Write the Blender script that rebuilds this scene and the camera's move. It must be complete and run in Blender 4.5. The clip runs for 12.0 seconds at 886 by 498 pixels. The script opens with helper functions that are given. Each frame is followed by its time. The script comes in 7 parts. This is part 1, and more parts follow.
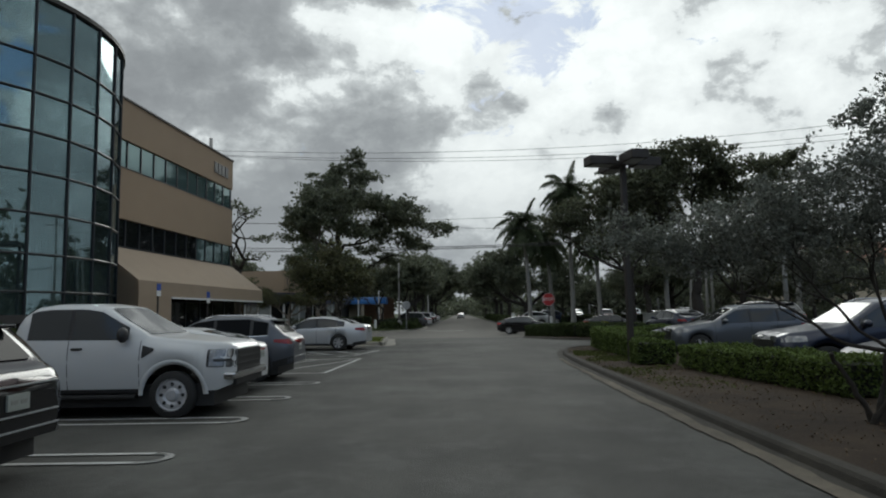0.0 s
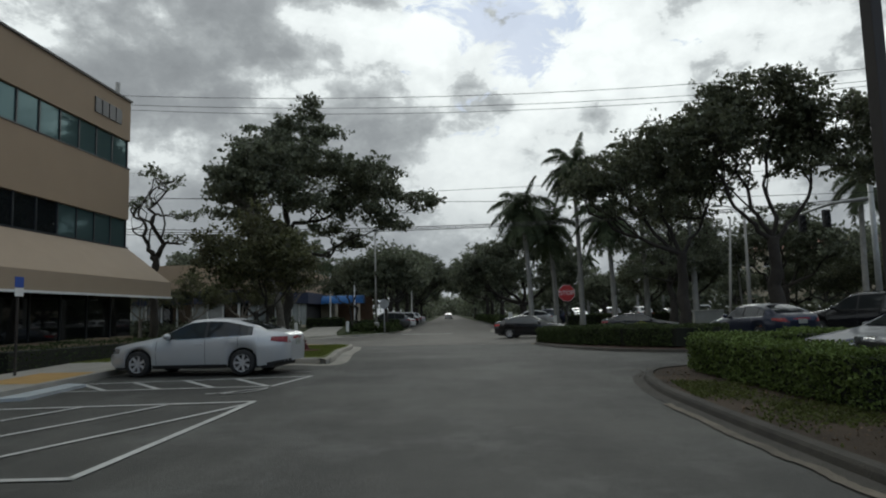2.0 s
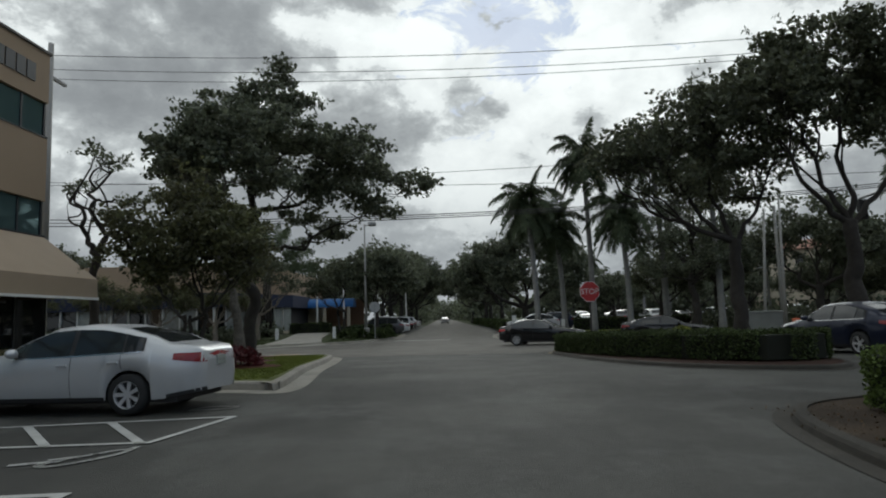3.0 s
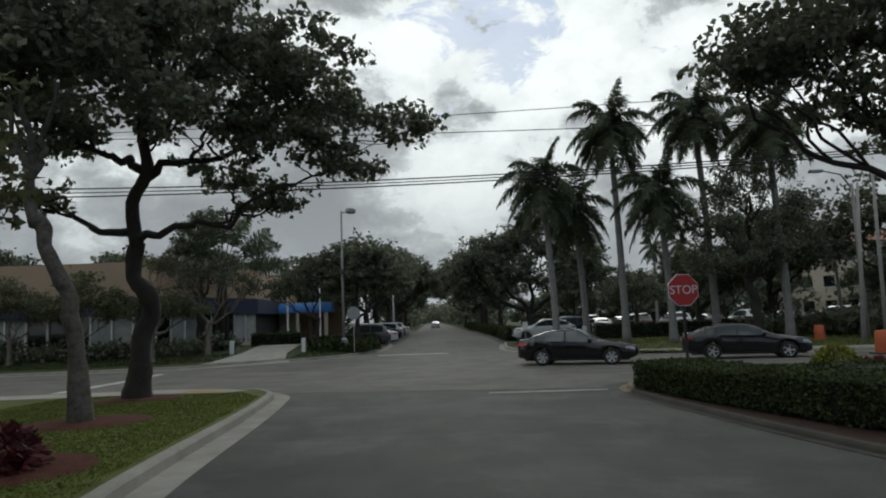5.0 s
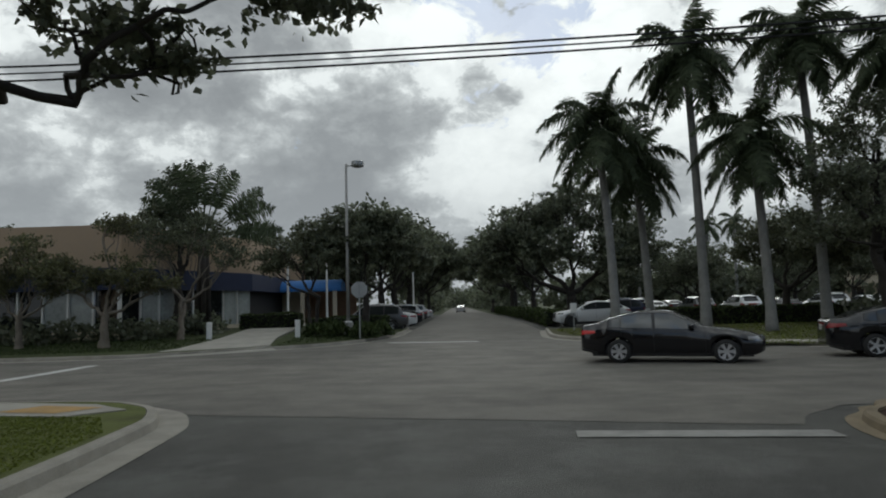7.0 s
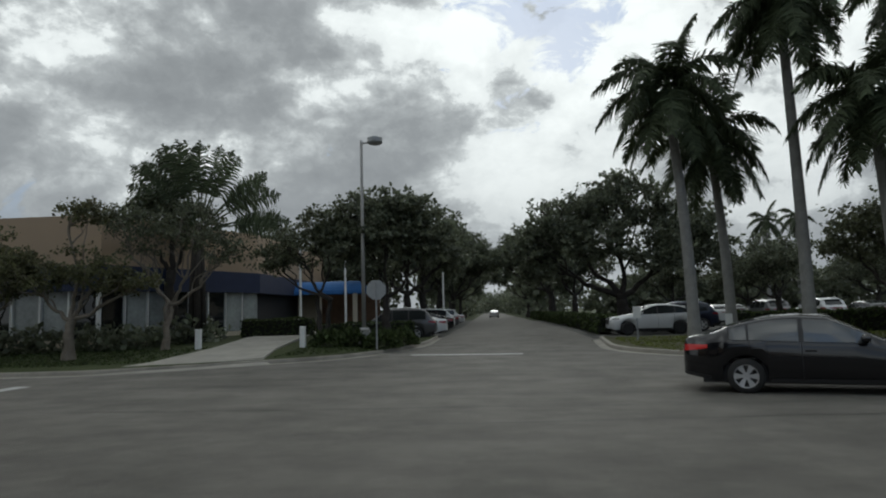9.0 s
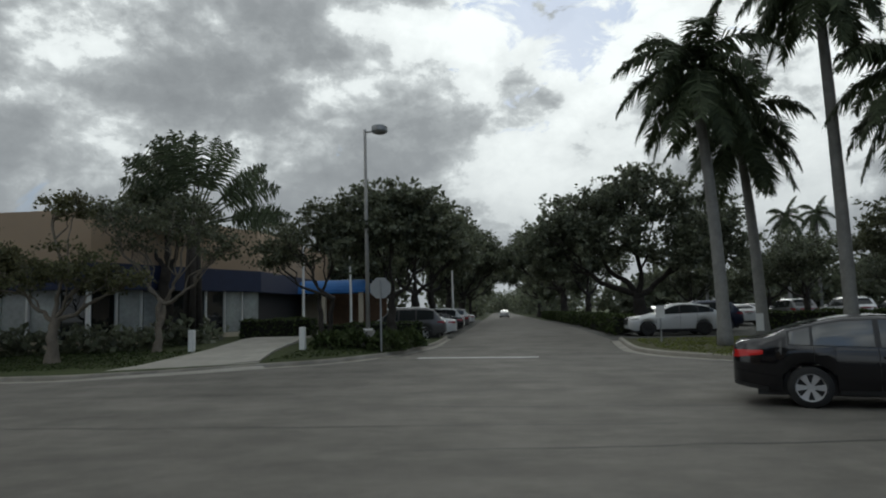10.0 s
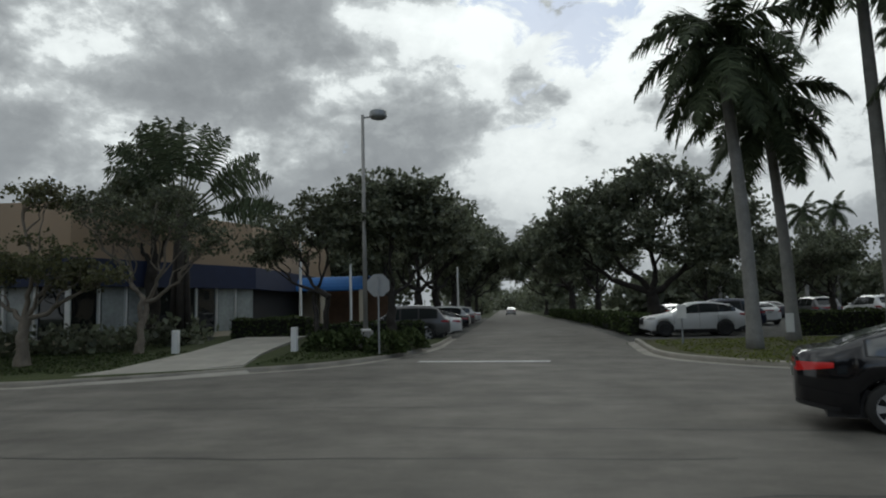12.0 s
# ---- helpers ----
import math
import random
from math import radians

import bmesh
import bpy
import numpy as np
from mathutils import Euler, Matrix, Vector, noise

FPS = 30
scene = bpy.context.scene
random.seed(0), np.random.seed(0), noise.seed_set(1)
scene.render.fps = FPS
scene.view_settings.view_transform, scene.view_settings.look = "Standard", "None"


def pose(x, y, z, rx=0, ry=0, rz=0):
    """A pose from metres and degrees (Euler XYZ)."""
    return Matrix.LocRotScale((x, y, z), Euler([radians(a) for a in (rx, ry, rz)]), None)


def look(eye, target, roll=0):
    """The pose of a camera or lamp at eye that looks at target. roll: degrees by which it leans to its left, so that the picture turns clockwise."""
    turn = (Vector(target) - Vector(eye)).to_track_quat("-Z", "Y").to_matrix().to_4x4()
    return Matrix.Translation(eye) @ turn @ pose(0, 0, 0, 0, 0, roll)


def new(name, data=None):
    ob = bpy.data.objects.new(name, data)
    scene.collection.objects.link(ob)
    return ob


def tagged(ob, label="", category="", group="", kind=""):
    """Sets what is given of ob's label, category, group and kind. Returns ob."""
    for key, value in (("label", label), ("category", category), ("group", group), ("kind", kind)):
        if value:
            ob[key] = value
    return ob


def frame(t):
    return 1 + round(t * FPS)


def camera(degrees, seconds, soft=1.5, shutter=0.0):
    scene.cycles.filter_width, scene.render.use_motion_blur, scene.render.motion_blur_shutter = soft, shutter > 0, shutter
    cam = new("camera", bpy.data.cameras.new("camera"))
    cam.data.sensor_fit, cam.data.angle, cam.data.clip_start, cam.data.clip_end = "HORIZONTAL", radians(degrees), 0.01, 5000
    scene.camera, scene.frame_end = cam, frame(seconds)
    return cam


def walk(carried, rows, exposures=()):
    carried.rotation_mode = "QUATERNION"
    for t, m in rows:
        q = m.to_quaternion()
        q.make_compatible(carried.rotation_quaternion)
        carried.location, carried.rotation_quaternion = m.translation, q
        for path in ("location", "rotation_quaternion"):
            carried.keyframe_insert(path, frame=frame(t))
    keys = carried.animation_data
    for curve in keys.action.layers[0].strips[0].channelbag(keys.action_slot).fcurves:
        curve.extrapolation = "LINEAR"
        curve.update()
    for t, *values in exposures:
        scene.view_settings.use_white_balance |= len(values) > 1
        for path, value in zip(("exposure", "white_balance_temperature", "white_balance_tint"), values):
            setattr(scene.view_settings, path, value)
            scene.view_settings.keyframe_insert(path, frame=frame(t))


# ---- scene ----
cam = camera(69.0, 12.0, soft=2.0)
PATH = [
    (0, (0.0, 0.0, 1.626), (-0.046, 1.989, 1.822), -1.1),
    (0.5, (-0.045, 2.653, 1.6), (-0.083, 4.642, 1.798), -1.0),
    (1, (-0.084, 5.151, 1.56), (-0.107, 7.14, 1.76), -1.3),
    (1.5, (-0.065, 7.679, 1.569), (-0.079, 9.669, 1.763), -1.5),
    (2, (-0.071, 10.288, 1.544), (-0.076, 12.278, 1.741), -1.5),
    (2.5, (-0.079, 12.931, 1.517), (-0.078, 14.921, 1.721), -1.7),
    (3, (-0.169, 15.539, 1.507), (-0.16, 17.527, 1.717), -1.8),
    (5, (-0.587, 25.053, 1.83), (-0.541, 27.04, 2.047), -2.2),
    (5.5, (-0.539, 27.367, 1.751), (-0.506, 29.355, 1.959), -1.8),
    (6, (-0.54, 29.554, 1.693), (-0.522, 31.546, 1.883), -1.6),
    (6.5, (-0.574, 31.512, 1.605), (-0.581, 33.505, 1.788), -1.4),
    (7, (-0.603, 33.328, 1.543), (-0.637, 35.32, 1.717), -1.6),
    (9, (-0.841, 39.058, 1.477), (-0.972, 41.045, 1.67), -1.6),
    (9.5, (-0.887, 40.088, 1.461), (-1.037, 42.073, 1.657), -1.7),
    (10, (-0.952, 40.832, 1.475), (-1.112, 42.816, 1.668), -1.6),
    (10.5, (-0.985, 41.467, 1.468), (-1.154, 43.45, 1.662), -1.6),
    (11, (-1.009, 42.024, 1.464), (-1.181, 44.008, 1.658), -1.6),
    (11.5, (-1.034, 42.436, 1.508), (-1.206, 44.419, 1.698), -1.6),
    (12, (-0.995, 42.741, 1.555), (-1.175, 44.724, 1.739), -1.5),
]
walk(cam, [(t, look(eye, target, roll)) for t, eye, target, roll in PATH], [(0.0, 0.0, 6230, 3.5), (12.0, 0.0, 6230, 3.5)])

# ---- world, sun, exposure ----
SUN_DIR = Vector((0.085, 0.90, 0.42)).normalized()
world = bpy.data.worlds.new("world")
scene.world = world
world.use_nodes = True
wt = world.node_tree
wt.nodes.clear()


def wn(kind, **values):
    n = wt.nodes.new(kind)
    for k, v in values.items():
        n.inputs[k].default_value = v
    return n


def wmath(op, a, b=None, clamp=False):
    n = wt.nodes.new("ShaderNodeMath")
    n.operation, n.use_clamp = op, clamp
    for i, v in enumerate((a, b)):
        if v is None:
            continue
        if isinstance(v, (int, float)):
            n.inputs[i].default_value = v
        else:
            wt.links.new(v, n.inputs[i])
    return n.outputs[0]


def wramp(src, stops):
    n = wt.nodes.new("ShaderNodeValToRGB")
    els = n.color_ramp.elements
    while len(els) < len(stops):
        els.new(0.5)
    for e, (p, c) in zip(els, stops):
        e.position, e.color = p, (c if isinstance(c, tuple) else (c, c, c)) + (1,)
    wt.links.new(src, n.inputs[0])
    return n.outputs[0]


def wmix(fac, a, b, mode="MIX"):
    n = wt.nodes.new("ShaderNodeMix")
    n.data_type, n.blend_type = "RGBA", mode
    for sock, v in ((n.inputs[0], fac), (n.inputs[6], a), (n.inputs[7], b)):
        if isinstance(v, (int, float)):
            sock.default_value = v
        elif isinstance(v, tuple):
            sock.default_value = v + (1,)
        else:
            wt.links.new(v, sock)
    return n.outputs[2]


coord = wt.nodes.new("ShaderNodeTexCoord").outputs["Generated"]
sep = wt.nodes.new("ShaderNodeSeparateXYZ")
wt.links.new(coord, sep.inputs[0])
up = wmath("MAXIMUM", sep.outputs[2], 0.0)


def wnoise(scale, detail, rough, distort=0.0, shift=(0, 0, 0), squash=1.7):
    mp = wt.nodes.new("ShaderNodeMapping")
    mp.inputs["Location"].default_value = shift
    mp.inputs["Scale"].default_value = (1, 1, squash)
    wt.links.new(coord, mp.inputs[0])
    n = wn("ShaderNodeTexNoise", Scale=scale, Detail=detail, Roughness=rough, Distortion=distort)
    wt.links.new(mp.outputs[0], n.inputs["Vector"])
    return n.outputs["Fac"]


def toward(x, y, z):
    """Cosine between the sky direction and a fixed one."""
    v = Vector((x, y, z)).normalized()
    n = wt.nodes.new("ShaderNodeVectorMath")
    n.operation = "DOT_PRODUCT"
    nv = wt.nodes.new("ShaderNodeVectorMath")
    nv.operation = "NORMALIZE"
    wt.links.new(coord, nv.inputs[0])
    wt.links.new(nv.outputs[0], n.inputs[0])
    n.inputs[1].default_value = v
    return wmath("MAXIMUM", n.outputs["Value"], 0.0)


def ahead(right, rise, power):
    """A soft lobe round a direction given as tangents to the right of and above the way ahead."""
    return wmath("POWER", toward(right, 1.0, rise), power)


def total(*terms):
    out = None
    for src, k in terms:
        v = wmath("MULTIPLY", src, k)
        out = v if out is None else wmath("ADD", out, v)
    return out


def vadd(a, b):
    n = wt.nodes.new("ShaderNodeVectorMath")
    n.operation = "ADD"
    wt.links.new(a, n.inputs[0])
    wt.links.new(b, n.inputs[1])
    return n.outputs[0]


# cumulus: billows on a broad swell, torn at the edges
vm = wt.nodes.new("ShaderNodeMapping")
vm.inputs["Scale"].default_value, vm.inputs["Location"].default_value = (1, 1, 1.45), (0.2, 0.0, 0.35)
wt.links.new(coord, vm.inputs[0])
wobble = wn("ShaderNodeTexNoise", Scale=9.0, Detail=6.0, Roughness=0.62)
wt.links.new(coord, wobble.inputs["Vector"])
wsc = wt.nodes.new("ShaderNodeVectorMath")
wsc.operation = "SCALE"
wsc.inputs["Scale"].default_value = 0.11
wt.links.new(wobble.outputs["Color"], wsc.inputs[0])
cells = wn("ShaderNodeTexVoronoi", Scale=7.5, Detail=5.0, Roughness=0.6)
cells.normalize = True
wt.links.new(vadd(vm.outputs[0], wsc.outputs[0]), cells.inputs["Vector"])
billow = wmath("SUBTRACT", 1.0, cells.outputs["Distance"])
big = wnoise(3.9, 2.0, 0.45, 0.3, (0.35, 0.1, 0.0), 1.5)
mid = wnoise(9.0, 5.0, 0.5, 0.4, (5.7, 1.4, 2.2), 1.6)
fine = wnoise(26.0, 8.0, 0.6, 0.3, (1.7, 0.4, 0.2), 1.5)
puff = total((big, 0.44), (mid, 0.20), (fine, 0.12), (billow, 0.30))
# the sunlit break ahead, the grey bank under it and the darker flank to the west
light = total((ahead(0.15, 0.38, 34.0), 0.15), (ahead(0.05, 0.19, 900.0), 0.09), (ahead(0.42, 0.46, 120.0), 0.07), (ahead(-0.25, 0.47, 150.0), 0.06), (ahead(0.12, 0.27, 200.0), 0.05), (ahead(0.42, 0.34, 70.0), 0.05))
bank = total((ahead(-0.18, 0.21, 42.0), 0.11), (ahead(-0.62, 0.28, 30.0), 0.03), (ahead(0.62, 0.30, 40.0), 0.05))
swell = wmath("ADD", wmath("MULTIPLY", wmath("SUBTRACT", puff, 0.59), 1.5), 0.60)
tone = wmath("SUBTRACT", wmath("ADD", swell, light), bank)
shade = wramp(tone, [(0.46, (0.265, 0.27, 0.282)), (0.54, (0.315, 0.32, 0.332)), (0.60, (0.405, 0.41, 0.42)), (0.65, (0.58, 0.585, 0.59)), (0.685, (0.86, 0.86, 0.855)), (0.80, (1.02, 1.015, 1.0))])
sky = wt.nodes.new("ShaderNodeTexSky")
sky.sky_type, sky.sun_disc = "NISHITA", False
sky.sun_elevation, sky.sun_rotation = math.asin(SUN_DIR.z), math.atan2(SUN_DIR.x, SUN_DIR.y)
blue = wmix(0.65, wmix(1.0, sky.outputs[0], (0.05, 0.05, 0.05), "MULTIPLY"), (0.36, 0.50, 0.78))
# ragged clear gaps: high ahead and, more of them, in the sky behind the walk
gap_src = total((wnoise(10.0, 9.0, 0.62, 0.6, (3.1, 2.25, 0.7)), 0.85), (ahead(0.10, 0.475, 110.0), 0.27), (ahead(-0.8, 0.16, 250.0), 0.16), (wmath("MAXIMUM", wmath("MULTIPLY", sep.outputs[1], -1.0), 0.0), 0.20), (wmath("POWER", toward(1.0, -0.45, 0.35), 4.0), 0.17))
gap = wramp(gap_src, [(0.585, 0.0), (0.645, 0.9)])
high = wramp(up, [(0.10, 0.0), (0.22, 1.0)])
air = wmix(wmath("MULTIPLY", gap, high), shade, blue)
vault = wramp(up, [(0.40, (0.5, 0.5, 0.5)), (1.0, (0.78, 0.78, 0.78))])
air = wmix(1.0, air, wmix(1.0, vault, (2.0, 2.0, 2.0), "MULTIPLY"), "MULTIPLY")
haze = wmix(wramp(up, [(0.0, 0.75), (0.10, 0.55), (0.22, 0.15), (0.32, 0.0)]), air, (0.36, 0.37, 0.39))
bg = wt.nodes.new("ShaderNodeBackground")
wt.links.new(haze, bg.inputs["Color"])
bg.inputs["Strength"].default_value = 1.0
wo = wt.nodes.new("ShaderNodeOutputWorld")
wt.links.new(bg.outputs[0], wo.inputs["Surface"])

sun = new("sun", bpy.data.lights.new("sun", "SUN"))
sun.data.energy, sun.data.angle, sun.data.color = 0.7, radians(25), (1.0, 0.96, 0.9)
sun.matrix_world = look(SUN_DIR * 80, (0, 0, 0))

# ---- materials ----


def mat(name, color, rough=0.8, vary=0.25, scale=3.0, grain=60.0, bump=0.1, metal=0.0, spec=0.5, coat=0.0, tint=None, stains=0.0, trans=0.0, island=0.0, rnd=0.0, streak=None, pale=0.0):
    """A surface with mottling at two scales, fine relief, optional stains and a random shade by piece."""
    m = bpy.data.materials.new(name)
    m.use_nodes = True
    nt = m.node_tree
    b = nt.nodes["Principled BSDF"]
    b.inputs["Roughness"].default_value, b.inputs["Metallic"].default_value = rough, metal
    b.inputs["Specular IOR Level"].default_value = spec
    b.inputs["Coat Weight"].default_value = coat
    b.inputs["Coat Roughness"].default_value = 0.06
    tc = nt.nodes.new("ShaderNodeTexCoord")

    def nz(s, detail, ro=0.6):
        n = nt.nodes.new("ShaderNodeTexNoise")
        n.inputs["Scale"].default_value, n.inputs["Detail"].default_value, n.inputs["Roughness"].default_value = s, detail, ro
        nt.links.new(tc.outputs["Object"], n.inputs["Vector"])
        return n.outputs["Fac"]

    def mth(op, a, b2):
        n = nt.nodes.new("ShaderNodeMath")
        n.operation = op
        for i, v in enumerate((a, b2)):
            if isinstance(v, (int, float)):
                n.inputs[i].default_value = v
            else:
                nt.links.new(v, n.inputs[i])
        return n.outputs[0]

    def mx(f, a, b2, mode="MIX"):
        n = nt.nodes.new("ShaderNodeMix")
        n.data_type, n.blend_type = "RGBA", mode
        for sock, v in ((n.inputs[0], f), (n.inputs[6], a), (n.inputs[7], b2)):
            if isinstance(v, (int, float)):
                sock.default_value = v
            elif isinstance(v, tuple):
                sock.default_value = v + (1,)
            else:
                nt.links.new(v, sock)
        return n.outputs[2]

    lo = tuple(c * (1 - vary) for c in color)
    hi = tuple(min(1, c * (1 + vary)) for c in (tint or color))
    f = mth("ADD", mth("MULTIPLY", nz(scale, 4), 0.65), mth("MULTIPLY", nz(grain, 2), 0.35))
    rm = nt.nodes.new("ShaderNodeMapRange")
    rm.inputs[1].default_value, rm.inputs[2].default_value = 0.3, 0.7
    nt.links.new(f, rm.inputs[0])
    col = mx(rm.outputs[0], lo, hi)
    if stains:
        rs = nt.nodes.new("ShaderNodeMapRange")
        rs.inputs[1].default_value, rs.inputs[2].default_value = 0.5, 0.72
        nt.links.new(nz(scale * 0.35, 6, 0.65), rs.inputs[0])
        col = mx(mth("MULTIPLY", rs.outputs[0], stains), col, tuple(c * 0.35 for c in color))
    if pale:
        rp = nt.nodes.new("ShaderNodeMapRange")
        rp.inputs[1].default_value, rp.inputs[2].default_value = 0.50, 0.66
        nt.links.new(nz(scale * 1.7, 8, 0.7), rp.inputs[0])
        col = mx(mth("MULTIPLY", rp.outputs[0], pale), col, tuple(min(1.0, c * 1.9) for c in color))
    if streak:
        mp = nt.nodes.new("ShaderNodeMapping")
        mp.inputs["Scale"].default_value = streak
        nt.links.new(tc.outputs["Object"], mp.inputs[0])
        sn = nt.nodes.new("ShaderNodeTexNoise")
        sn.inputs["Scale"].default_value, sn.inputs["Detail"].default_value, sn.inputs["Roughness"].default_value = 1.0, 5, 0.65
        nt.links.new(mp.outputs[0], sn.inputs["Vector"])
        sr = nt.nodes.new("ShaderNodeMapRange")
        sr.inputs[1].default_value, sr.inputs[2].default_value, sr.inputs[3].default_value, sr.inputs[4].default_value = 0.32, 0.68, 0.84, 1.16
        nt.links.new(sn.outputs["Fac"], sr.inputs[0])
        sc = nt.nodes.new("ShaderNodeCombineXYZ")
        for i in range(3):
            nt.links.new(sr.outputs[0], sc.inputs[i])
        col = mx(1.0, col, sc.outputs[0], "MULTIPLY")
    if island or rnd:
        if island:
            g = nt.nodes.new("ShaderNodeNewGeometry")
            src = g.outputs["Random Per Island"]
        else:
            src = nt.nodes.new("ShaderNodeObjectInfo").outputs["Random"]
        k = island or rnd
        v = mth("ADD", mth("MULTIPLY", src, 2 * k), 1 - k)
        cb = nt.nodes.new("ShaderNodeCombineXYZ")
        for i in range(3):
            nt.links.new(v, cb.inputs[i])
        col = mx(1.0, col, cb.outputs[0], "MULTIPLY")
    nt.links.new(col, b.inputs["Base Color"])
    if bump:
        bp = nt.nodes.new("ShaderNodeBump")
        bp.inputs["Strength"].default_value, bp.inputs["Distance"].default_value = bump, 0.02
        nt.links.new(nz(grain, 3), bp.inputs["Height"])
        nt.links.new(bp.outputs[0], b.inputs["Normal"])
    if trans:
        tr = nt.nodes.new("ShaderNodeBsdfTranslucent")
        nt.links.new(col, tr.inputs["Color"])
        ms = nt.nodes.new("ShaderNodeMixShader")
        ms.inputs[0].default_value = trans
        out = nt.nodes["Material Output"]
        nt.links.new(b.outputs[0], ms.inputs[1])
        nt.links.new(tr.outputs[0], ms.inputs[2])
        nt.links.new(ms.outputs[0], out.inputs["Surface"])
    return m


ASPHALT = mat("asphalt_dark", (0.050, 0.050, 0.046), 0.8, 0.40, 0.32, 60, 0.8, spec=0.3, tint=(0.063, 0.062, 0.055), stains=0.55, streak=(1.3, 0.45, 1), pale=0.85)
ROADTOP = mat("asphalt_worn", (0.115, 0.108, 0.094), 0.86, 0.25, 0.8, 90, 0.6, spec=0.3, tint=(0.134, 0.126, 0.110), stains=0.25, streak=(0.35, 0.9, 1), pale=0.22)
GRASS = mat("lawn", (0.075, 0.088, 0.020), 0.9, 0.35, 1.6, 70, 0.6, spec=0.2, tint=(0.095, 0.110, 0.026))
BLADE = mat("grass_blade", (0.135, 0.160, 0.034), 0.8, 0.3, 1.2, 30, 0.0, spec=0.2, trans=0.3, island=0.22)
BLADE_DULL = mat("dull_grass_blade", (0.075, 0.088, 0.026), 0.85, 0.3, 1.2, 30, 0.0, spec=0.2, trans=0.25, island=0.3)
LITTER = mat("dry_leaf", (0.10, 0.068, 0.038), 0.85, 0.4, 1.2, 30, 0.0, island=0.5)
TAR = mat("tar_seal", (0.022, 0.022, 0.022), 0.7, 0.3, 3, 60, 0.2)
SOIL = mat("soil", (0.033, 0.025, 0.018), 0.95, 0.45, 1.2, 50, 0.8, tint=(0.048, 0.034, 0.022), spec=0.2)
VERGE = mat("rough_grass", (0.040, 0.050, 0.018), 0.95, 0.4, 0.9, 40, 0.6, spec=0.2)
VERGE_E = mat("patchy_grass", (0.062, 0.062, 0.026), 0.95, 0.4, 0.9, 40, 0.7, spec=0.2, stains=0.6)
BEDMULCH = mat("dark_red_mulch", (0.040, 0.022, 0.016), 0.95, 0.45, 4, 60, 0.8, spec=0.2, stains=0.5)
MULCH = mat("red_mulch", (0.085, 0.030, 0.020), 0.95, 0.45, 6, 70, 0.8, spec=0.2)
CONCRETE = mat("concrete", (0.29, 0.275, 0.24), 0.9, 0.2, 1.4, 60, 0.25, stains=0.35)
KERB = mat("kerb_concrete", (0.27, 0.252, 0.215), 0.9, 0.25, 1.8, 60, 0.3, stains=0.5)
KERB_TAN = mat("kerb_tan", (0.17, 0.135, 0.085), 0.95, 0.35, 1.8, 60, 0.5, stains=0.6)
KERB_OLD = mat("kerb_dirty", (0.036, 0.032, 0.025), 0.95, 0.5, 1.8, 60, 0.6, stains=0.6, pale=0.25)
DIRT = mat("pale_dirt", (0.115, 0.098, 0.072), 0.95, 0.4, 2.5, 50, 0.6, stains=0.7)
LINE = mat("road_paint", (0.42, 0.42, 0.40), 0.8, 0.25, 2.5, 70, 0.2, stains=0.45)
LINE_OLD = mat("worn_road_paint", (0.22, 0.215, 0.20), 0.85, 0.35, 2.5, 70, 0.2, stains=0.6)
STUCCO = mat("tan_stucco", (0.33, 0.245, 0.165), 0.9, 0.06, 0.7, 120, 0.25)
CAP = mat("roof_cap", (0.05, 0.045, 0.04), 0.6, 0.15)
FABRIC = mat("awning_fabric", (0.33, 0.255, 0.18), 0.85, 0.06, 1.5, 200, 0.1)
MULLION = mat("dark_mullion", (0.012, 0.016, 0.020), 0.4, 0.2)
WHITE = mat("white_paint", (0.70, 0.70, 0.68), 0.6, 0.08, 2, 60, 0.05)
BLACK = mat("black_trim", (0.020, 0.020, 0.021), 0.55, 0.2)
# near-black filling behind glazing: the shade of unlit rooms as colour
INSIDE = mat("interior_shade", (0.022, 0.022, 0.023), 0.9, 0.2)


def glass_mat(name, tint, rough=0.03, metal=0.75):
    """Coated reflective glazing."""
    m = mat(name, tint, rough, 0.06, 0.3, 2.0, 0.0, metal=metal)
    return m


MIRROR = glass_mat("reflective_glazing", (0.40, 0.55, 0.58), 0.02, 0.92)
TEALGLASS = glass_mat("teal_glazing", (0.14, 0.22, 0.22), 0.06, 0.6)
DARKGLASS = mat("dark_glazing", (0.010, 0.012, 0.013), 0.03, 0.1, 0.3, 2, 0.0, spec=0.7)
# opaque; the paler base stands in for light seen through the windows
PALEGLASS = mat("lightened_car_glass", (0.055, 0.062, 0.066), 0.05, 0.1, 0.3, 2, 0.0, spec=0.9)
CARGLASS = mat("car_glass", (0.022, 0.025, 0.026), 0.05, 0.1, 0.3, 2, 0.0, spec=0.6)
SMOKEGLASS = mat("smoked_car_glass", (0.010, 0.011, 0.012), 0.12, 0.1, 0.3, 2, 0.0, spec=0.03)
TYRE = mat("tyre_rubber", (0.020, 0.020, 0.020), 0.85, 0.2, 8, 80, 0.2)
RIM = mat("alloy_rim", (0.50, 0.50, 0.51), 0.35, 0.1, 5, 60, 0.0, metal=0.35)
CHROME = mat("chrome", (0.6, 0.6, 0.6), 0.15, 0.05, 5, 60, 0.0, metal=1.0)
REDLIGHT = mat("red_lens", (0.20, 0.006, 0.008), 0.2, 0.1, 5, 60, 0.0, coat=0.15)
REDLIT = mat("red_lens_lit", (0.25, 0.01, 0.01), 0.2, 0.1, 5, 60, 0.0, coat=0.15)
REDLIT.node_tree.nodes["Principled BSDF"].inputs["Emission Color"].default_value = (1.0, 0.03, 0.03, 1)
REDLIT.node_tree.nodes["Principled BSDF"].inputs["Emission Strength"].default_value = 0.08
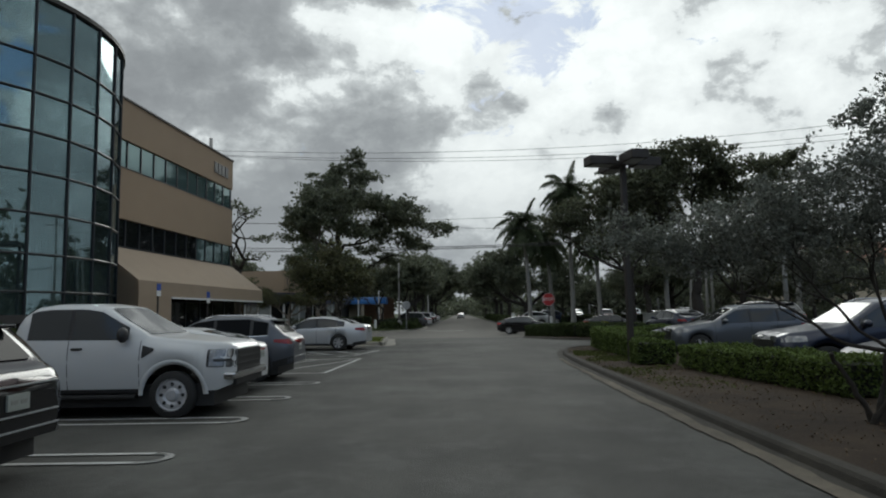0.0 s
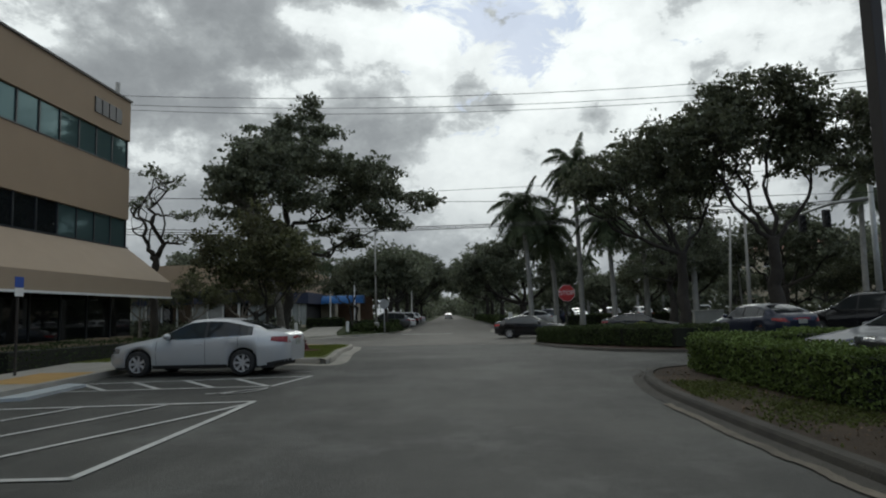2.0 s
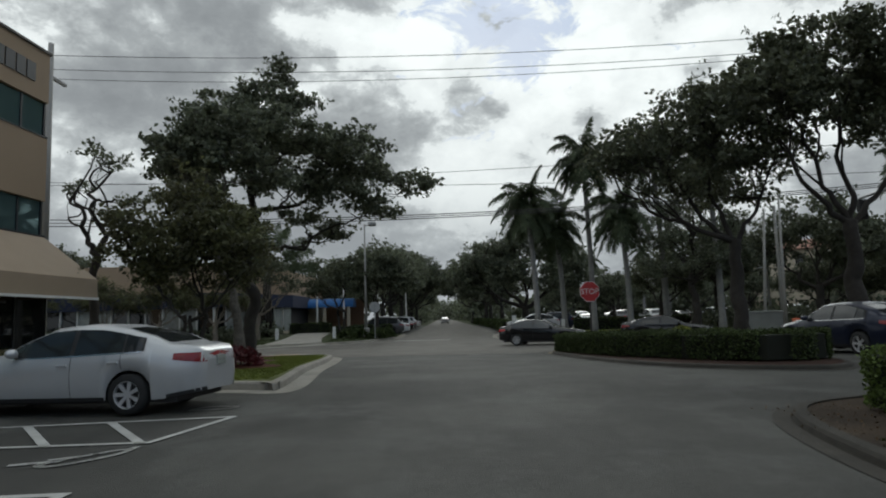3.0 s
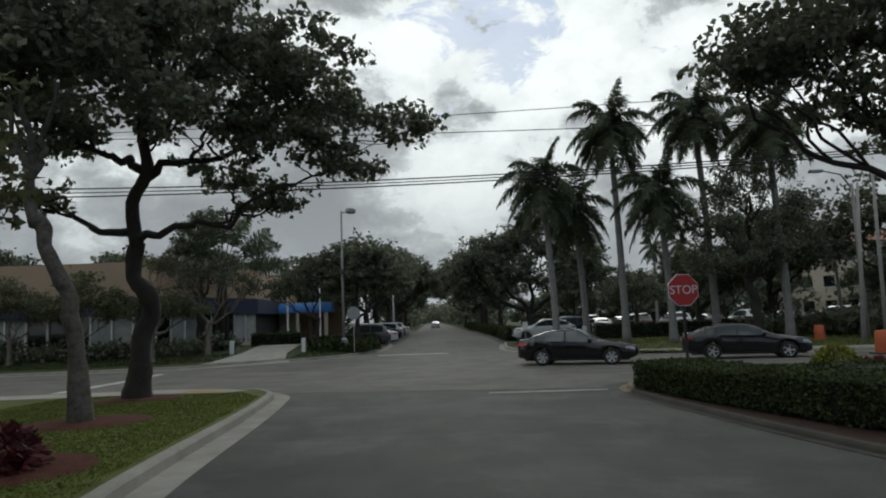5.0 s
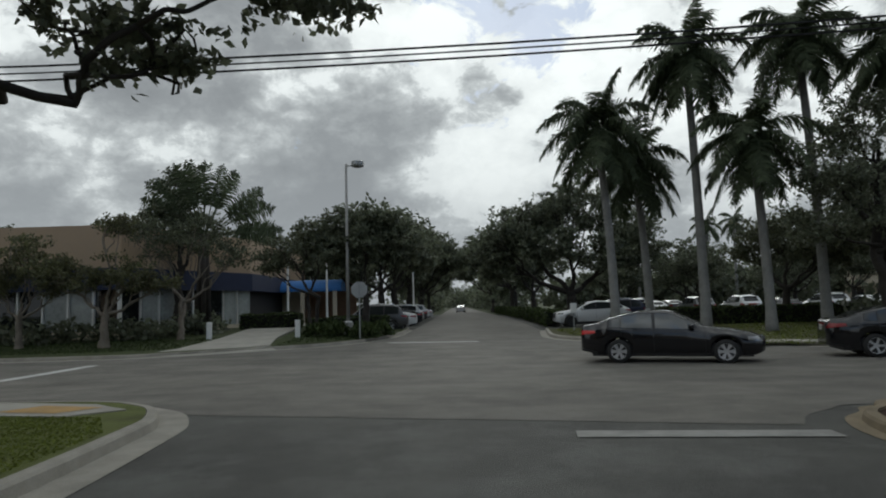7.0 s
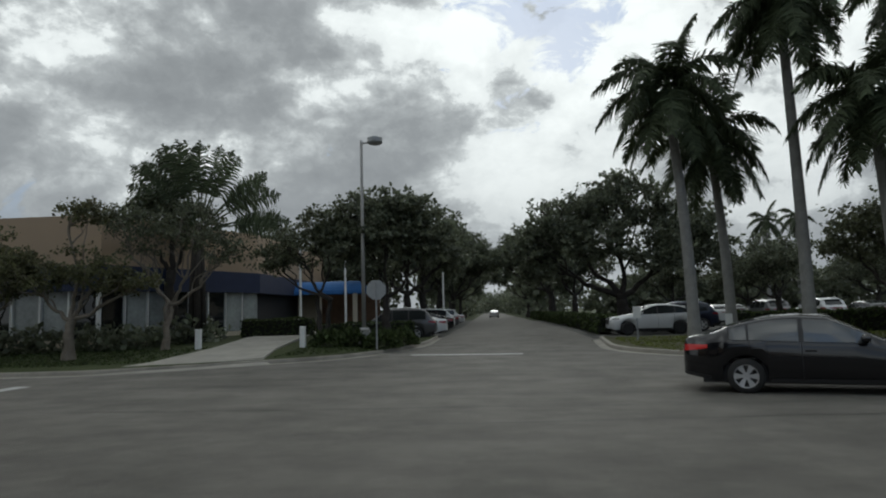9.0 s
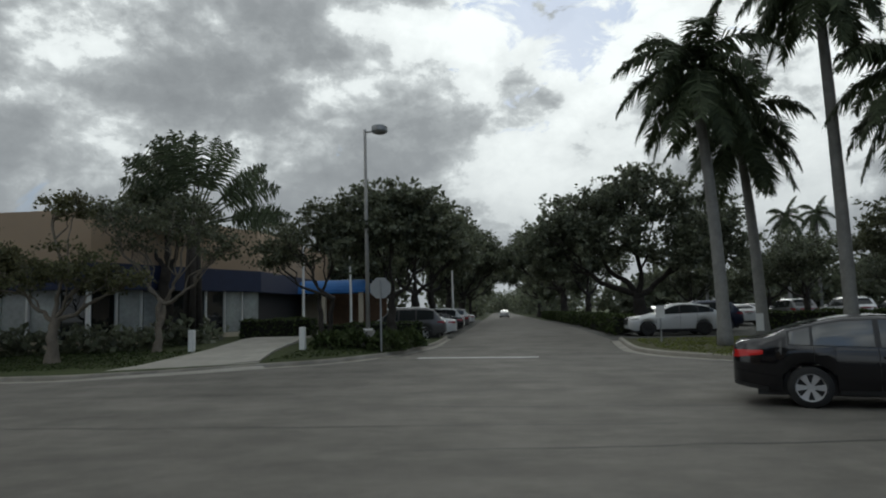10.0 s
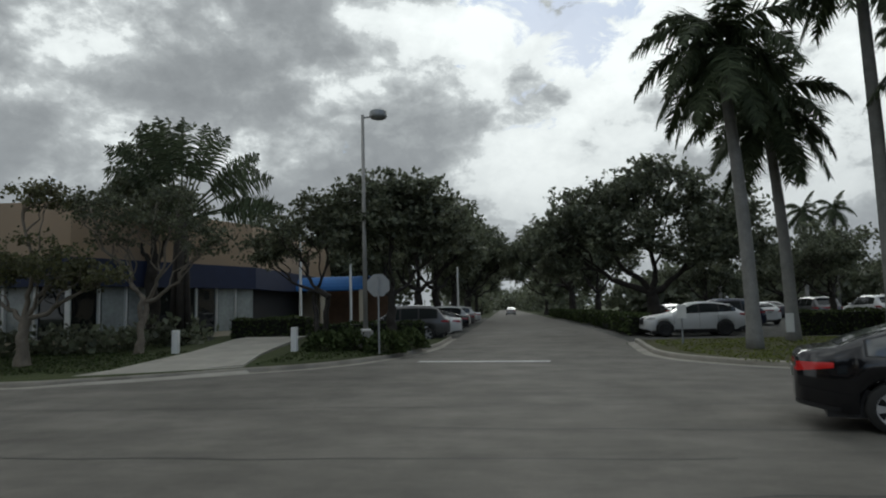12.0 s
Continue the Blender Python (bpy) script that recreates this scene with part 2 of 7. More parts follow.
SMOKED = mat("smoked_lens", (0.03, 0.008, 0.008), 0.2, 0.1, 5, 60, 0.0, coat=0.2)
OCHRE = mat("ochre_paint", (0.36, 0.22, 0.07), 0.85, 0.25, 3, 50, 0.2)
PALEBLUE = mat("pale_blue_paint", (0.34, 0.37, 0.38), 0.8, 0.2, 3, 50, 0.2)
CLEARLIGHT = mat("clear_lens", (0.20, 0.205, 0.21), 0.12, 0.4, 14, 60, 0.0, coat=0.5, metal=0.5)
PLATE = mat("plate", (0.30, 0.32, 0.29), 0.5, 0.1, 9, 60, 0.0)
BARK = mat("bark", (0.034, 0.029, 0.024), 0.95, 0.4, 4, 30, 0.8)
BARK_PALE = mat("pale_bark", (0.17, 0.145, 0.115), 0.95, 0.35, 4, 30, 0.6)
BARK_MOTTLED = mat("mottled_bark", (0.105, 0.094, 0.078), 0.95, 0.5, 14, 30, 0.9, stains=1.0)
PALMTRUNK = mat("palm_trunk", (0.215, 0.212, 0.20), 0.9, 0.22, 2.5, 20, 0.5, stains=0.35)
CROWNSHAFT = mat("crownshaft", (0.055, 0.085, 0.03), 0.6, 0.2, 2, 20, 0.1)
LEAF = mat("leaf_green", (0.114, 0.128, 0.082), 0.55, 0.3, 0.8, 20, 0.0, trans=0.42, island=0.5)
LEAF_OLIVE = mat("leaf_olive", (0.085, 0.102, 0.060), 0.6, 0.35, 0.7, 20, 0.0, trans=0.42, island=0.5, tint=(0.090, 0.096, 0.056))
LEAF_GREY = mat("leaf_grey", (0.130, 0.142, 0.120), 0.55, 0.3, 0.8, 20, 0.0, trans=0.4, island=0.45)
LEAF_RUST = mat("leaf_rust", (0.125, 0.110, 0.064), 0.65, 0.4, 0.7, 20, 0.0, trans=0.42, island=0.5, tint=(0.075, 0.085, 0.034))
HEDGELEAF = mat("hedge_leaf", (0.098, 0.138, 0.036), 0.7, 0.3, 1.5, 20, 0.0, spec=0.25, trans=0.25, island=0.5)
HEDGEDARK = mat("hedge_leaf_dark", (0.050, 0.068, 0.024), 0.75, 0.3, 1.5, 20, 0.0, spec=0.2, trans=0.18, island=0.5)
FROND = mat("palm_frond", (0.060, 0.076, 0.040), 0.7, 0.3, 1.2, 20, 0.0, spec=0.2, trans=0.25, island=0.4)
POLE_BROWN = mat("bronze_pole", (0.030, 0.025, 0.022), 0.6, 0.2, 3, 40, 0.1)
POLE_GREY = mat("galvanised", (0.30, 0.31, 0.31), 0.5, 0.2, 3, 40, 0.05, metal=0.4)
POLE_CONC = mat("concrete_pole", (0.28, 0.272, 0.255), 0.85, 0.15, 2, 40, 0.2)
SIGNRED = mat("sign_red", (0.45, 0.035, 0.035), 0.5, 0.08, 5, 40, 0.0)
SIGNBACK = mat("sign_back", (0.35, 0.36, 0.36), 0.4, 0.1, 5, 40, 0.0, metal=0.5)
SIGNBLUE = mat("sign_blue", (0.03, 0.08, 0.35), 0.5, 0.08, 5, 40, 0.0)
BLUECANVAS = mat("blue_canvas", (0.025, 0.13, 0.36), 0.7, 0.12, 2, 60, 0.1)
NAVY = mat("navy_fascia", (0.014, 0.022, 0.058), 0.7, 0.15, 2, 60, 0.1)
WOODDOOR = mat("brown_wood", (0.16, 0.09, 0.05), 0.7, 0.25, 3, 30, 0.1)
ORANGE = mat("orange_plastic", (0.42, 0.09, 0.03), 0.6, 0.15, 4, 40, 0.0)
TERRACOTTA = mat("terracotta_roof", (0.22, 0.10, 0.065), 0.85, 0.25, 2, 25, 0.4)
CREAM = mat("cream_stucco", (0.48, 0.42, 0.32), 0.9, 0.1, 0.8, 80, 0.2)
UTIL = mat("utility_grey", (0.24, 0.245, 0.22), 0.7, 0.2, 2, 40, 0.05)
WIRE = mat("wire_black", (0.012, 0.012, 0.012), 0.7, 0.1)
LENS = mat("lamp_lens", (0.35, 0.36, 0.36), 0.3, 0.1, 5, 40, 0.0)
REDLEAF = mat("red_leaf", (0.10, 0.020, 0.022), 0.6, 0.35, 2, 20, 0.0, trans=0.15, island=0.5)
YELLOWLEAF = mat("yellow_leaf", (0.20, 0.21, 0.03), 0.6, 0.3, 2, 20, 0.0, trans=0.2, island=0.5)


def paint(name, c, metal=0.3, rough=0.32):
    return mat(name, c, rough, 0.04, 1.5, 150, 0.0, metal=metal, coat=0.4)


# ---- mesh helpers ----
GY = [-60, 0, 20, 24.5, 28, 31, 34, 38, 41, 44, 48, 52, 58, 62, 66, 70, 90, 3000]
GZ = [0.20, 0.20, 0.19, 0.24, 0.30, 0.27, 0.19, 0.07, 0.0, -0.07, -0.15, -0.20, -0.20, -0.17, -0.14, -0.10, 0.0, 0.0]


def hz(y):
    """Height of the paving, which rises gently towards the lot's exit."""
    return float(np.interp(y, GY, GZ))


def link(name, bm, material, parent=None, label="", smooth=False):
    me = bpy.data.meshes.new(name)
    bm.to_mesh(me)
    bm.free()
    me.materials.append(material)
    if smooth:
        me.polygons.foreach_set("use_smooth", [True] * len(me.polygons))
    ob = new(name, me)
    if parent is not None:
        ob.parent = parent
    if label:
        ob["label"] = label
    return ob


def part(name, bm, material, parent, label="", smooth=False):
    return link(name, bm, material, parent, label, smooth)


def thing(name, label, category, group="", at=None, kind=""):
    ob = new(name)
    ob.empty_display_size = 0.2
    tagged(ob, label, category, group, kind)
    if at is not None:
        ob.matrix_world = at
    return ob


def bbox(bm, x0, x1, y0, y1, z0, z1, bevel=0.0):
    v = [bm.verts.new((x, y, z)) for x in (x0, x1) for y in (y0, y1) for z in (z0, z1)]
    fs = [bm.faces.new([v[i] for i in q]) for q in ((0, 1, 3, 2), (4, 6, 7, 5), (0, 4, 5, 1), (2, 3, 7, 6), (0, 2, 6, 4), (1, 5, 7, 3))]
    if bevel:
        es = list({e for f in fs for e in f.edges})
        bmesh.ops.bevel(bm, geom=es, offset=bevel, segments=2, affect="EDGES", profile=0.6)
    return bm


def box_bm(*a, bevel=0.0):
    return bbox(bmesh.new(), *a, bevel=bevel)


def tube(bm, pts, radii, n=8, cap=True):
    """A tapered tube along points."""
    rings = []
    pts = [Vector(p) for p in pts]
    prev = None
    for i, p in enumerate(pts):
        d = (pts[min(i + 1, len(pts) - 1)] - pts[max(i - 1, 0)]).normalized()
        a = prev if prev is not None else (Vector((1, 0, 0)) if abs(d.x) < 0.8 else Vector((0, 1, 0)))
        s = (a - d * a.dot(d)).normalized()
        prev = s
        t = d.cross(s)
        r = radii[i] if not isinstance(radii, (int, float)) else radii
        rings.append([bm.verts.new(p + (s * math.cos(k * math.tau / n) + t * math.sin(k * math.tau / n)) * r) for k in range(n)])
    for a, b in zip(rings, rings[1:]):
        for k in range(n):
            bm.faces.new((a[k], a[(k + 1) % n], b[(k + 1) % n], b[k]))
    if cap:
        bm.faces.new(rings[0][::-1])
        bm.faces.new(rings[-1])
    return bm


def tube_bm(pts, radii, n=8, cap=True):
    return tube(bmesh.new(), pts, radii, n, cap)


def lathe(bm, prof, n=24, axis="z", at=(0, 0, 0)):
    """Turns (radius, height) pairs about an axis."""
    rings = []
    for r, z in prof:
        ring = []
        for k in range(n):
            c, s = math.cos(k * math.tau / n) * r, math.sin(k * math.tau / n) * r
            p = (c, s, z) if axis == "z" else (c, z, s)
            ring.append(bm.verts.new((p[0] + at[0], p[1] + at[1], p[2] + at[2])))
        rings.append(ring)
    for a, b in zip(rings, rings[1:]):
        for k in range(n):
            bm.faces.new((a[k], a[(k + 1) % n], b[(k + 1) % n], b[k]))
    return bm


def prism(bm, outline, z0, z1):
    lo = [bm.verts.new((x, y, z0)) for x, y in outline]
    hi = [bm.verts.new((x, y, z1)) for x, y in outline]
    n = len(lo)
    bm.faces.new(hi)
    bm.faces.new(lo[::-1])
    for i in range(n):
        bm.faces.new((lo[i], lo[(i + 1) % n], hi[(i + 1) % n], hi[i]))
    return bm


def rise(x, y, slope):
    """Extra height of ground that climbs away from a kerb: slope is (start, rate, most) and, if it fades to the side, where it starts in x."""
    if not slope:
        return 0.0
    side = min(1.0, max(0.0, (slope[3] - x) / 3.5)) if len(slope) > 3 else 1.0
    return min(max(0.0, (y - slope[0]) * slope[1]), slope[2]) * side


def sheet_bm(outline, dz, thick=0.0, slope=None):
    """A flat outline laid on the sloping paving."""
    bm = bmesh.new()
    bm.faces.new([bm.verts.new((x, y, 0)) for x, y in outline])
    for y in GY[1:-1] + ([slope[0], slope[0] + slope[2] / slope[1]] if slope else []):
        bmesh.ops.bisect_plane(bm, geom=bm.verts[:] + bm.edges[:] + bm.faces[:], plane_co=(0, y, 0), plane_no=(0, 1, 0))
    for x in ([slope[3] - 3.5 * k / 4 for k in range(5)] if slope and len(slope) > 3 else []):
        bmesh.ops.bisect_plane(bm, geom=bm.verts[:] + bm.edges[:] + bm.faces[:], plane_co=(x, 0, 0), plane_no=(1, 0, 0))
    bmesh.ops.triangulate(bm, faces=bm.faces[:])
    if thick:
        r = bmesh.ops.extrude_face_region(bm, geom=bm.faces[:])
        low = {v for v in bm.verts} - {g for g in r["geom"] if isinstance(g, bmesh.types.BMVert)}
        for v in bm.verts:
            v.co.z = hz(v.co.y) + dz + rise(v.co.x, v.co.y, slope) - (thick if v in low else 0)
    else:
        for v in bm.verts:
            v.co.z = hz(v.co.y) + dz + rise(v.co.x, v.co.y, slope)
    bmesh.ops.recalc_face_normals(bm, faces=bm.faces[:])
    if sum(f.normal.z * f.calc_area() for f in bm.faces) < 0 and not thick:
        bmesh.ops.reverse_faces(bm, faces=bm.faces[:])
    return bm


def sheet(name, outline, dz, material, label, category="ground", thick=0.0, slope=None):
    ob = link(name, sheet_bm(outline, dz, thick, slope), material)
    return tagged(ob, label, category, kind="structure")


def smooth_line(pts, n=6):
    """Catmull-Rom through plan points."""
    out = []
    p = [Vector(q) for q in pts]
    for i in range(len(p) - 1):
        a, b, c, d = p[max(i - 1, 0)], p[i], p[i + 1], p[min(i + 2, len(p) - 1)]
        for k in range(n):
            t = k / n
            out.append(0.5 * ((2 * b) + (c - a) * t + (2 * a - 5 * b + 4 * c - d) * t * t + (3 * b - a - 3 * c + d) * t ** 3))
    out.append(p[-1])
    return [tuple(v) for v in out]


def offset_line(pts, d):
    """Shift a plan line to its left by d."""
    out = []
    for i, p in enumerate(pts):
        a, b = Vector(pts[max(i - 1, 0)]), Vector(pts[min(i + 1, len(pts) - 1)])
        t = (b - a).normalized()
        out.append((p[0] - t.y * d, p[1] + t.x * d))
    return out


def kerb(pts, material, gutter=0.35, height=0.15, label="concrete kerb and gutter", parent_name="kerb"):
    """Kerb along a plan line given at the gutter's outer edge; the island lies to its left. Cut into stones."""
    prof = [(0.0, 0.008), (gutter, 0.012), (gutter + 0.02, height - 0.03), (gutter + 0.05, height), (gutter + 0.17, height + 0.005), (gutter + 0.17, -0.05)]
    lines = [offset_line(pts, d) for d, _ in prof]
    th = thing(parent_name, label, "kerb", kind="structure")
    step, i = 3.0, 0
    run = [0.0]
    for a, b in zip(pts, pts[1:]):
        run.append(run[-1] + (Vector(b) - Vector(a)).length)
    start = 0
    for i in range(1, len(pts)):
        if run[i] - run[start] >= step or i == len(pts) - 1:
            bm = bmesh.new()
            rows = []
            for j in range(start, i + 1):
                f = 0.0
                rows.append([bm.verts.new((lines[k][j][0], lines[k][j][1], hz(lines[k][j][1]) + prof[k][1])) for k in range(len(prof))])
            for a, b in zip(rows, rows[1:]):
                for k in range(len(prof) - 1):
                    bm.faces.new((a[k], a[k + 1], b[k + 1], b[k]))
            bm.faces.new(rows[0][::-1])
            bm.faces.new(rows[-1])
            bmesh.ops.recalc_face_normals(bm, faces=bm.faces[:])
            part("kerb_stone", bm, material, th)
            start = i
    return th


def stripe(pts, width, material, name="road_marking", label="white painted line on the asphalt", dz=0.012, closed=False):
    """A painted line along plan points."""
    bm = bmesh.new()
    loop = list(pts) + ([pts[0]] if closed else [])
    for a, b in zip(loop, loop[1:]):
        a, b = Vector(a), Vector(b)
        t = (b - a).normalized()
        nrm = Vector((-t.y, t.x)) * width / 2
        n = max(1, int((b - a).length / 1.2))
        rows = []
        for k in range(n + 1):
            c = a + (b - a) * k / n + t * (width / 2 if k == n else (-width / 2 if k == 0 else 0)) * 0.9
            rows.append([bm.verts.new((q.x, q.y, hz(q.y) + dz)) for q in (c + nrm, c - nrm)])
        for r, s in zip(rows, rows[1:]):
            bm.faces.new((r[1], s[1], s[0], r[0]))
    bmesh.ops.recalc_face_normals(bm, faces=bm.faces[:])
    ob = link(name, bm, material)
    return tagged(ob, label, "road marking", kind="structure")


def leaves(name, centres, size, material, parent, seed, stretch=1.6, droop=0.0, label=""):
    """Many small leaf blades, each two triangles with a fold."""
    g = np.random.default_rng(seed)
    n = len(centres)
    a = g.normal(size=(n, 3))
    a[:, 2] -= droop
    a /= np.linalg.norm(a, axis=1)[:, None]
    b = g.normal(size=(n, 3))
    b -= a * (a * b).sum(1)[:, None]
    b /= np.linalg.norm(b, axis=1)[:, None]
    s = size * g.uniform(0.6, 1.35, n)[:, None]
    c = np.asarray(centres)
    v = np.empty((n, 4, 3), np.float32)
    v[:, 0], v[:, 2] = c - a * s * stretch / 2, c + a * s * stretch / 2
    up3 = np.cross(a, b)
    v[:, 1], v[:, 3] = c + b * s / 2 + up3 * s * 0.15, c - b * s / 2 + up3 * s * 0.15
    me = bpy.data.meshes.new(name)
    me.vertices.add(n * 4)
    me.vertices.foreach_set("co", v.ravel())
    me.loops.add(n * 4)
    me.loops.foreach_set("vertex_index", np.arange(n * 4))
    me.polygons.add(n)
    me.polygons.foreach_set("loop_start", np.arange(n) * 4)
    me.polygons.foreach_set("loop_total", np.full(n, 4))
    me.update(calc_edges=True)
    me.materials.append(material)
    ob = new(name, me)
    ob.parent = parent
    if label:
        ob["label"] = label
    return ob


# ---- plants ----


def crooked(g, a, b, n, kink):
    """A wandering line from a to b."""
    ln = (b - a).length
    out = []
    w = Vector((0, 0, 0))
    for i in range(n + 1):
        t = i / n
        if 0 < i < n:
            w = w * 0.6 + Vector((g.uniform(-1, 1), g.uniform(-1, 1), g.uniform(-0.7, 0.7))) * kink * ln
        else:
            w = Vector((0, 0, 0))
        out.append(a.lerp(b, t) + w)
    return out


def tree(label, at, fork, trunk_r, blobs, material, bark, seed, leaf=0.11, per=90, lean=(0, 0), clump=0.34, name="tree", stems=1, droop=0.0, sub=4, kink=0.10, flat=0.5, limb_r=0.5, inner=0.0, tkink=0.022, burl=0.0, leader=None, bend=None, mains=4):
    """Trunk to the fork height (or along a bend), crooked limbs to each crown blob (x, y, z, rx, ry, rz, clumps), branches and twigs to the clumps, and leaves round them."""
    g = random.Random(seed)
    th = thing(name, label, "tree", at=at)
    tips = []
    fk = Vector((lean[0], lean[1], fork))
    mids = []
    for s in range(stems):
        base = Vector((g.uniform(-0.15, 0.15), g.uniform(-0.15, 0.15), 0)) * (stems > 1)
        end = fk + Vector((g.uniform(-0.5, 0.5), g.uniform(-0.5, 0.5), 0)) * (stems > 1)
        pts = crooked(g, base, end, 10, tkink)
        if bend:
            line = smooth_line(bend, 10)
            pts = [Vector(line[round(i * (len(line) - 1) / 10)]) for i in range(11)]
            pts[1:-1] = [p + Vector((g.uniform(-1, 1), g.uniform(-1, 1), 0)) * tkink * 1.6 for p in pts[1:-1]]
            end = fk = pts[-1].copy()
        pts[0] = pts[0] - Vector((0, 0, 0.15))
        rad = [trunk_r / (stems ** 0.5) * (1.0 + 0.55 * max(0, 1 - i / 1.6)) * (1 - 0.25 * i / 10) * g.uniform(1 - tkink * 3, 1 + tkink * 4) for i in range(11)]
        fine = smooth_line(pts, 4)
        rads = [float(np.interp(i / 4, range(11), rad)) * (1 + burl * math.sin(i * 0.55 + seed) * math.sin(i * 0.21)) for i in range(len(fine))]
        tb = tube_bm(fine, rads, 18)
        for v in tb.verts:
            q = v.co * 2.2 + Vector((seed, 0, 0))
            lump = noise.noise(Vector((q.x * 3, q.y * 3, q.z * 0.8))) * 0.14 + noise.noise(q * 4.5) * 0.07
            ax = min(fine, key=lambda p: abs(p[2] - v.co.z))
            v.co += Vector((v.co.x - ax[0], v.co.y - ax[1], 0)) * lump * (1.0 + 4 * burl)
        part("trunk", tb, bark, th, smooth=True)
        mids.append(end)
    spine = []
    if leader:
        spine = [Vector(p) for p in smooth_line(crooked(g, fk - Vector((0, 0, 0.15)), Vector(leader), 7, 0.05), 3)]
        part("leader", tube_bm(spine, [trunk_r * 0.74 * (1 - 0.72 * i / (len(spine) - 1)) for i in range(len(spine))], 10), bark, th, smooth=True)
    nodes = []
    for bi, (x, y, z, rx, ry, rz, n) in enumerate(blobs):
        c = Vector((x, y, z))
        r0 = trunk_r * limb_r * (1.0 if bi < mains else 0.8)
        st = mids[bi % len(mids)] - Vector((0, 0, 0.12))
        low = c - Vector((0, 0, rz * 0.5))
        if spine:
            st = min(spine, key=lambda p: abs(p.z - (fk.z + (low.z - fk.z) * g.uniform(0.15, 0.6))))
        near = [q for q in nodes if q[0].z < low.z + 0.3]
        if bi >= mains and near:
            st, r1 = min(near, key=lambda q: (q[0] - low).length)
            r0 = min(r0, r1 * 0.85)
        hor = Vector((low.x - st.x, low.y - st.y, 0))
        knee = st + hor * 0.42 + Vector((0, 0, (low.z - st.z) * 0.28))
        line = crooked(g, st, knee, 5, kink * 0.7) + crooked(g, knee, low, 5, kink)[1:]
        nodes += [(p, r0 * (1 - 0.07 * k)) for k, p in enumerate(line) if k >= 4]
        bm = tube_bm(smooth_line(line, 2), [r0 * (1 - 0.7 * i / 20) for i in range(21)], 8)
        subs = []
        for k in range(sub):
            a0 = math.tau * k / sub + g.uniform(-0.4, 0.4)
            e = c + Vector((math.cos(a0) * rx * 0.6, math.sin(a0) * ry * 0.6, g.uniform(-0.35, 0.5) * rz))
            s0 = line[g.randint(5, 9)]
            ln = crooked(g, s0, e, 5, kink * 1.2)
            tube(bm, smooth_line(ln, 2), [r0 * 0.36 * (1 - 0.7 * i / 10) for i in range(11)], 6, False)
            subs.append(ln)
        for q in range(n):
            while True:
                d = Vector((g.uniform(-1, 1), g.uniform(-1, 1), g.uniform(-1, 1)))
                if inner < d.length < 1:
                    break
            tip = c + Vector((d.x * rx, d.y * ry, d.z * rz))
            tips.append(tip)
            ln = min(subs, key=lambda s: (s[-1] - tip).length)
            s0 = ln[g.randint(2, 5)]
            tube(bm, crooked(g, s0, tip, 3, 0.09), [r0 * 0.11, r0 * 0.085, r0 * 0.06, r0 * 0.03], 4, False)
        part("limb", bm, bark, th, smooth=True)
    ng = np.random.default_rng(seed)
    # leaves stand along short sprays round each twig's tip
    t = np.repeat(np.array([tuple(p) for p in tips]), 4, 0)
    way = ng.normal(size=t.shape) * np.array((1, 1, 0.45)) + np.array((0, 0, 0.18))
    way /= np.linalg.norm(way, axis=1)[:, None]
    t = t + ng.normal(size=t.shape) * clump * 0.55 * np.array((1, 1, flat))
    m = max(4, per // 4)
    ln = np.repeat(ng.uniform(0.7, 1.7, len(t)) * clump * 1.25, m)
    u = ng.uniform(-0.5, 1.0, len(t) * m)
    c = np.repeat(t, m, 0) + np.repeat(way, m, 0) * (u * ln)[:, None]
    off = ng.normal(size=c.shape) * (clump * 0.30 * (1.15 - 0.6 * np.abs(u)))[:, None] * np.array((1, 1, 0.35 + 0.65 * flat))
    leaves("crown", c + off, leaf, material, th, seed, droop=droop)
    return th


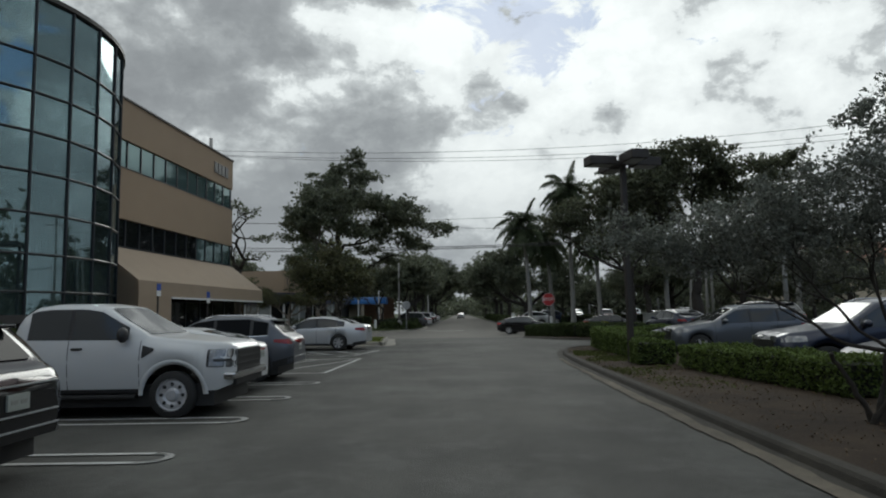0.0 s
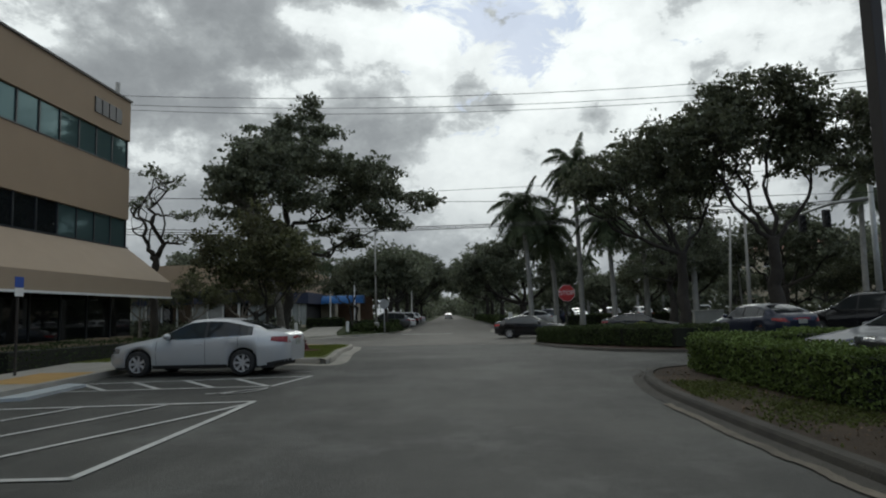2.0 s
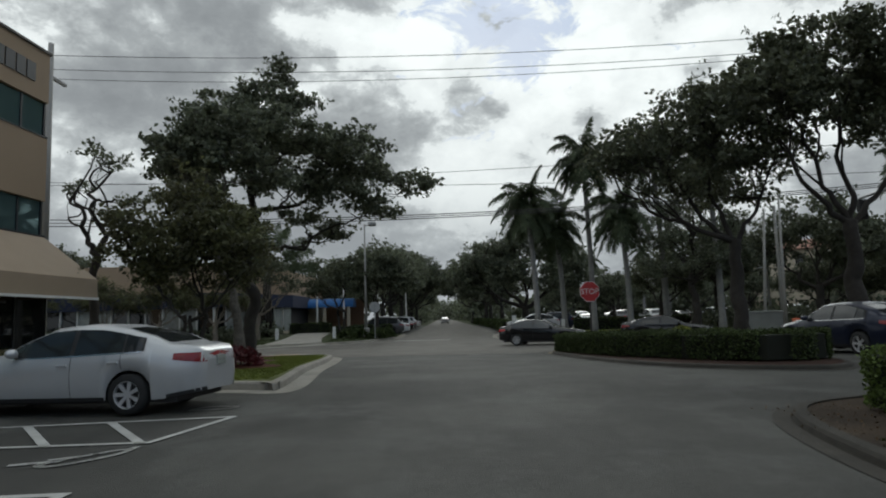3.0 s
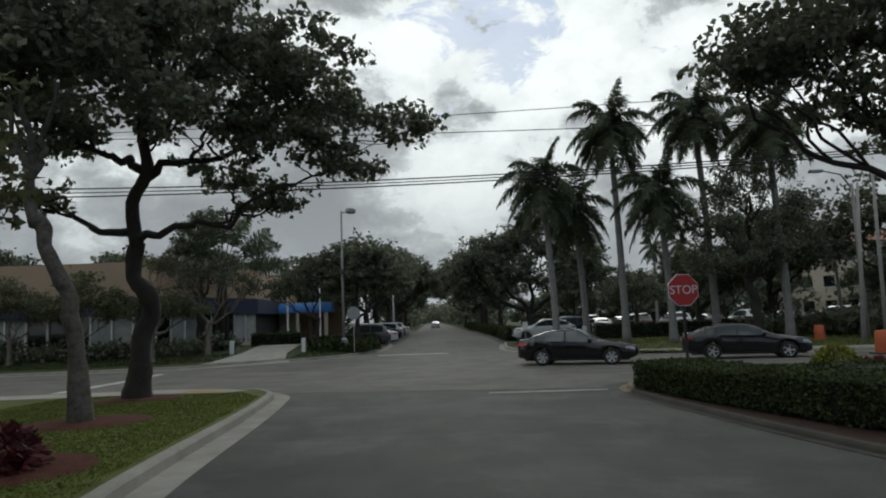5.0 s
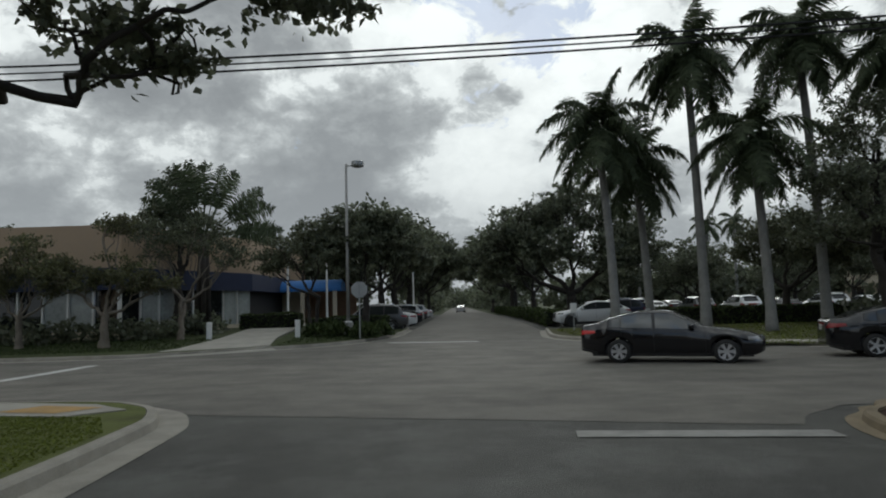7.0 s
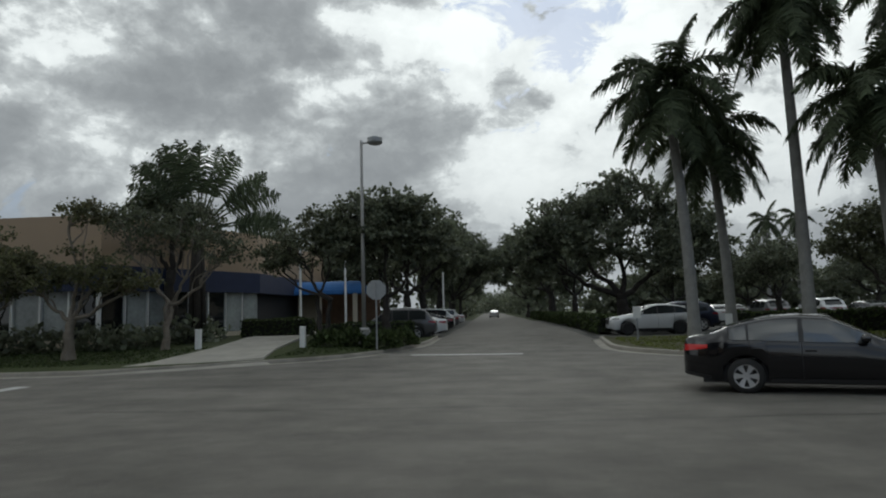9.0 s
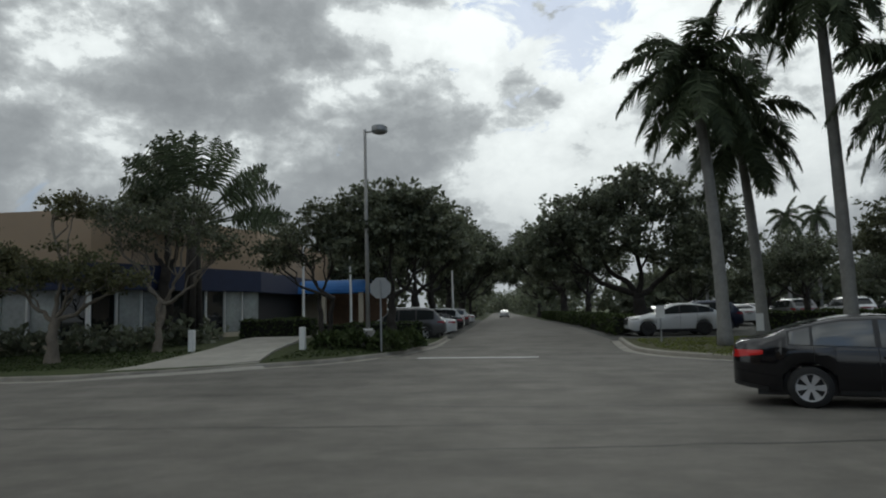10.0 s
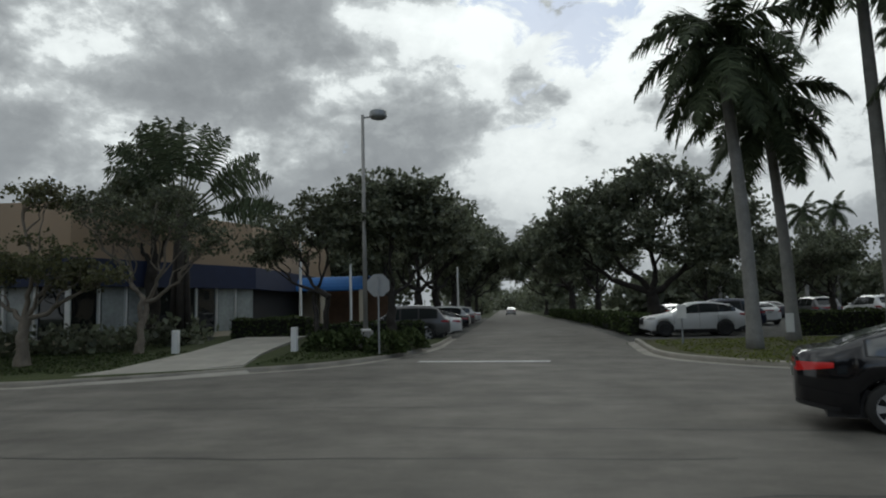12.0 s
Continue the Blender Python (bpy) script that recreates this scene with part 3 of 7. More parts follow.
def royal_palm(label, at, height, seed, lean=(0, 0), scale=1.0, trunk_r=0.23, fronds=24, group="royal palms along the verge", wind=0.35):
    """Smooth grey trunk, green crownshaft, feathered fronds blown to one side."""
    g = random.Random(seed)
    th = thing("royal_palm", label, "palm tree", group, at=at)
    pts, rad = [], []
    for i in range(25):
        t = i / 24
        pts.append((lean[0] * t * t, lean[1] * t * t, height * t - 0.1 * (i == 0)))
        rad.append(trunk_r * (1.25 - 0.25 * min(1, t * 8)) * (1 - 0.28 * t) * (1 + 0.02 * (i % 2)))
    part("trunk", tube_bm(pts, rad, 14), PALMTRUNK, th, smooth=True)
    top = Vector((lean[0], lean[1], height))
    part("crownshaft", tube_bm([top - Vector((0, 0, 0.05)), top + Vector((0, 0, 0.5)), top + Vector((0, 0, 1.2)), top + Vector((0, 0, 1.7))], [trunk_r * 0.74, trunk_r * 0.78, trunk_r * 0.52, trunk_r * 0.25], 12), CROWNSHAFT, th, smooth=True)
    for k in range(fronds):
        bm = bmesh.new()
        az = k * 2.399963 + g.uniform(-0.2, 0.2)
        el = 1.3 - 1.9 * (k / (fronds - 1)) ** 0.85 + g.uniform(-0.1, 0.1)
        ln = (3.1 + 0.7 * g.random()) * scale * (0.8 if k < 2 else 1.0)
        p = top + Vector((0, 0, 1.25 - 0.5 * k / fronds))
        d = Vector((math.cos(az) * math.cos(el), math.sin(az) * math.cos(el), math.sin(el)))
        line = [p]
        steps = 18
        for i in range(steps):
            d = (d + Vector((-wind * 0.03, 0, -0.088 - 0.035 * (1 - abs(d.z))))).normalized()
            p = p + d * ln / steps
            line.append(p)
        tube(bm, line, [0.035 * scale * (1 - 0.85 * i / steps) for i in range(steps + 1)], 5, False)
        for i in range(2, steps + 1):
            for half in (0, 0.2, 0.4, 0.6, 0.8):
                t = (i - half) / steps
                j = min(int(t * steps), steps - 1)
                f = t * steps - j
                q = line[j].lerp(line[min(j + 1, steps)], f)
                ax = (line[min(j + 1, steps)] - line[j]).normalized()
                side = ax.cross(Vector((0, 0, 1)))
                if side.length < 0.05:
                    side = Vector((-math.sin(az), math.cos(az), 0))
                side.normalize()
                ll = g.uniform(0.8, 1.25) * (0.34 + 0.54 * math.sin(min(1, t * 1.15) * math.pi) ** 0.7) * scale
                for sg in (-1, 1):
                    ld = (side * sg * 0.8 + ax * 0.55 + Vector((0, 0, g.uniform(-1.0, 0.25)))).normalized()
                    w = 0.044 * scale
                    mid = q + ld * ll * 0.5
                    tip = q + ld * ll + Vector((0, 0, -0.22 * ll))
                    wv = ax * w
                    a, b = bm.verts.new(q + wv * 0.6), bm.verts.new(q - wv * 0.6)
                    c, e = bm.verts.new(mid + wv), bm.verts.new(mid - wv)
                    tt = bm.verts.new(tip)
                    bm.faces.new((a, c, e, b))
                    bm.faces.new((c, tt, e))
        part("frond", bm, FROND, th)
    return th


def hedge(label, pts, width, height, material, seed, leaf=0.036, dens=1400, base_dz=0.12, name="hedge", group=""):
    """A clipped hedge along plan points: a dense core coloured as inner shade and leaves over its faces."""
    th = thing(name, label, "hedge", group)
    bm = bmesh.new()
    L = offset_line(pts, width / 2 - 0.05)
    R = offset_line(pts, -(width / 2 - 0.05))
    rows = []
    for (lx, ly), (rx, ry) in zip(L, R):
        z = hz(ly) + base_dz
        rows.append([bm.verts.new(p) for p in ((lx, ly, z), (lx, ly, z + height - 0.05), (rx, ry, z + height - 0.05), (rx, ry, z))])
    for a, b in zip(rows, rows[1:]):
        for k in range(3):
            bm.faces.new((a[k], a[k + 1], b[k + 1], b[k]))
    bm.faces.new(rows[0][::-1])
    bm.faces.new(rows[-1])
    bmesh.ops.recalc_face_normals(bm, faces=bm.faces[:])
    part("core", bm, HEDGESHADE, th)
    g = np.random.default_rng(seed)
    out = []
    for (a, b) in zip(pts, pts[1:]):
        a, b = np.array(a), np.array(b)
        d = b - a
        ln = np.linalg.norm(d)
        nrm = np.array((-d[1], d[0])) / ln
        n = int(dens * ln * (width + 2 * height))
        u = g.uniform(-0.01, 1.01, n)
        f = g.uniform(0, width + 2 * height, n)
        s = np.where(f < height, -width / 2, np.where(f > height + width, width / 2, f - height - width / 2))
        z = np.where(f < height, f, np.where(f > height + width, f - height - width, height))
        bumpy = 0.035 * np.sin(u * ln * 2.1 + seed) + 0.03 * np.sin(u * ln * 5.3)
        z = np.where((f >= height) & (f <= height + width), z + bumpy, z)
        p = a[None] + u[:, None] * d[None] + nrm[None] * (s + g.normal(size=n) * 0.025)[:, None]
        out.append(np.column_stack((p, np.interp(p[:, 1], GY, GZ) + base_dz + z + g.normal(size=n) * 0.025)))
    for e, sg in ((0, -1), (-1, 1)):
        a = np.array(pts[e])
        d = np.array(pts[1 if e == 0 else -1]) - np.array(pts[0 if e == 0 else -2])
        d = d / np.linalg.norm(d)
        n = int(dens * width * height)
        s, z = g.uniform(-width / 2, width / 2, n), g.uniform(0, height, n)
        p = a[None] + np.outer(s, (-d[1], d[0])) + d[None] * sg * (0.02 + g.normal(size=n) * 0.02)[:, None]
        out.append(np.column_stack((p, np.interp(p[:, 1], GY, GZ) + base_dz + z)))
    leaves("foliage", np.concatenate(out), leaf, material, th, seed)
    return th


def fan_palm(label, at, height, seed, blades=15, ln=4.3, lo=-45, hi=85):
    """A traveller's palm: split paddle leaves in an upright fan on clustered stems."""
    g = random.Random(seed)
    th = thing("fan_palm", label, "palm tree", at=at)
    for k in range(4):
        a = k * 1.7
        part("trunk", tube_bm([(0.3 * math.cos(a), 0.3 * math.sin(a), -0.1), (0.25 * math.cos(a), 0.25 * math.sin(a), height * 0.5), (0.12 * math.cos(a), 0.12 * math.sin(a), height)], [0.17, 0.14, 0.12], 8), BARK, th, smooth=True)
    for k in range(blades):
        bm = bmesh.new()
        a = radians(lo + (hi - lo) * k / (blades - 1)) + g.uniform(-0.08, 0.08)
        d = Vector((math.sin(a), g.uniform(-0.25, 0.25), math.cos(a)))
        p = Vector((0, 0, height - 0.3))
        line = [p]
        for i in range(14):
            d = (d + Vector((0, 0, -0.035 * i / 6))).normalized()
            p = p + d * ln / 14
            line.append(p)
        tube(bm, line, [0.05 * (1 - 0.8 * i / 14) for i in range(15)], 5, False)
        for i in range(6, 14):
            ax = (line[i + 1] - line[i]).normalized()
            sd = ax.cross(Vector((0, 1, 0))).normalized()
            for sg in (-1, 1):
                for q in (0, 0.2, 0.4, 0.6, 0.8):
                    b0 = line[i].lerp(line[i + 1], q)
                    w = 0.62 * math.sin(min(1, (i - 5 + q) / 8.5) * math.pi) ** 0.5 + 0.08
                    if g.random() < 0.06:
                        continue
                    sl = g.uniform(0.15, 0.6)
                    mid = b0 + (sd * sg + ax * sl).normalized() * w * 0.55 + Vector((0, g.uniform(-0.06, 0.06), -0.05 * w))
                    tip = b0 + (sd * sg + ax * sl).normalized() * w * g.uniform(0.75, 1.15) + Vector((0, g.uniform(-0.15, 0.15), -g.uniform(0.1, 0.45) * w))
                    wd = g.uniform(0.025, 0.045)
                    v = [bm.verts.new(z) for z in (b0 - ax * 0.02, b0 + ax * 0.04, mid + ax * wd, mid - ax * wd * 0.6, tip + ax * wd * 0.3)]
                    bm.faces.new((v[0], v[1], v[2], v[3]))
                    bm.faces.new((v[3], v[2], v[4]))
        part("frond", bm, FROND, th)
    return th


def woods(name, label, line, depth, height, n, material, seed, leaf=0.5, bump=7.0, floor=0.0):
    """A far belt of trees: foliage massed in uneven domes along a plan line."""
    g = np.random.default_rng(seed)
    pts = []
    total = sum((Vector(b) - Vector(a)).length for a, b in zip(line, line[1:]))
    for a, b in zip(line, line[1:]):
        a, b = np.array(a), np.array(b)
        ln = np.linalg.norm(b - a)
        k = max(2, int(ln / bump * 2.2))
        for j in range(k):
            c = a + (b - a) * (j + g.uniform(0, 1)) / k + g.normal(size=2) * depth * 0.3
            h = height * g.uniform(0.62, 1.08)
            r = bump * g.uniform(0.55, 0.9)
            m = int(n * ln / total / k)
            d = g.normal(size=(m, 3))
            d /= np.linalg.norm(d, axis=1)[:, None]
            d *= g.uniform(0.6, 1.03, m)[:, None]
            lump = 1 + 0.18 * np.sin(d[:, 0] * 7 + j) * np.cos(d[:, 2] * 6 + seed) + 0.12 * np.sin(d[:, 1] * 13 + 2 * j)
            q = np.column_stack((c[0] + d[:, 0] * r * lump, c[1] + d[:, 1] * r * lump, floor + h * 0.5 + d[:, 2] * h * 0.5 * lump))
            q[:, 2] = np.maximum(q[:, 2], 0.1)
            pts.append(q)
    th = thing(name, label, "woods", kind="stuff")
    leaves("foliage", np.concatenate(pts), leaf, material, th, seed)
    return th


# near-black: the shade between the hedge leaves is put into this colour
HEDGESHADE = mat("hedge_inner_shade", (0.012, 0.014, 0.008), 0.95, 0.3)


def shrub(label, at, r, h, material, seed, n=500, leaf=0.09, name="shrub", group=""):
    """A loose mound of leaves on short stems."""
    th = thing(name, label, "shrub", group, at=at)
    g = np.random.default_rng(seed)
    bm = bmesh.new()
    for k in range(6):
        a = k * 1.05 + seed
        tube(bm, [(0.04 * math.cos(a), 0.04 * math.sin(a), -0.03), (r * 0.3 * math.cos(a), r * 0.3 * math.sin(a), h * 0.45), (r * 0.6 * math.cos(a), r * 0.6 * math.sin(a), h * 0.8)], [0.02, 0.014, 0.006], 5)
    part("stem", bm, BARK, th)
    d = g.normal(size=(n, 3))
    d /= np.linalg.norm(d, axis=1)[:, None]
    d *= (g.uniform(0.45, 1.05, n) ** 0.5)[:, None]
    d[:, 2] = np.abs(d[:, 2])
    leaves("foliage", d * np.array((r, r, h)) + np.array((0, 0, 0.05)), leaf, material, th, seed, stretch=2.2)
    return th


# ---- cars ----


def car(label, spec, body, m, seed=0, group="parked cars", name="car", rim=None, low_trim=False, glass=None):
    """A car lofted along its length from its profile; the origin lies under the middle of the wheelbase, the nose towards +x."""
    L, W, wb, fo, wr = spec["L"], spec["W"], spec["wb"], spec["fo"], spec["wr"]
    top, belt = spec["top"], spec["belt"]
    xf = wb / 2 + fo
    th = thing(name, label, spec.get("cat", "car"), group, at=m)
    tum, sill = spec.get("tum", 0.42), spec.get("sill", 0.24)
    wheels = (fo, fo + wb)
    arch = wr + spec.get("archgap", 0.055)
    pf = spec.get("plan", [(0, 0.62), (0.05, 0.74), (0.18, 0.87), (0.55, 0.965), (1.2, 1), (L - 1.1, 1), (L - 0.45, 0.965), (L - 0.12, 0.89), (L - 0.03, 0.8), (L, 0.72)])

    def ip(tab, u):
        return float(np.interp(u, [p[0] for p in tab], [p[1] for p in tab]))

    def section(u):
        zt = ip(top, u)
        zb = min(ip(belt, u), zt - 0.035)
        hw = W / 2 * ip(pf, u)
        zl = sill + 0.10 * max(0, 1 - u / 0.25) + spec.get("tuck", 0.12) * max(0, 1 - (L - u) / 0.6)
        for c in wheels:
            if abs(u - c) < arch:
                zl = max(zl, wr + math.sqrt(arch * arch - (u - c) ** 2))
        zl = min(zl, zb - 0.1)
        g = zt - zb
        k = min(1, g / 0.3)
        r = 0.07 * (1 - k)
        return [(hw * 0.93, zl), (hw * 0.98, zl + 0.25 * (zb - zl)), (hw, zl + 0.58 * (zb - zl)), (hw * (0.985 - 0.3 * r), zl + 0.84 * (zb - zl)), (hw * (0.955 - r), zb),
                (hw * (0.945 - 1.3 * r) - tum * g * 0.45, zb + 0.5 * g), (hw * (0.945 - 1.6 * r) - tum * g * 0.84, zb + 0.86 * g), (hw * (0.94 - 2.0 * r) - tum * g - 0.09 * k - 0.05, zb + 0.965 * g),
                ((hw * 0.94 - tum * g - 0.09 * k) * 0.5, zt - 0.006), (0, zt)]

    us = sorted({round(u, 3) for u in list(np.arange(0, L, 0.12)) + [L, 0.03, 0.07, L - 0.03, L - 0.07] + [p[0] for p in top] + [c + arch * math.cos(a * math.pi / 12) for c in wheels for a in range(13)] + [c + s * (arch + 0.004) for c in wheels for s in (-1, 1)] if 0 <= u <= L})
    bm = bmesh.new()
    rows = []
    for u in us:
        s = section(u)
        full = [(y, z) for y, z in s] + [(-y, z) for y, z in s[-2::-1]]
        rows.append([bm.verts.new((xf - u, y, z)) for y, z in full])
    for a, b in zip(rows, rows[1:]):
        for k in range(len(a) - 1):
            bm.faces.new((a[k], a[k + 1], b[k + 1], b[k]))
    for end in (rows[0], rows[-1][::-1]):
        bm.faces.new([bm.verts.new(v.co) for v in end])
    bmesh.ops.recalc_face_normals(bm, faces=bm.faces[:])
    part("body", bm, body, th, smooth=True)

    def side(u, z):
        s = section(u)
        return float(np.interp(z, [p[1] for p in s], [p[0] for p in s])), s

    def panel(nm, u0, u1, zlo, zhi, material, sg, off=0.006, n=14, rows_n=3, label2=""):
        """A panel that follows the flank between two heights."""
        b2 = bmesh.new()
        grid = []
        for i in range(n + 1):
            u = u0 + (u1 - u0) * i / n
            a, c = zlo(u), zhi(u)
            if c < a + 0.004:
                c = a + 0.004
            grid.append([b2.verts.new((xf - u, sg * (side(u, a + (c - a) * j / rows_n)[0] + off), a + (c - a) * j / rows_n)) for j in range(rows_n + 1)])
        for p, q in zip(grid, grid[1:]):
            for j in range(rows_n):
                b2.faces.new((p[j], p[j + 1], q[j + 1], q[j]))
        bmesh.ops.recalc_face_normals(b2, faces=b2.faces[:])
        if sg * sum(f.normal.y for f in b2.faces) < 0:
            bmesh.ops.reverse_faces(b2, faces=b2.faces[:])
        return part(nm, b2, material, th, label2, smooth=True)

    def screen(nm, u0, u1, shrink, material, off=0.009, n=8):
        """Glass laid on the sloping top between two stations."""
        b2 = bmesh.new()
        grid = []
        for i in range(n + 1):
            u = u0 + (u1 - u0) * i / n
            s = section(u)
            ys = max(0.1, s[7][0] - shrink)
            row = []
            for j in range(9):
                y = ys * (j - 4) / 4
                z = float(np.interp(abs(y), [p[0] for p in s[:6:-1]], [p[1] for p in s[:6:-1]]))
                row.append(b2.verts.new((xf - u + (off if u1 < L / 2 else -off), y, z + off)))
            grid.append(row)
        for p, q in zip(grid, grid[1:]):
            for j in range(8):
                b2.faces.new((p[j], p[j + 1], q[j + 1], q[j]))
        bmesh.ops.recalc_face_normals(b2, faces=b2.faces[:])
        if sum(f.normal.z for f in b2.faces) < 0:
            bmesh.ops.reverse_faces(b2, faces=b2.faces[:])
        return part(nm, b2, material, th, smooth=True)

    gl = glass or CARGLASS
    zb_ = lambda u: min(ip(belt, u), ip(top, u) - 0.035)
    glo = lambda u: zb_(u) + 0.025
    ghi = lambda u: zb_(u) + max(0.0, 0.84 * (ip(top, u) - zb_(u)) - 0.015)
    for sg in (-1, 1):
        panel("pillar_trim", spec["windows"][0][0] - 0.03, spec["windows"][-1][1] + 0.03, lambda u: glo(u) - 0.012, lambda u: ghi(u) + 0.012, BLACK, sg, 0.003)
        for a, b in spec["windows"]:
            panel("side_window", a, b, glo, ghi, gl, sg)
        if spec.get("shiny"):
            panel("window_trim", spec["windows"][0][0], spec["windows"][-1][1], lambda u: zb_(u) + 0.002, lambda u: zb_(u) + 0.02, CHROME, sg, 0.009)
        for u in spec["seams"]:
            panel("door_seam", u - 0.006, u + 0.006, lambda q: section(q)[0][1] + 0.03, lambda q: zb_(q), BLACK, sg, 0.003, 1, 6)
        for u in spec["handles"]:
            z = zb_(u) - 0.13
            y = side(u, z)[0]
            part("door_handle", box_bm(xf - u - 0.09, xf - u + 0.09, sg * y - 0.03, sg * y + 0.03, z - 0.018, z + 0.018, bevel=0.01), spec.get("handle_mat") or body, th)
        panel("rocker", fo + arch + 0.02, fo + wb - arch - 0.02, lambda u: sill - 0.01, lambda u: sill + (0.15 if low_trim else 0.05), BLACK, sg, 0.008)
        if low_trim or spec.get("flares"):
            for c in wheels:
                b2 = bmesh.new()
                for i in range(17):
                    a0 = math.pi * i / 16
                    for rr, oo in ((arch - 0.005, 0.012), (arch - 0.002, 0.035 if spec.get("flares") else 0.012), (arch + 0.06, 0.028 if spec.get("flares") else 0.010), (arch + 0.075, 0.004)):
                        u = min(L - 0.01, max(0.01, c + rr * math.cos(a0)))
                        z = wr + rr * math.sin(a0)
                        b2.verts.new((xf - u, sg * (side(min(L, max(0, u)), max(z, sill))[0] + oo), z))
                b2.verts.ensure_lookup_table()
                for i in range(16):
                    for j in range(3):
                        b2.faces.new([b2.verts[k] for k in (4 * i + j, 4 * i + j + 1, 4 * i + j + 5, 4 * i + j + 4)])
                part("wheel_arch_trim", b2, spec.get("flares") or BLACK, th, smooth=True)
        hz0, hz1, hl = spec["head"]
        if spec.get("vent"):
            v0, v1, w0, w1 = spec["vent"]
            panel("fender_vent", v0, v1, lambda u: w0 + (w1 - w0) * 0.55 * (1 - (u - v0) / (v1 - v0)), lambda u: w1 - 0.05 * (1 - (u - v0) / (v1 - v0)), BLACK, sg, 0.012, 4, 2, "black fender vent")
            panel("headlight_frame", 0.0, hl + 0.04, lambda u: hz0 - 0.015 + 0.05 * u, lambda u: hz1 + 0.008, BLACK, sg, 0.004, 8, 3)
            panel("indicator", 0.05, hl * 0.8, lambda u: hz0 + 0.09, lambda u: hz0 + 0.13, BLACK, sg, 0.011, 6, 1)
            part("running_board", box_bm(xf - fo - wb + arch + 0.1, xf - fo - arch - 0.1, min(sg * W * 0.43, sg * W * 0.505), max(sg * W * 0.43, sg * W * 0.505), sill - 0.10, sill - 0.04, bevel=0.015), BLACK, th)
        panel("headlight", 0.02, hl, lambda u: hz0 + 0.05 * u, lambda u: hz1, CLEARLIGHT, sg, 0.006, 8, 3)
        tz0, tz1, tl = spec["tail"]
        panel("tail_light", L - tl, L - 0.005, lambda u: tz0 + 0.06 * (L - u) / tl, lambda u: tz1, spec.get("tail_mat") or REDLIGHT, sg, 0.007, 18, 3)
        hw = W / 2 * ip(pf, L)
        if not spec.get("wrap"):
            part("tail_light", box_bm(xf - L - 0.006, xf - L + 0.05, min(sg * hw * 0.55, sg * hw * 0.97), max(sg * hw * 0.55, sg * hw * 0.97), tz0 + 0.01, tz1 - 0.01, bevel=0.01), spec.get("tail_mat") or REDLIGHT, th)
        hwf = W / 2 * ip(pf, 0)
        part("headlight", box_bm(xf - 0.04, xf + 0.008, min(sg * hwf * 0.62, sg * hwf * 0.98), max(sg * hwf * 0.62, sg * hwf * 0.98), hz0 + 0.01, hz1 - 0.01, bevel=0.01), CLEARLIGHT, th)
        u = spec["mirror"]
        y = side(u, zb_(u) + 0.03)[0]
        b2 = bmesh.new()
        bmesh.ops.create_uvsphere(b2, u_segments=12, v_segments=8, radius=1)
        for v in b2.verts:
            v.co = Vector((xf - u + v.co.x * 0.085, sg * (y + 0.11) + v.co.y * 0.115, zb_(u) + 0.10 + v.co.z * 0.075 * spec.get("mirror_size", 1.0)))
        bbox(b2, xf - u - 0.03, xf - u + 0.03, min(sg * (y - 0.04), sg * (y + 0.06)), max(sg * (y - 0.04), sg * (y + 0.06)), zb_(u) + 0.03, zb_(u) + 0.07)
        part("wing_mirror", b2, spec.get("mirror_mat") or body, th, smooth=True)
    screen("windscreen", *spec["screen"], 0.05, gl)
    if "rear" in spec:
        screen("rear_window", *spec["rear"], 0.07, gl)
    part("underbody", box_bm(xf - L + 0.35, xf - 0.3, -W / 2 * 0.84, W / 2 * 0.84, 0.19, 0.55), BLACK, th)
    gz0, gz1, gw = spec["grille"]
    gr = part("grille", box_bm(xf - 0.06, xf + 0.012, -gw / 2, gw / 2, gz0, gz1, bevel=0.015), BLACK, th)
    for k in range(4):
        z = gz0 + (gz1 - gz0) * (k + 0.5) / 4
        part("grille_bar", box_bm(xf + 0.006, xf + 0.022, -gw / 2 + 0.03, gw / 2 - 0.03, z - 0.008, z + 0.008), spec.get("bar_mat") or BLACK, gr)
    bw = W / 2 * 0.70
    for z in spec.get("strips", ()):
        part("rear_trim_strip", box_bm(xf - L - 0.018, xf - L + 0.05, -W / 2 * 0.65, W / 2 * 0.65, z - 0.009, z + 0.009, bevel=0.004), POLE_GREY, th, "chrome strip")
    if spec.get("vent"):
        part("bumper_bar", box_bm(xf - 0.16, xf + 0.06, -W / 2 * 0.86, W / 2 * 0.86, sill + 0.17, sill + 0.29, bevel=0.04), CHROME, th, "chrome bumper bar")
    if spec.get("wrap"):
        for sg in (-1, 1):
            panel("front_bumper", 0.0, 0.5, lambda u: section(u)[0][1], lambda u: sill + 0.24, body, sg, 0.010, 14, 3)
            panel("rear_bumper", L - 0.62, L, lambda u: section(u)[0][1] + 0.02, lambda u: section(u)[0][1] + 0.26, body, sg, 0.012, 18, 3)
            panel("valance", L - 0.5, L, lambda u: section(u)[0][1], lambda u: section(u)[0][1] + (0.17 if low_trim else 0.06), BLACK, sg, 0.014, 18, 1)
    else:
        part("front_bumper", box_bm(xf - 0.10, xf + 0.02, -bw, bw, sill + 0.06, sill + 0.19, bevel=0.03), spec.get("bumper_mat") or BLACK, th)
        part("rear_bumper", box_bm(xf - L - 0.03, xf - L + 0.14, -W / 2 * 0.78, W / 2 * 0.78, sill + 0.08, sill + (0.22 if low_trim else 0.17), bevel=0.03), spec.get("bumper_mat") or BLACK, th)
    pz = spec.get("plate", 0.72)
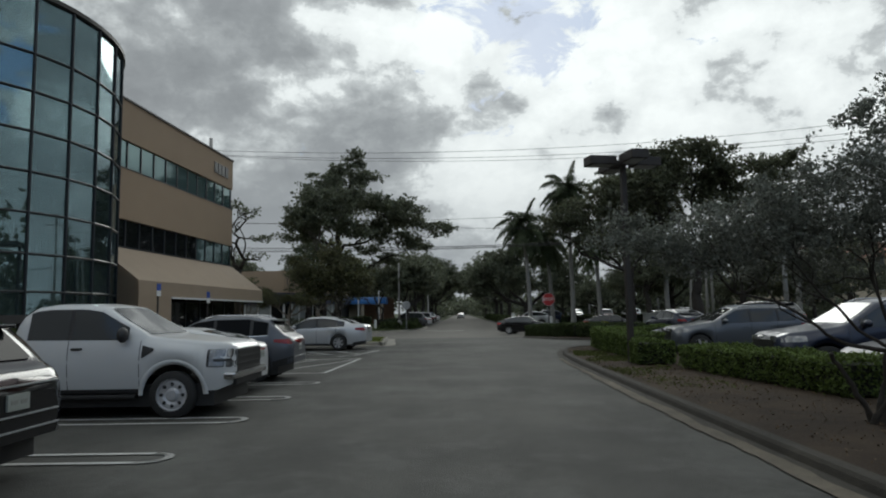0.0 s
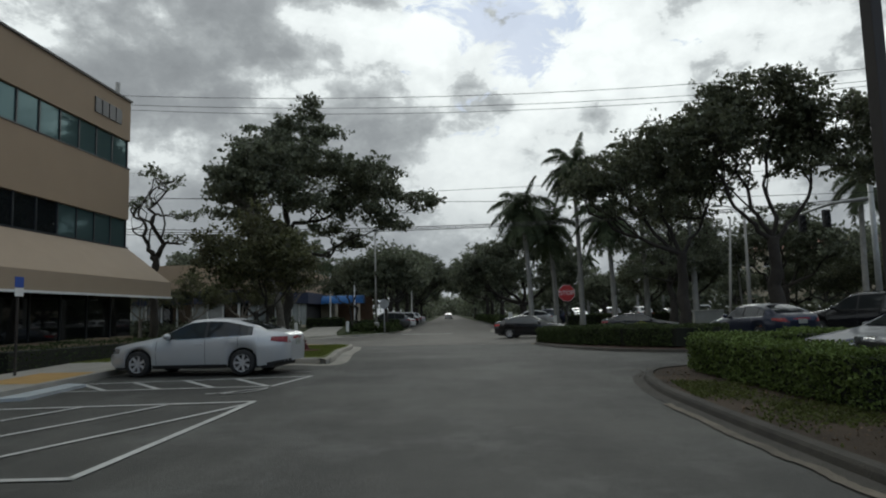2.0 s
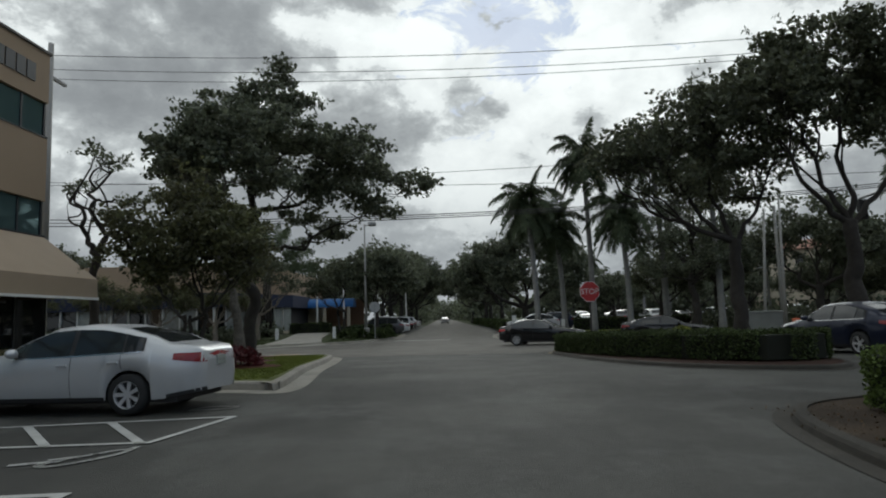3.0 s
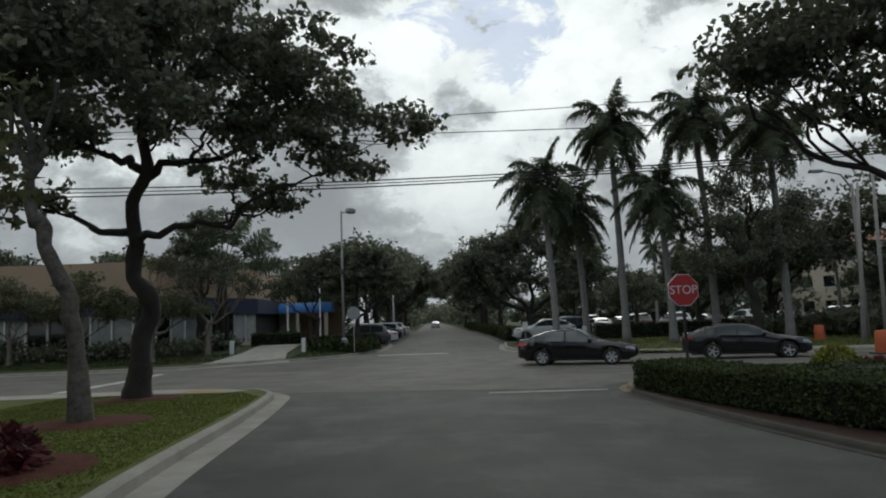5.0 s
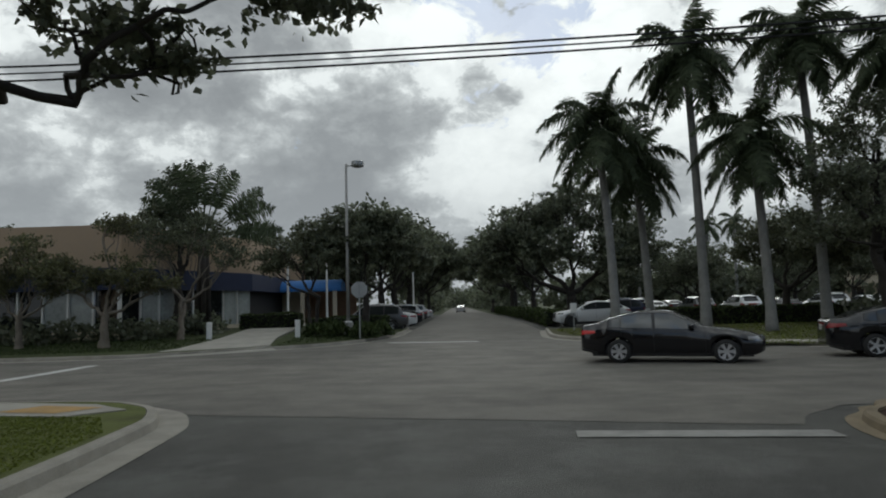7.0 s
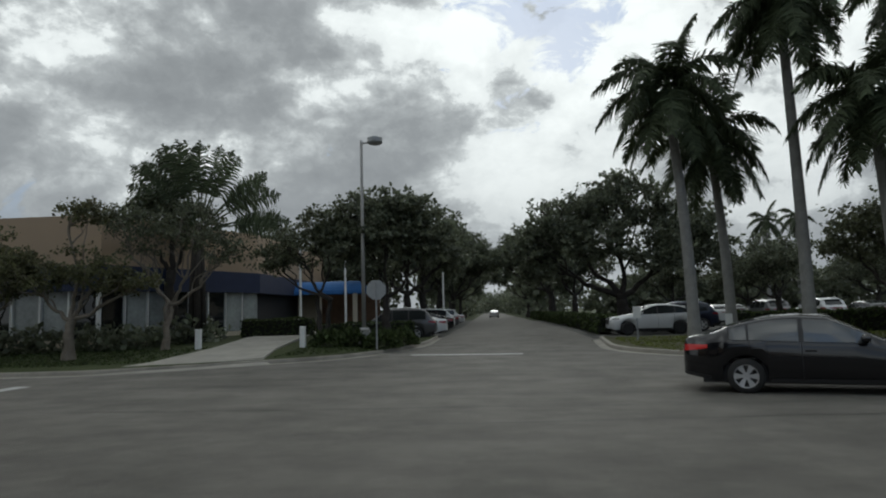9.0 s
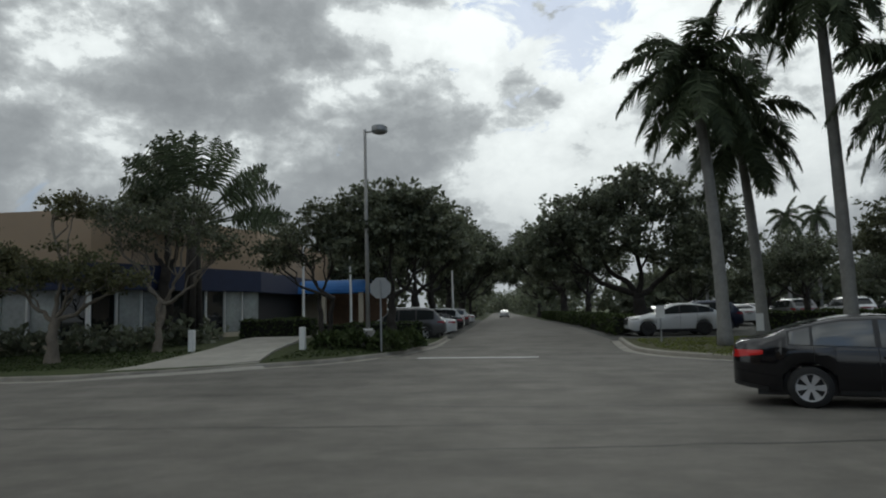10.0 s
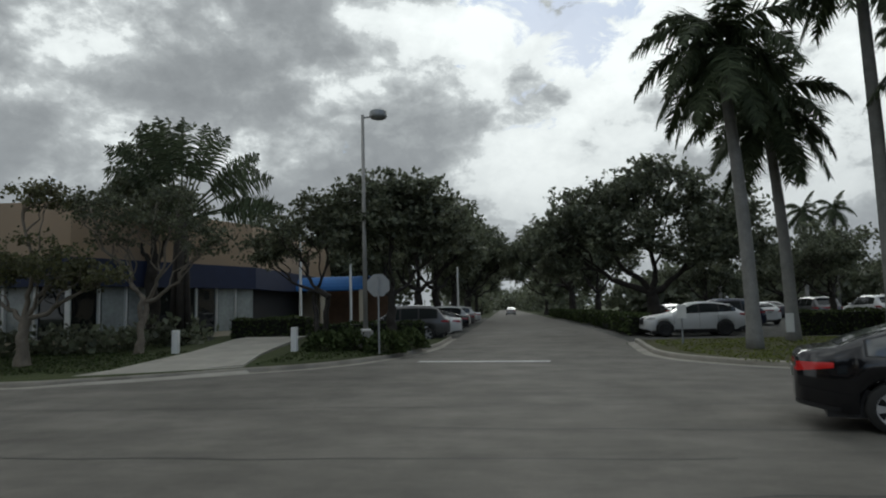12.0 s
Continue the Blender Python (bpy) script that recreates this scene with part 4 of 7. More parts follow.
    pl = part("number_plate", box_bm(xf - L - 0.02, xf - L + 0.03, -0.152, 0.152, pz - 0.076, pz + 0.076, bevel=0.004), PLATE, th)
    for y0 in (-0.11, 0.02):
        part("plate_bar", box_bm(xf - L - 0.024, xf - L - 0.019, y0, y0 + 0.09, pz - 0.02, pz + 0.02), UTIL, pl)
    if spec.get("rails"):
        for sg in (-1, 1):
            a, b = spec["rails"]
            yy = section((a + b) / 2)[7][0] + 0.03
            pts = [(xf - (a + (b - a) * i / 8), sg * yy, ip(top, a + (b - a) * i / 8) + (0.012 if 0 < i < 8 else -0.03)) for i in range(9)]
            part("roof_rail", tube_bm(pts, 0.018, 6), CHROME, th)
    if spec.get("spoiler"):
        u = spec["spoiler"]
        s = section(u)
        part("spoiler", box_bm(xf - u - 0.16, xf - u + 0.10, -s[7][0], s[7][0], s[-1][1] - 0.03, s[-1][1] + 0.015, bevel=0.015), spec.get("spoiler_mat") or body, th)
    sp = spec.get("spokes", 7)
    for c in wheels:
        for sg in (-1, 1):
            w0 = W / 2 - 0.225
            b2 = bmesh.new()
            t2 = 0.215
            lathe(b2, [(wr * 0.66, 0), (wr * 0.93, 0.004), (wr, 0.04), (wr, t2 - 0.04), (wr * 0.93, t2), (wr * 0.66, t2)], 28, "y")
            wh = part("wheel", b2, TYRE, th, "black rubber tyre on an alloy rim", smooth=True)
            wh.matrix_basis = Matrix.Translation((xf - c, w0 if sg > 0 else -w0 - t2, wr))
            yo = t2 if sg > 0 else 0.0
            b3 = bmesh.new()
            lathe(b3, [(wr * 0.69, yo), (wr * 0.63, yo - sg * 0.006), (wr * 0.61, yo - sg * 0.05)], 28, "y")
            lathe(b3, [(0.001, yo - sg * 0.02), (0.055, yo - sg * 0.022), (0.07, yo - sg * 0.05)], 14, "y")
            if spec.get("steel"):
                lathe(b3, [(wr * 0.62, yo - sg * 0.045), (wr * 0.52, yo - sg * 0.03), (wr * 0.42, yo - sg * 0.028), (wr * 0.30, yo - sg * 0.05), (wr * 0.22, yo - sg * 0.03), (wr * 0.20, yo + sg * 0.012), (0.001, yo + sg * 0.016)], 28, "y")
                for k in range(8):
                    a0 = math.tau * k / 8
                    b5 = bmesh.new()
                    lathe(b5, [(wr * 0.085, -0.004), (wr * 0.085, 0.004), (0.001, 0.0042 if sg > 0 else -0.0042)], 10, "y", at=(math.cos(a0) * wr * 0.46, yo - sg * 0.026, math.sin(a0) * wr * 0.46))
                    part("rim_hole", b5, BLACK, wh)
            for k in range(0 if spec.get("steel") else sp):
                a0 = math.tau * k / sp
                dv, nv = Vector((math.cos(a0), 0, math.sin(a0))), Vector((-math.sin(a0), 0, math.cos(a0)))
                hw0, hw1 = wr * 0.075, wr * spec.get("spoke_w", 0.10)
                v = [b3.verts.new(dv * r + nv * q + Vector((0, yo - sg * dd, 0))) for r, q, dd in ((0.05, hw0, 0.024), (0.05, -hw0, 0.024), (wr * 0.64, -hw1, 0.012), (wr * 0.64, hw1, 0.012))]
                w = [b3.verts.new(p.co - Vector((0, sg * 0.03, 0))) for p in v]
                b3.faces.new(v)
                for q in range(4):
                    b3.faces.new((v[q], v[(q + 1) % 4], w[(q + 1) % 4], w[q]))
            bmesh.ops.recalc_face_normals(b3, faces=b3.faces[:])
            part("rim", b3, rim or RIM, wh)
            b4 = bmesh.new()
            lathe(b4, [(0.001, yo - sg * 0.07), (wr * 0.66, yo - sg * 0.07)], 20, "y")
            part("brake_disc", b4, BLACK, wh)
    return th


def sedan(H=1.45, L=4.85, W=1.82, wb=2.78, fo=0.95, wr=0.325, spokes=7, **kw):
    s = dict(L=L, W=W, wb=wb, fo=fo, wr=wr, spokes=spokes,
             top=[(0, 0.62), (0.06, 0.70), (0.25, 0.78), (0.8, 0.88), (1.35, 0.97), (1.5, 1.0), (1.95, 1.24), (2.3, H - 0.035), (2.75, H), (3.2, H - 0.02), (3.55, H - 0.09), (4.0, 1.24), (4.3, 1.10), (L - 0.3, 1.08), (L - 0.12, 1.05), (L - 0.04, 0.98), (L, 0.84)],
             belt=[(0, 0.60), (0.3, 0.72), (1.4, 0.90), (2.4, 0.92), (3.8, 0.97), (4.3, 1.0), (L, 0.95)],
             windows=[(1.72, 2.72), (2.80, 3.62), (3.66, 3.95)], seams=[1.45, 2.76, 3.62], handles=[2.62, 3.5],
             head=(0.58, 0.72, 0.42), tail=(0.80, 0.94, 0.45), mirror=1.78, screen=(1.52, 2.26), rear=(3.5, 4.24), grille=(0.45, 0.62, 0.8), plate=0.82, shiny=True,
             plan=[(0, 0.50), (0.03, 0.62), (0.10, 0.76), (0.25, 0.88), (0.6, 0.965), (1.2, 1), (L - 1.2, 1), (L - 0.8, 0.985), (L - 0.45, 0.94), (L - 0.24, 0.87), (L - 0.10, 0.77), (L - 0.03, 0.66), (L, 0.52)], tuck=0.10, wrap=True)
    s.update(kw)
    return s


def suv(H=1.72, L=4.75, W=1.9, wb=2.8, fo=0.93, wr=0.365, spokes=5, **kw):
    s = dict(L=L, W=W, wb=wb, fo=fo, wr=wr, spokes=spokes, sill=0.30, tum=0.34,
             top=[(0, 0.80), (0.06, 0.92), (0.25, 1.0), (0.9, 1.08), (1.25, 1.13), (1.4, 1.18), (1.8, 1.42), (2.1, H - 0.06), (2.5, H), (3.4, H), (L - 0.95, H - 0.04), (L - 0.62, H - 0.10), (L - 0.24, 1.17), (L - 0.10, 1.10), (L - 0.03, 1.02), (L, 0.90)],
             plan=[(0, 0.56), (0.03, 0.68), (0.12, 0.82), (0.3, 0.92), (0.7, 0.98), (1.2, 1), (L - 1.3, 1), (L - 0.7, 0.97), (L - 0.3, 0.93), (L - 0.10, 0.86), (L - 0.03, 0.76), (L, 0.66)],
             belt=[(0, 0.78), (0.3, 0.9), (1.3, 1.06), (2.4, 1.09), (L - 0.3, 1.14), (L, 1.0)],
             windows=[(1.62, 2.5), (2.58, 3.42), (3.5, L - 0.62)], seams=[1.35, 2.54, 3.4], handles=[2.38, 3.28],
             head=(0.80, 0.94, 0.5), tail=(0.92, 1.05, 0.44), mirror=1.66, screen=(1.4, 2.06), rear=(L - 0.59, L - 0.27), grille=(0.58, 0.86, 0.95), plate=0.83, rails=(2.2, L - 0.8), spoiler=L - 0.60, wrap=True, tuck=0.16)
    s.update(kw)
    return s

# ---- ground ----
bm = bmesh.new()
xs = [-2500, -200, -60, 0, 60, 200, 2500]
ys = [-2500] + GY[:-1] + [200, 2500]
grid = [[bm.verts.new((x, y, hz(y) - 0.03)) for x in xs] for y in ys]
for a, b in zip(grid, grid[1:]):
    for i in range(len(xs) - 1):
        bm.faces.new((a[i], a[i + 1], b[i + 1], b[i]))
tagged(link("ground", bm, VERGE), "rough grass and soil round the paved lots", "ground", kind="structure")

ISLE_L = smooth_line([(-8.0, 27.4), (-4.6, 27.1), (-3.1, 26.7), (-2.6, 27.4), (-2.75, 29.5), (-3.1, 32.5), (-3.5, 37), (-3.95, 41), (-4.3, 42.7), (-5.3, 44.3), (-7.4, 45.2), (-14, 45.3), (-30, 45.3), (-60, 45.3)])
NEAR_R = smooth_line([(3.3, 40.2), (3.55, 41.3), (4.4, 42.4), (6.3, 42.8), (15, 40.4), (30, 36), (70, 25)])
FAR_L = smooth_line([(-60, 58.0), (-30, 57.9), (-15.5, 58.0), (-12, 58.7), (-8.6, 60.7), (-6.4, 62.2), (-5.0, 64.4), (-4.1, 67.0), (-3.5, 71), (-3.4, 77)])
FAR_R = smooth_line([(4.25, 71.5), (3.8, 67.4), (3.65, 64.6), (4.25, 62.3), (6.0, 60.0), (9.5, 57.0), (15, 53.6), (30, 48.0), (70, 35)])

sheet("parking_lot", [(-8.5, -50), (60, -50), (60, 38), (15, 40.3), (6.3, 42.9), (-4.5, 44.6), (-8.5, 44.6)], 0.0, ASPHALT, "dark asphalt of the parking lot drive", "pavement")
road_poly = [(-60, 45.0)] + [p for p in offset_line(ISLE_L, 0.4)[::-1] if p[1] > 43.5] + NEAR_R[6:] + FAR_R[::-1][:-4] + [(4.2, 72), (-3.4, 72)] + [p for p in FAR_L[::-1] if p[1] < 71.5]
sheet("road", road_poly, 0.006, ROADTOP, "worn grey asphalt of the crossing road", "road")
sheet("side_road", [(-3.6, 71), (4.4, 71), (4.9, 95), (5.2, 400), (-2.6, 400), (-3.2, 95)], 0.010, ROADTOP, "straight grey side road that runs off between trees", "road")
sheet("far_lot_east", [(4.45, 70.6), (70, 70), (70, 120), (5.0, 120)], 0.002, ASPHALT, "asphalt parking lot behind the palms", "pavement")
sheet("far_lot_west", [(-12, 76), (-3.35, 76), (-3.0, 140), (-12, 140)], 0.002, ASPHALT, "asphalt parking bays beside the side road", "pavement")


def island(name, line, inner, dz, material, label):
    """The planted area inside a kerb line, closed by further plan points."""
    return sheet(name, offset_line(line, 0.5) + inner, dz, material, label, "island")


kerb(offset_line(ISLE_L, 0.17), KERB, 0.40, label="pale concrete kerb round the lawn island")
island("lawn", offset_line(ISLE_L, 0.25), [(-60, 40), (-16, 40), (-12.2, 37), (-8.2, 36)], 0.15, GRASS, "mown lawn island with two trees")
sheet("sidewalk_road", [(-60, 43.0), (-60, 44.4), (-8.2, 44.4), (-6.5, 43.9), (-5.6, 43.1), (-6.2, 42.5), (-8, 42.9)], 0.165, CONCRETE, "pale concrete pavement along the road", "pavement", 0.1)

sheet("tactile_pad", [(-7.6, 43.1), (-6.5, 42.8), (-6.1, 43.4), (-7.3, 43.8)], 0.172, OCHRE, "ochre tactile pad at the kerb ramp", "pavement")

ISLE_R = smooth_line([(2.9, -40), (2.9, -10), (2.88, 0), (2.88, 8), (2.9, 14), (2.93, 17), (3.0, 19.5), (3.12, 21.2), (3.5, 22.9), (4.2, 23.9), (5.6, 24.4), (6.8, 24.3)])
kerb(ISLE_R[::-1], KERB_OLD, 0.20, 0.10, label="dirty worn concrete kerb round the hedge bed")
sheet("hedge_bed", offset_line(ISLE_R[::-1], 0.30) + [(6.7, -40), (6.7, 23.8)], 0.085, SOIL, "bare soil bed with leaf litter under the hedge", "island")

rg = random.Random(77)
for a0, b0, w in ((0, 14, 0.16), (13, 25, 0.20), (24, 37, 0.12)):
    seg = [(x - 0.02 + rg.uniform(-0.03, 0.03), y) for x, y in ISLE_R[a0:b0]]
    bm = bmesh.new()
    rows = [[bm.verts.new((x + s * w * rg.uniform(0.75, 1.2) / 2, y, hz(y) + 0.014)) for s in (-1, 1)] for x, y in smooth_line(seg, 6)]
    for p, q in zip(rows, rows[1:]):
        bm.faces.new((p[0], p[1], q[1], q[0]))
    tagged(link("dirt_strip", bm, DIRT), "pale sandy dirt washed along the kerb", "dirt", kind="structure")

ISLE_R2 = smooth_line([(7.4, 37.5), (7.6, 33.6), (8.5, 32.2), (8.6, 30), (8.0, 28.3), (7.0, 27.7), (5.4, 28.6), (4.2, 30.6), (3.8, 33.5), (3.7, 37), (3.72, 39.2), (3.95, 41.0), (4.65, 42.1), (6.3, 42.65), (15, 40.2), (30, 35.9), (70, 24.9)])
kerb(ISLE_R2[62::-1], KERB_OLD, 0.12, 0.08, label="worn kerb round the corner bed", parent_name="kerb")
kerb(ISLE_R2[:61:-1], KERB_TAN, 0.18, 0.12, label="tan weathered kerb at the corner of the bed", parent_name="kerb")
sheet("corner_bed", offset_line(ISLE_R2[::-1], 0.28) + [(7.6, 37.3), (24, 35), (70, 22)], 0.085, BEDMULCH, "mulched corner bed with hedge and sign", "island")
sheet("sidewalk_corner", [(5.0, 41.5), (6.2, 41.8), (15, 39.2), (40, 32), (40, 30.7), (15, 38), (6.4, 40.4)], 0.15, CONCRETE, "concrete pavement behind the corner hedge", "pavement", 0.1)

kerb(FAR_L, KERB, 0.35, label="grey kerb along the far side of the road")
VSLOPE = (61.5, 0.045, 0.38, -5.6)
sheet("far_verge_west", offset_line(FAR_L, 0.45) + [(-12, 77), (-60, 77)], 0.16, VERGE, "dark verge with lawn and shrubs", "verge", slope=VSLOPE)
kerb(FAR_R, KERB, 0.35, label="pale kerb round the palm verge")
sheet("far_verge_east", offset_line(FAR_R, 0.45) + [(70, 70), (4.9, 70.4)], 0.15, VERGE_E, "patchy grass verge under the royal palms", "verge")
sheet("driveway", [(-12.7, 59.75), (-8.75, 61.5), (-9.3, 64.5), (-9.6, 70), (-11.0, 79), (-13.0, 79), (-12.4, 70), (-12.2, 65)], 0.185, CONCRETE, "pale concrete driveway apron rising from the road", "pavement", 0.15, slope=(61.0, 0.05, 0.42))

bm = bmesh.new()
edge = [(-13.4, 58.42, 0.014), (-12.0, 58.7, 0.014), (-10.2, 59.75, 0.014), (-8.3, 60.92, 0.014)]
back = [(-12.7, 59.77, 0.186), (-11.4, 60.35, 0.186), (-10.0, 60.97, 0.186), (-8.75, 61.52, 0.186)]
rows = [[bm.verts.new((x, y, hz(y) + z)) for x, y, z in pair] for pair in zip(edge, back)]
for p, q in zip(rows, rows[1:]):
    bm.faces.new((p[0], q[0], q[1], p[1]))
tagged(link("driveway_ramp", bm, CONCRETE), "sloping concrete ramp from the road to the driveway", "pavement", kind="structure")
sheet("office_walk", [(-10.3, -20), (-7.95, -20), (-7.95, 36), (-10.3, 36)], 0.15, CONCRETE, "pale concrete walk along the office", "pavement", 0.15)
sheet("office_bed", [(-20, -20), (-10.3, -20), (-10.3, 40), (-20, 40)], 0.145, SOIL, "planting bed at the foot of the office", "island")
sheet("far_walk_strip", [(9.5, 56.8), (15.2, 53.9), (40, 46), (40, 47.2), (15.6, 55.2), (10.0, 58.0)], 0.165, CONCRETE, "pale pavement strip across the road", "pavement", 0.05)

# ---- road markings ----


def loop_line(y, x0=-7.9, x1=-3.0, gap=0.42):
    """A double stall line with a rounded end."""
    r = gap / 2
    pts = [(x0, y - r), (x1 - r, y - r)] + [(x1 - r + r * math.cos(a), y + r * math.sin(a)) for a in (-1.2, -0.8, -0.4, 0, 0.4, 0.8, 1.2)] + [(x1 - r, y + r), (x0, y + r)]
    stripe(pts, 0.085, LINE, label="white double stall line with a rounded end")


for y in (2.0, 4.35, 6.68, 9.02, 11.32, 13.70):
    loop_line(y)
stripe([(-7.9, 16.05), (-3.35, 16.0), (-3.2, 20.8), (-7.9, 20.6)], 0.10, LINE, label="white painted border of an access aisle")
for k in range(3):
    stripe([(-7.6 + 1.35 * k, 16.2 + 0.1 * k), (-5.9 + 1.35 * k, 20.6)], 0.09, LINE, label="white diagonal stripe of an access aisle")
stripe([(-7.9, 22.75), (-3.45, 22.85), (-3.05, 24.5), (-7.9, 24.0)], 0.09, LINE, label="white painted border of an access aisle")
for k in range(4):
    stripe([(-7.75 + 1.05 * k, 24.0 + 0.1 * k), (-6.7 + 1.05 * k, 22.85)], 0.11, LINE, label="white cross stripe of an access aisle")
stripe(smooth_line([(-3.48, 22.60), (-3.50, 22.32), (-3.68, 22.02), (-3.90, 21.82), (-4.06, 21.86), (-4.00, 22.02), (-3.86, 22.20), (-3.64, 22.44), (-3.50, 22.52)], 4), 0.075, LINE, label="worn painted accessible parking symbol")
stripe([(-4.34, 21.92), (-4.18, 21.97), (-3.98, 22.02)], 0.09, LINE, label="worn painted accessible parking symbol")
stripe([(-4.08, 22.10), (-3.90, 22.22)], 0.06, LINE, label="worn painted accessible parking symbol")
stripe(smooth_line([(-3.9, 25.2), (-3.4, 25.25), (-3.3, 25.45), (-3.7, 25.5), (-3.9, 25.3)], 4), 0.07, LINE_OLD, label="worn painted accessible parking symbol")
sheet("tactile_pad", [(-9.4, 23.0), (-8.1, 23.0), (-8.1, 25.2), (-9.4, 25.2)], 0.156, OCHRE, "ochre painted tactile pad on the walk", "pavement")
sheet("ramp_flare", [(-7.93, 21.5), (-7.45, 21.7), (-7.45, 23.6), (-7.93, 23.8)], 0.06, PALEBLUE, "pale blue painted ramp flare at the walk", "pavement", 0.06)
stripe([(0.95, 41.0), (3.4, 40.7)], 0.42, LINE_OLD, label="worn white stop line at the exit")
stripe([(-3.6, 63.8), (0.2, 63.2)], 0.45, LINE, label="white stop line of the side road")
for k, (x0, y0, x1, y1, w) in enumerate(((-2, 48.6, 5, 48.9, 0.03), (-12, 50.6, 1.5, 50.2, 0.03), (-2.5, 52.4, 9, 51.6, 0.04), (-14, 54.6, 6, 54.3, 0.03))):
    rg = random.Random(300 + k)
    stripe(smooth_line([(x0 + (x1 - x0) * i / 12 + rg.uniform(-0.1, 0.1), y0 + (y1 - y0) * i / 12 + rg.uniform(-0.07, 0.07)) for i in range(13)], 3), w, TAR, "tar_seam", "thin dark tar seam in the worn asphalt", 0.010)
stripe([(-13.05, 47.2), (-13.1, 55.3)], 0.45, LINE, label="white stop line across the lanes")

# ---- office building ----
office = thing("office_building", "three storey tan stucco office with window bands and an awning", "building", at=pose(-12.75, 35.9, 0, 0, 0, -2.76))


def strip(name, z0, z1, material, x=0.0):
    return part(name, box_bm(-16, x, -11.6, 0, z0, z1), material, office)


strip("wall_band", 5.58, 7.66, STUCCO)
strip("wall_band", 8.80, 10.42, STUCCO)
part("roof_cap", box_bm(-16.05, 0.06, -11.65, 0.06, 10.42, 10.50), CAP, office)
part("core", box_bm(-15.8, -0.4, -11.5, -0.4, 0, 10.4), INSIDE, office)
strip("ground_wall", 0.0, 0.95, STUCCO, 0.30)
strip("lintel", 2.9, 4.46, STUCCO, -0.02)
# lower band: seven panes in darker glass imitate a reflection of dark trees
for z0, z1, gm in ((4.46, 5.58, DARKGLASS), (7.66, 8.80, TEALGLASS)):
    n = 11
    for k in range(n):
        y0, y1 = -11.6 + 11.5 * k / n, -11.6 + 11.5 * (k + 1) / n
        part("window_pane", box_bm(-0.14, -0.10, y0 + 0.03, y1 - 0.03, z0 + 0.02, z1 - 0.02), gm if k < 7 else TEALGLASS, office, "tinted window pane, the dark ones standing for reflected trees")
        part("mullion", box_bm(-0.2, -0.06, y0 - 0.035, y0 + 0.035, z0, z1), MULLION, office)
    part("mullion", box_bm(-0.2, -0.06, -0.10, -0.03, z0, z1), MULLION, office)
    for k in range(10):
        x0 = -0.25 - 1.4 * k
        part("window_pane", box_bm(x0 - 1.34, x0, -0.14, -0.10, z0 + 0.02, z1 - 0.02), gm, office, "teal tinted window pane, the dark ones standing for reflected trees")
    part("window_sill", box_bm(-0.3, 0.02, -11.6, 0.0, z0 - 0.03, z0 + 0.02), MULLION, office)
for k in range(7):
    y0 = -10.3 + 10.2 * k / 7
    part("shop_window", box_bm(0.20, 0.24, y0 + 0.03, y0 + 10.2 / 7 - 0.03, 0.97, 2.88), DARKGLASS, office, "dark storefront glazing")
    part("mullion", box_bm(0.15, 0.27, y0 - 0.03, y0 + 0.03, 0.95, 2.9), MULLION, office)
# awning: a sloping hood with a fascia, closed at both ends
bm = bmesh.new()
prof = [(0.0, 4.42), (1.78, 3.02), (1.80, 2.45), (1.70, 2.45), (1.68, 2.98), (0.0, 4.30)]
rows = [[bm.verts.new((x, y, z)) for x, z in prof] for y in (-12.75, -10.3, -5, 0.0)]
for a, b in zip(rows, rows[1:]):
    for i in range(len(prof)):
        bm.faces.new((a[i], a[(i + 1) % 6], b[(i + 1) % 6], b[i]))
bm.faces.new(rows[0])
bm.faces.new(rows[-1][::-1])
bmesh.ops.recalc_face_normals(bm, faces=bm.faces[:])
part("awning", bm, FABRIC, office, "sloping tan awning over the entrance")
for y in (-12.80, -0.06):
    bm = bmesh.new()
    bm.faces.new([bm.verts.new((x, y, z)) for x, z in ((0, 4.40), (1.78, 3.0), (1.79, 2.46 if y > -5 else 0.0), (0, 2.46 if y > -5 else 0.0))])
    bmesh.ops.solidify(bm, geom=bm.faces[:], thickness=0.05)
    part("awning_end", bm, FABRIC, office)
part("awning_pier", box_bm(1.55, 1.79, -12.75, -10.32, 0.0, 2.50), FABRIC, office, "tan stucco pier under the awning")
part("awning_trim", box_bm(1.66, 1.83, -10.3, 0.02, 2.38, 2.45), WHITE, office, "white edge strip of the awning")
for k in range(4):
    part("house_number_bar", box_bm(0.0, 0.04, -2.47 + 0.46 * k, -2.08 + 0.46 * k, 9.30, 9.88), MULLION, office, "dark raised bar")
# glazed bow
bow = thing("glass_bow", "curved stair tower of blue reflecting glass in dark mullions", "building", at=pose(-17.9, 20.6, 0))
BR, ROWS_Z = 6.0, [1.75, 2.45, 3.55, 4.75, 5.95, 7.15, 8.35, 9.5, 11.3]
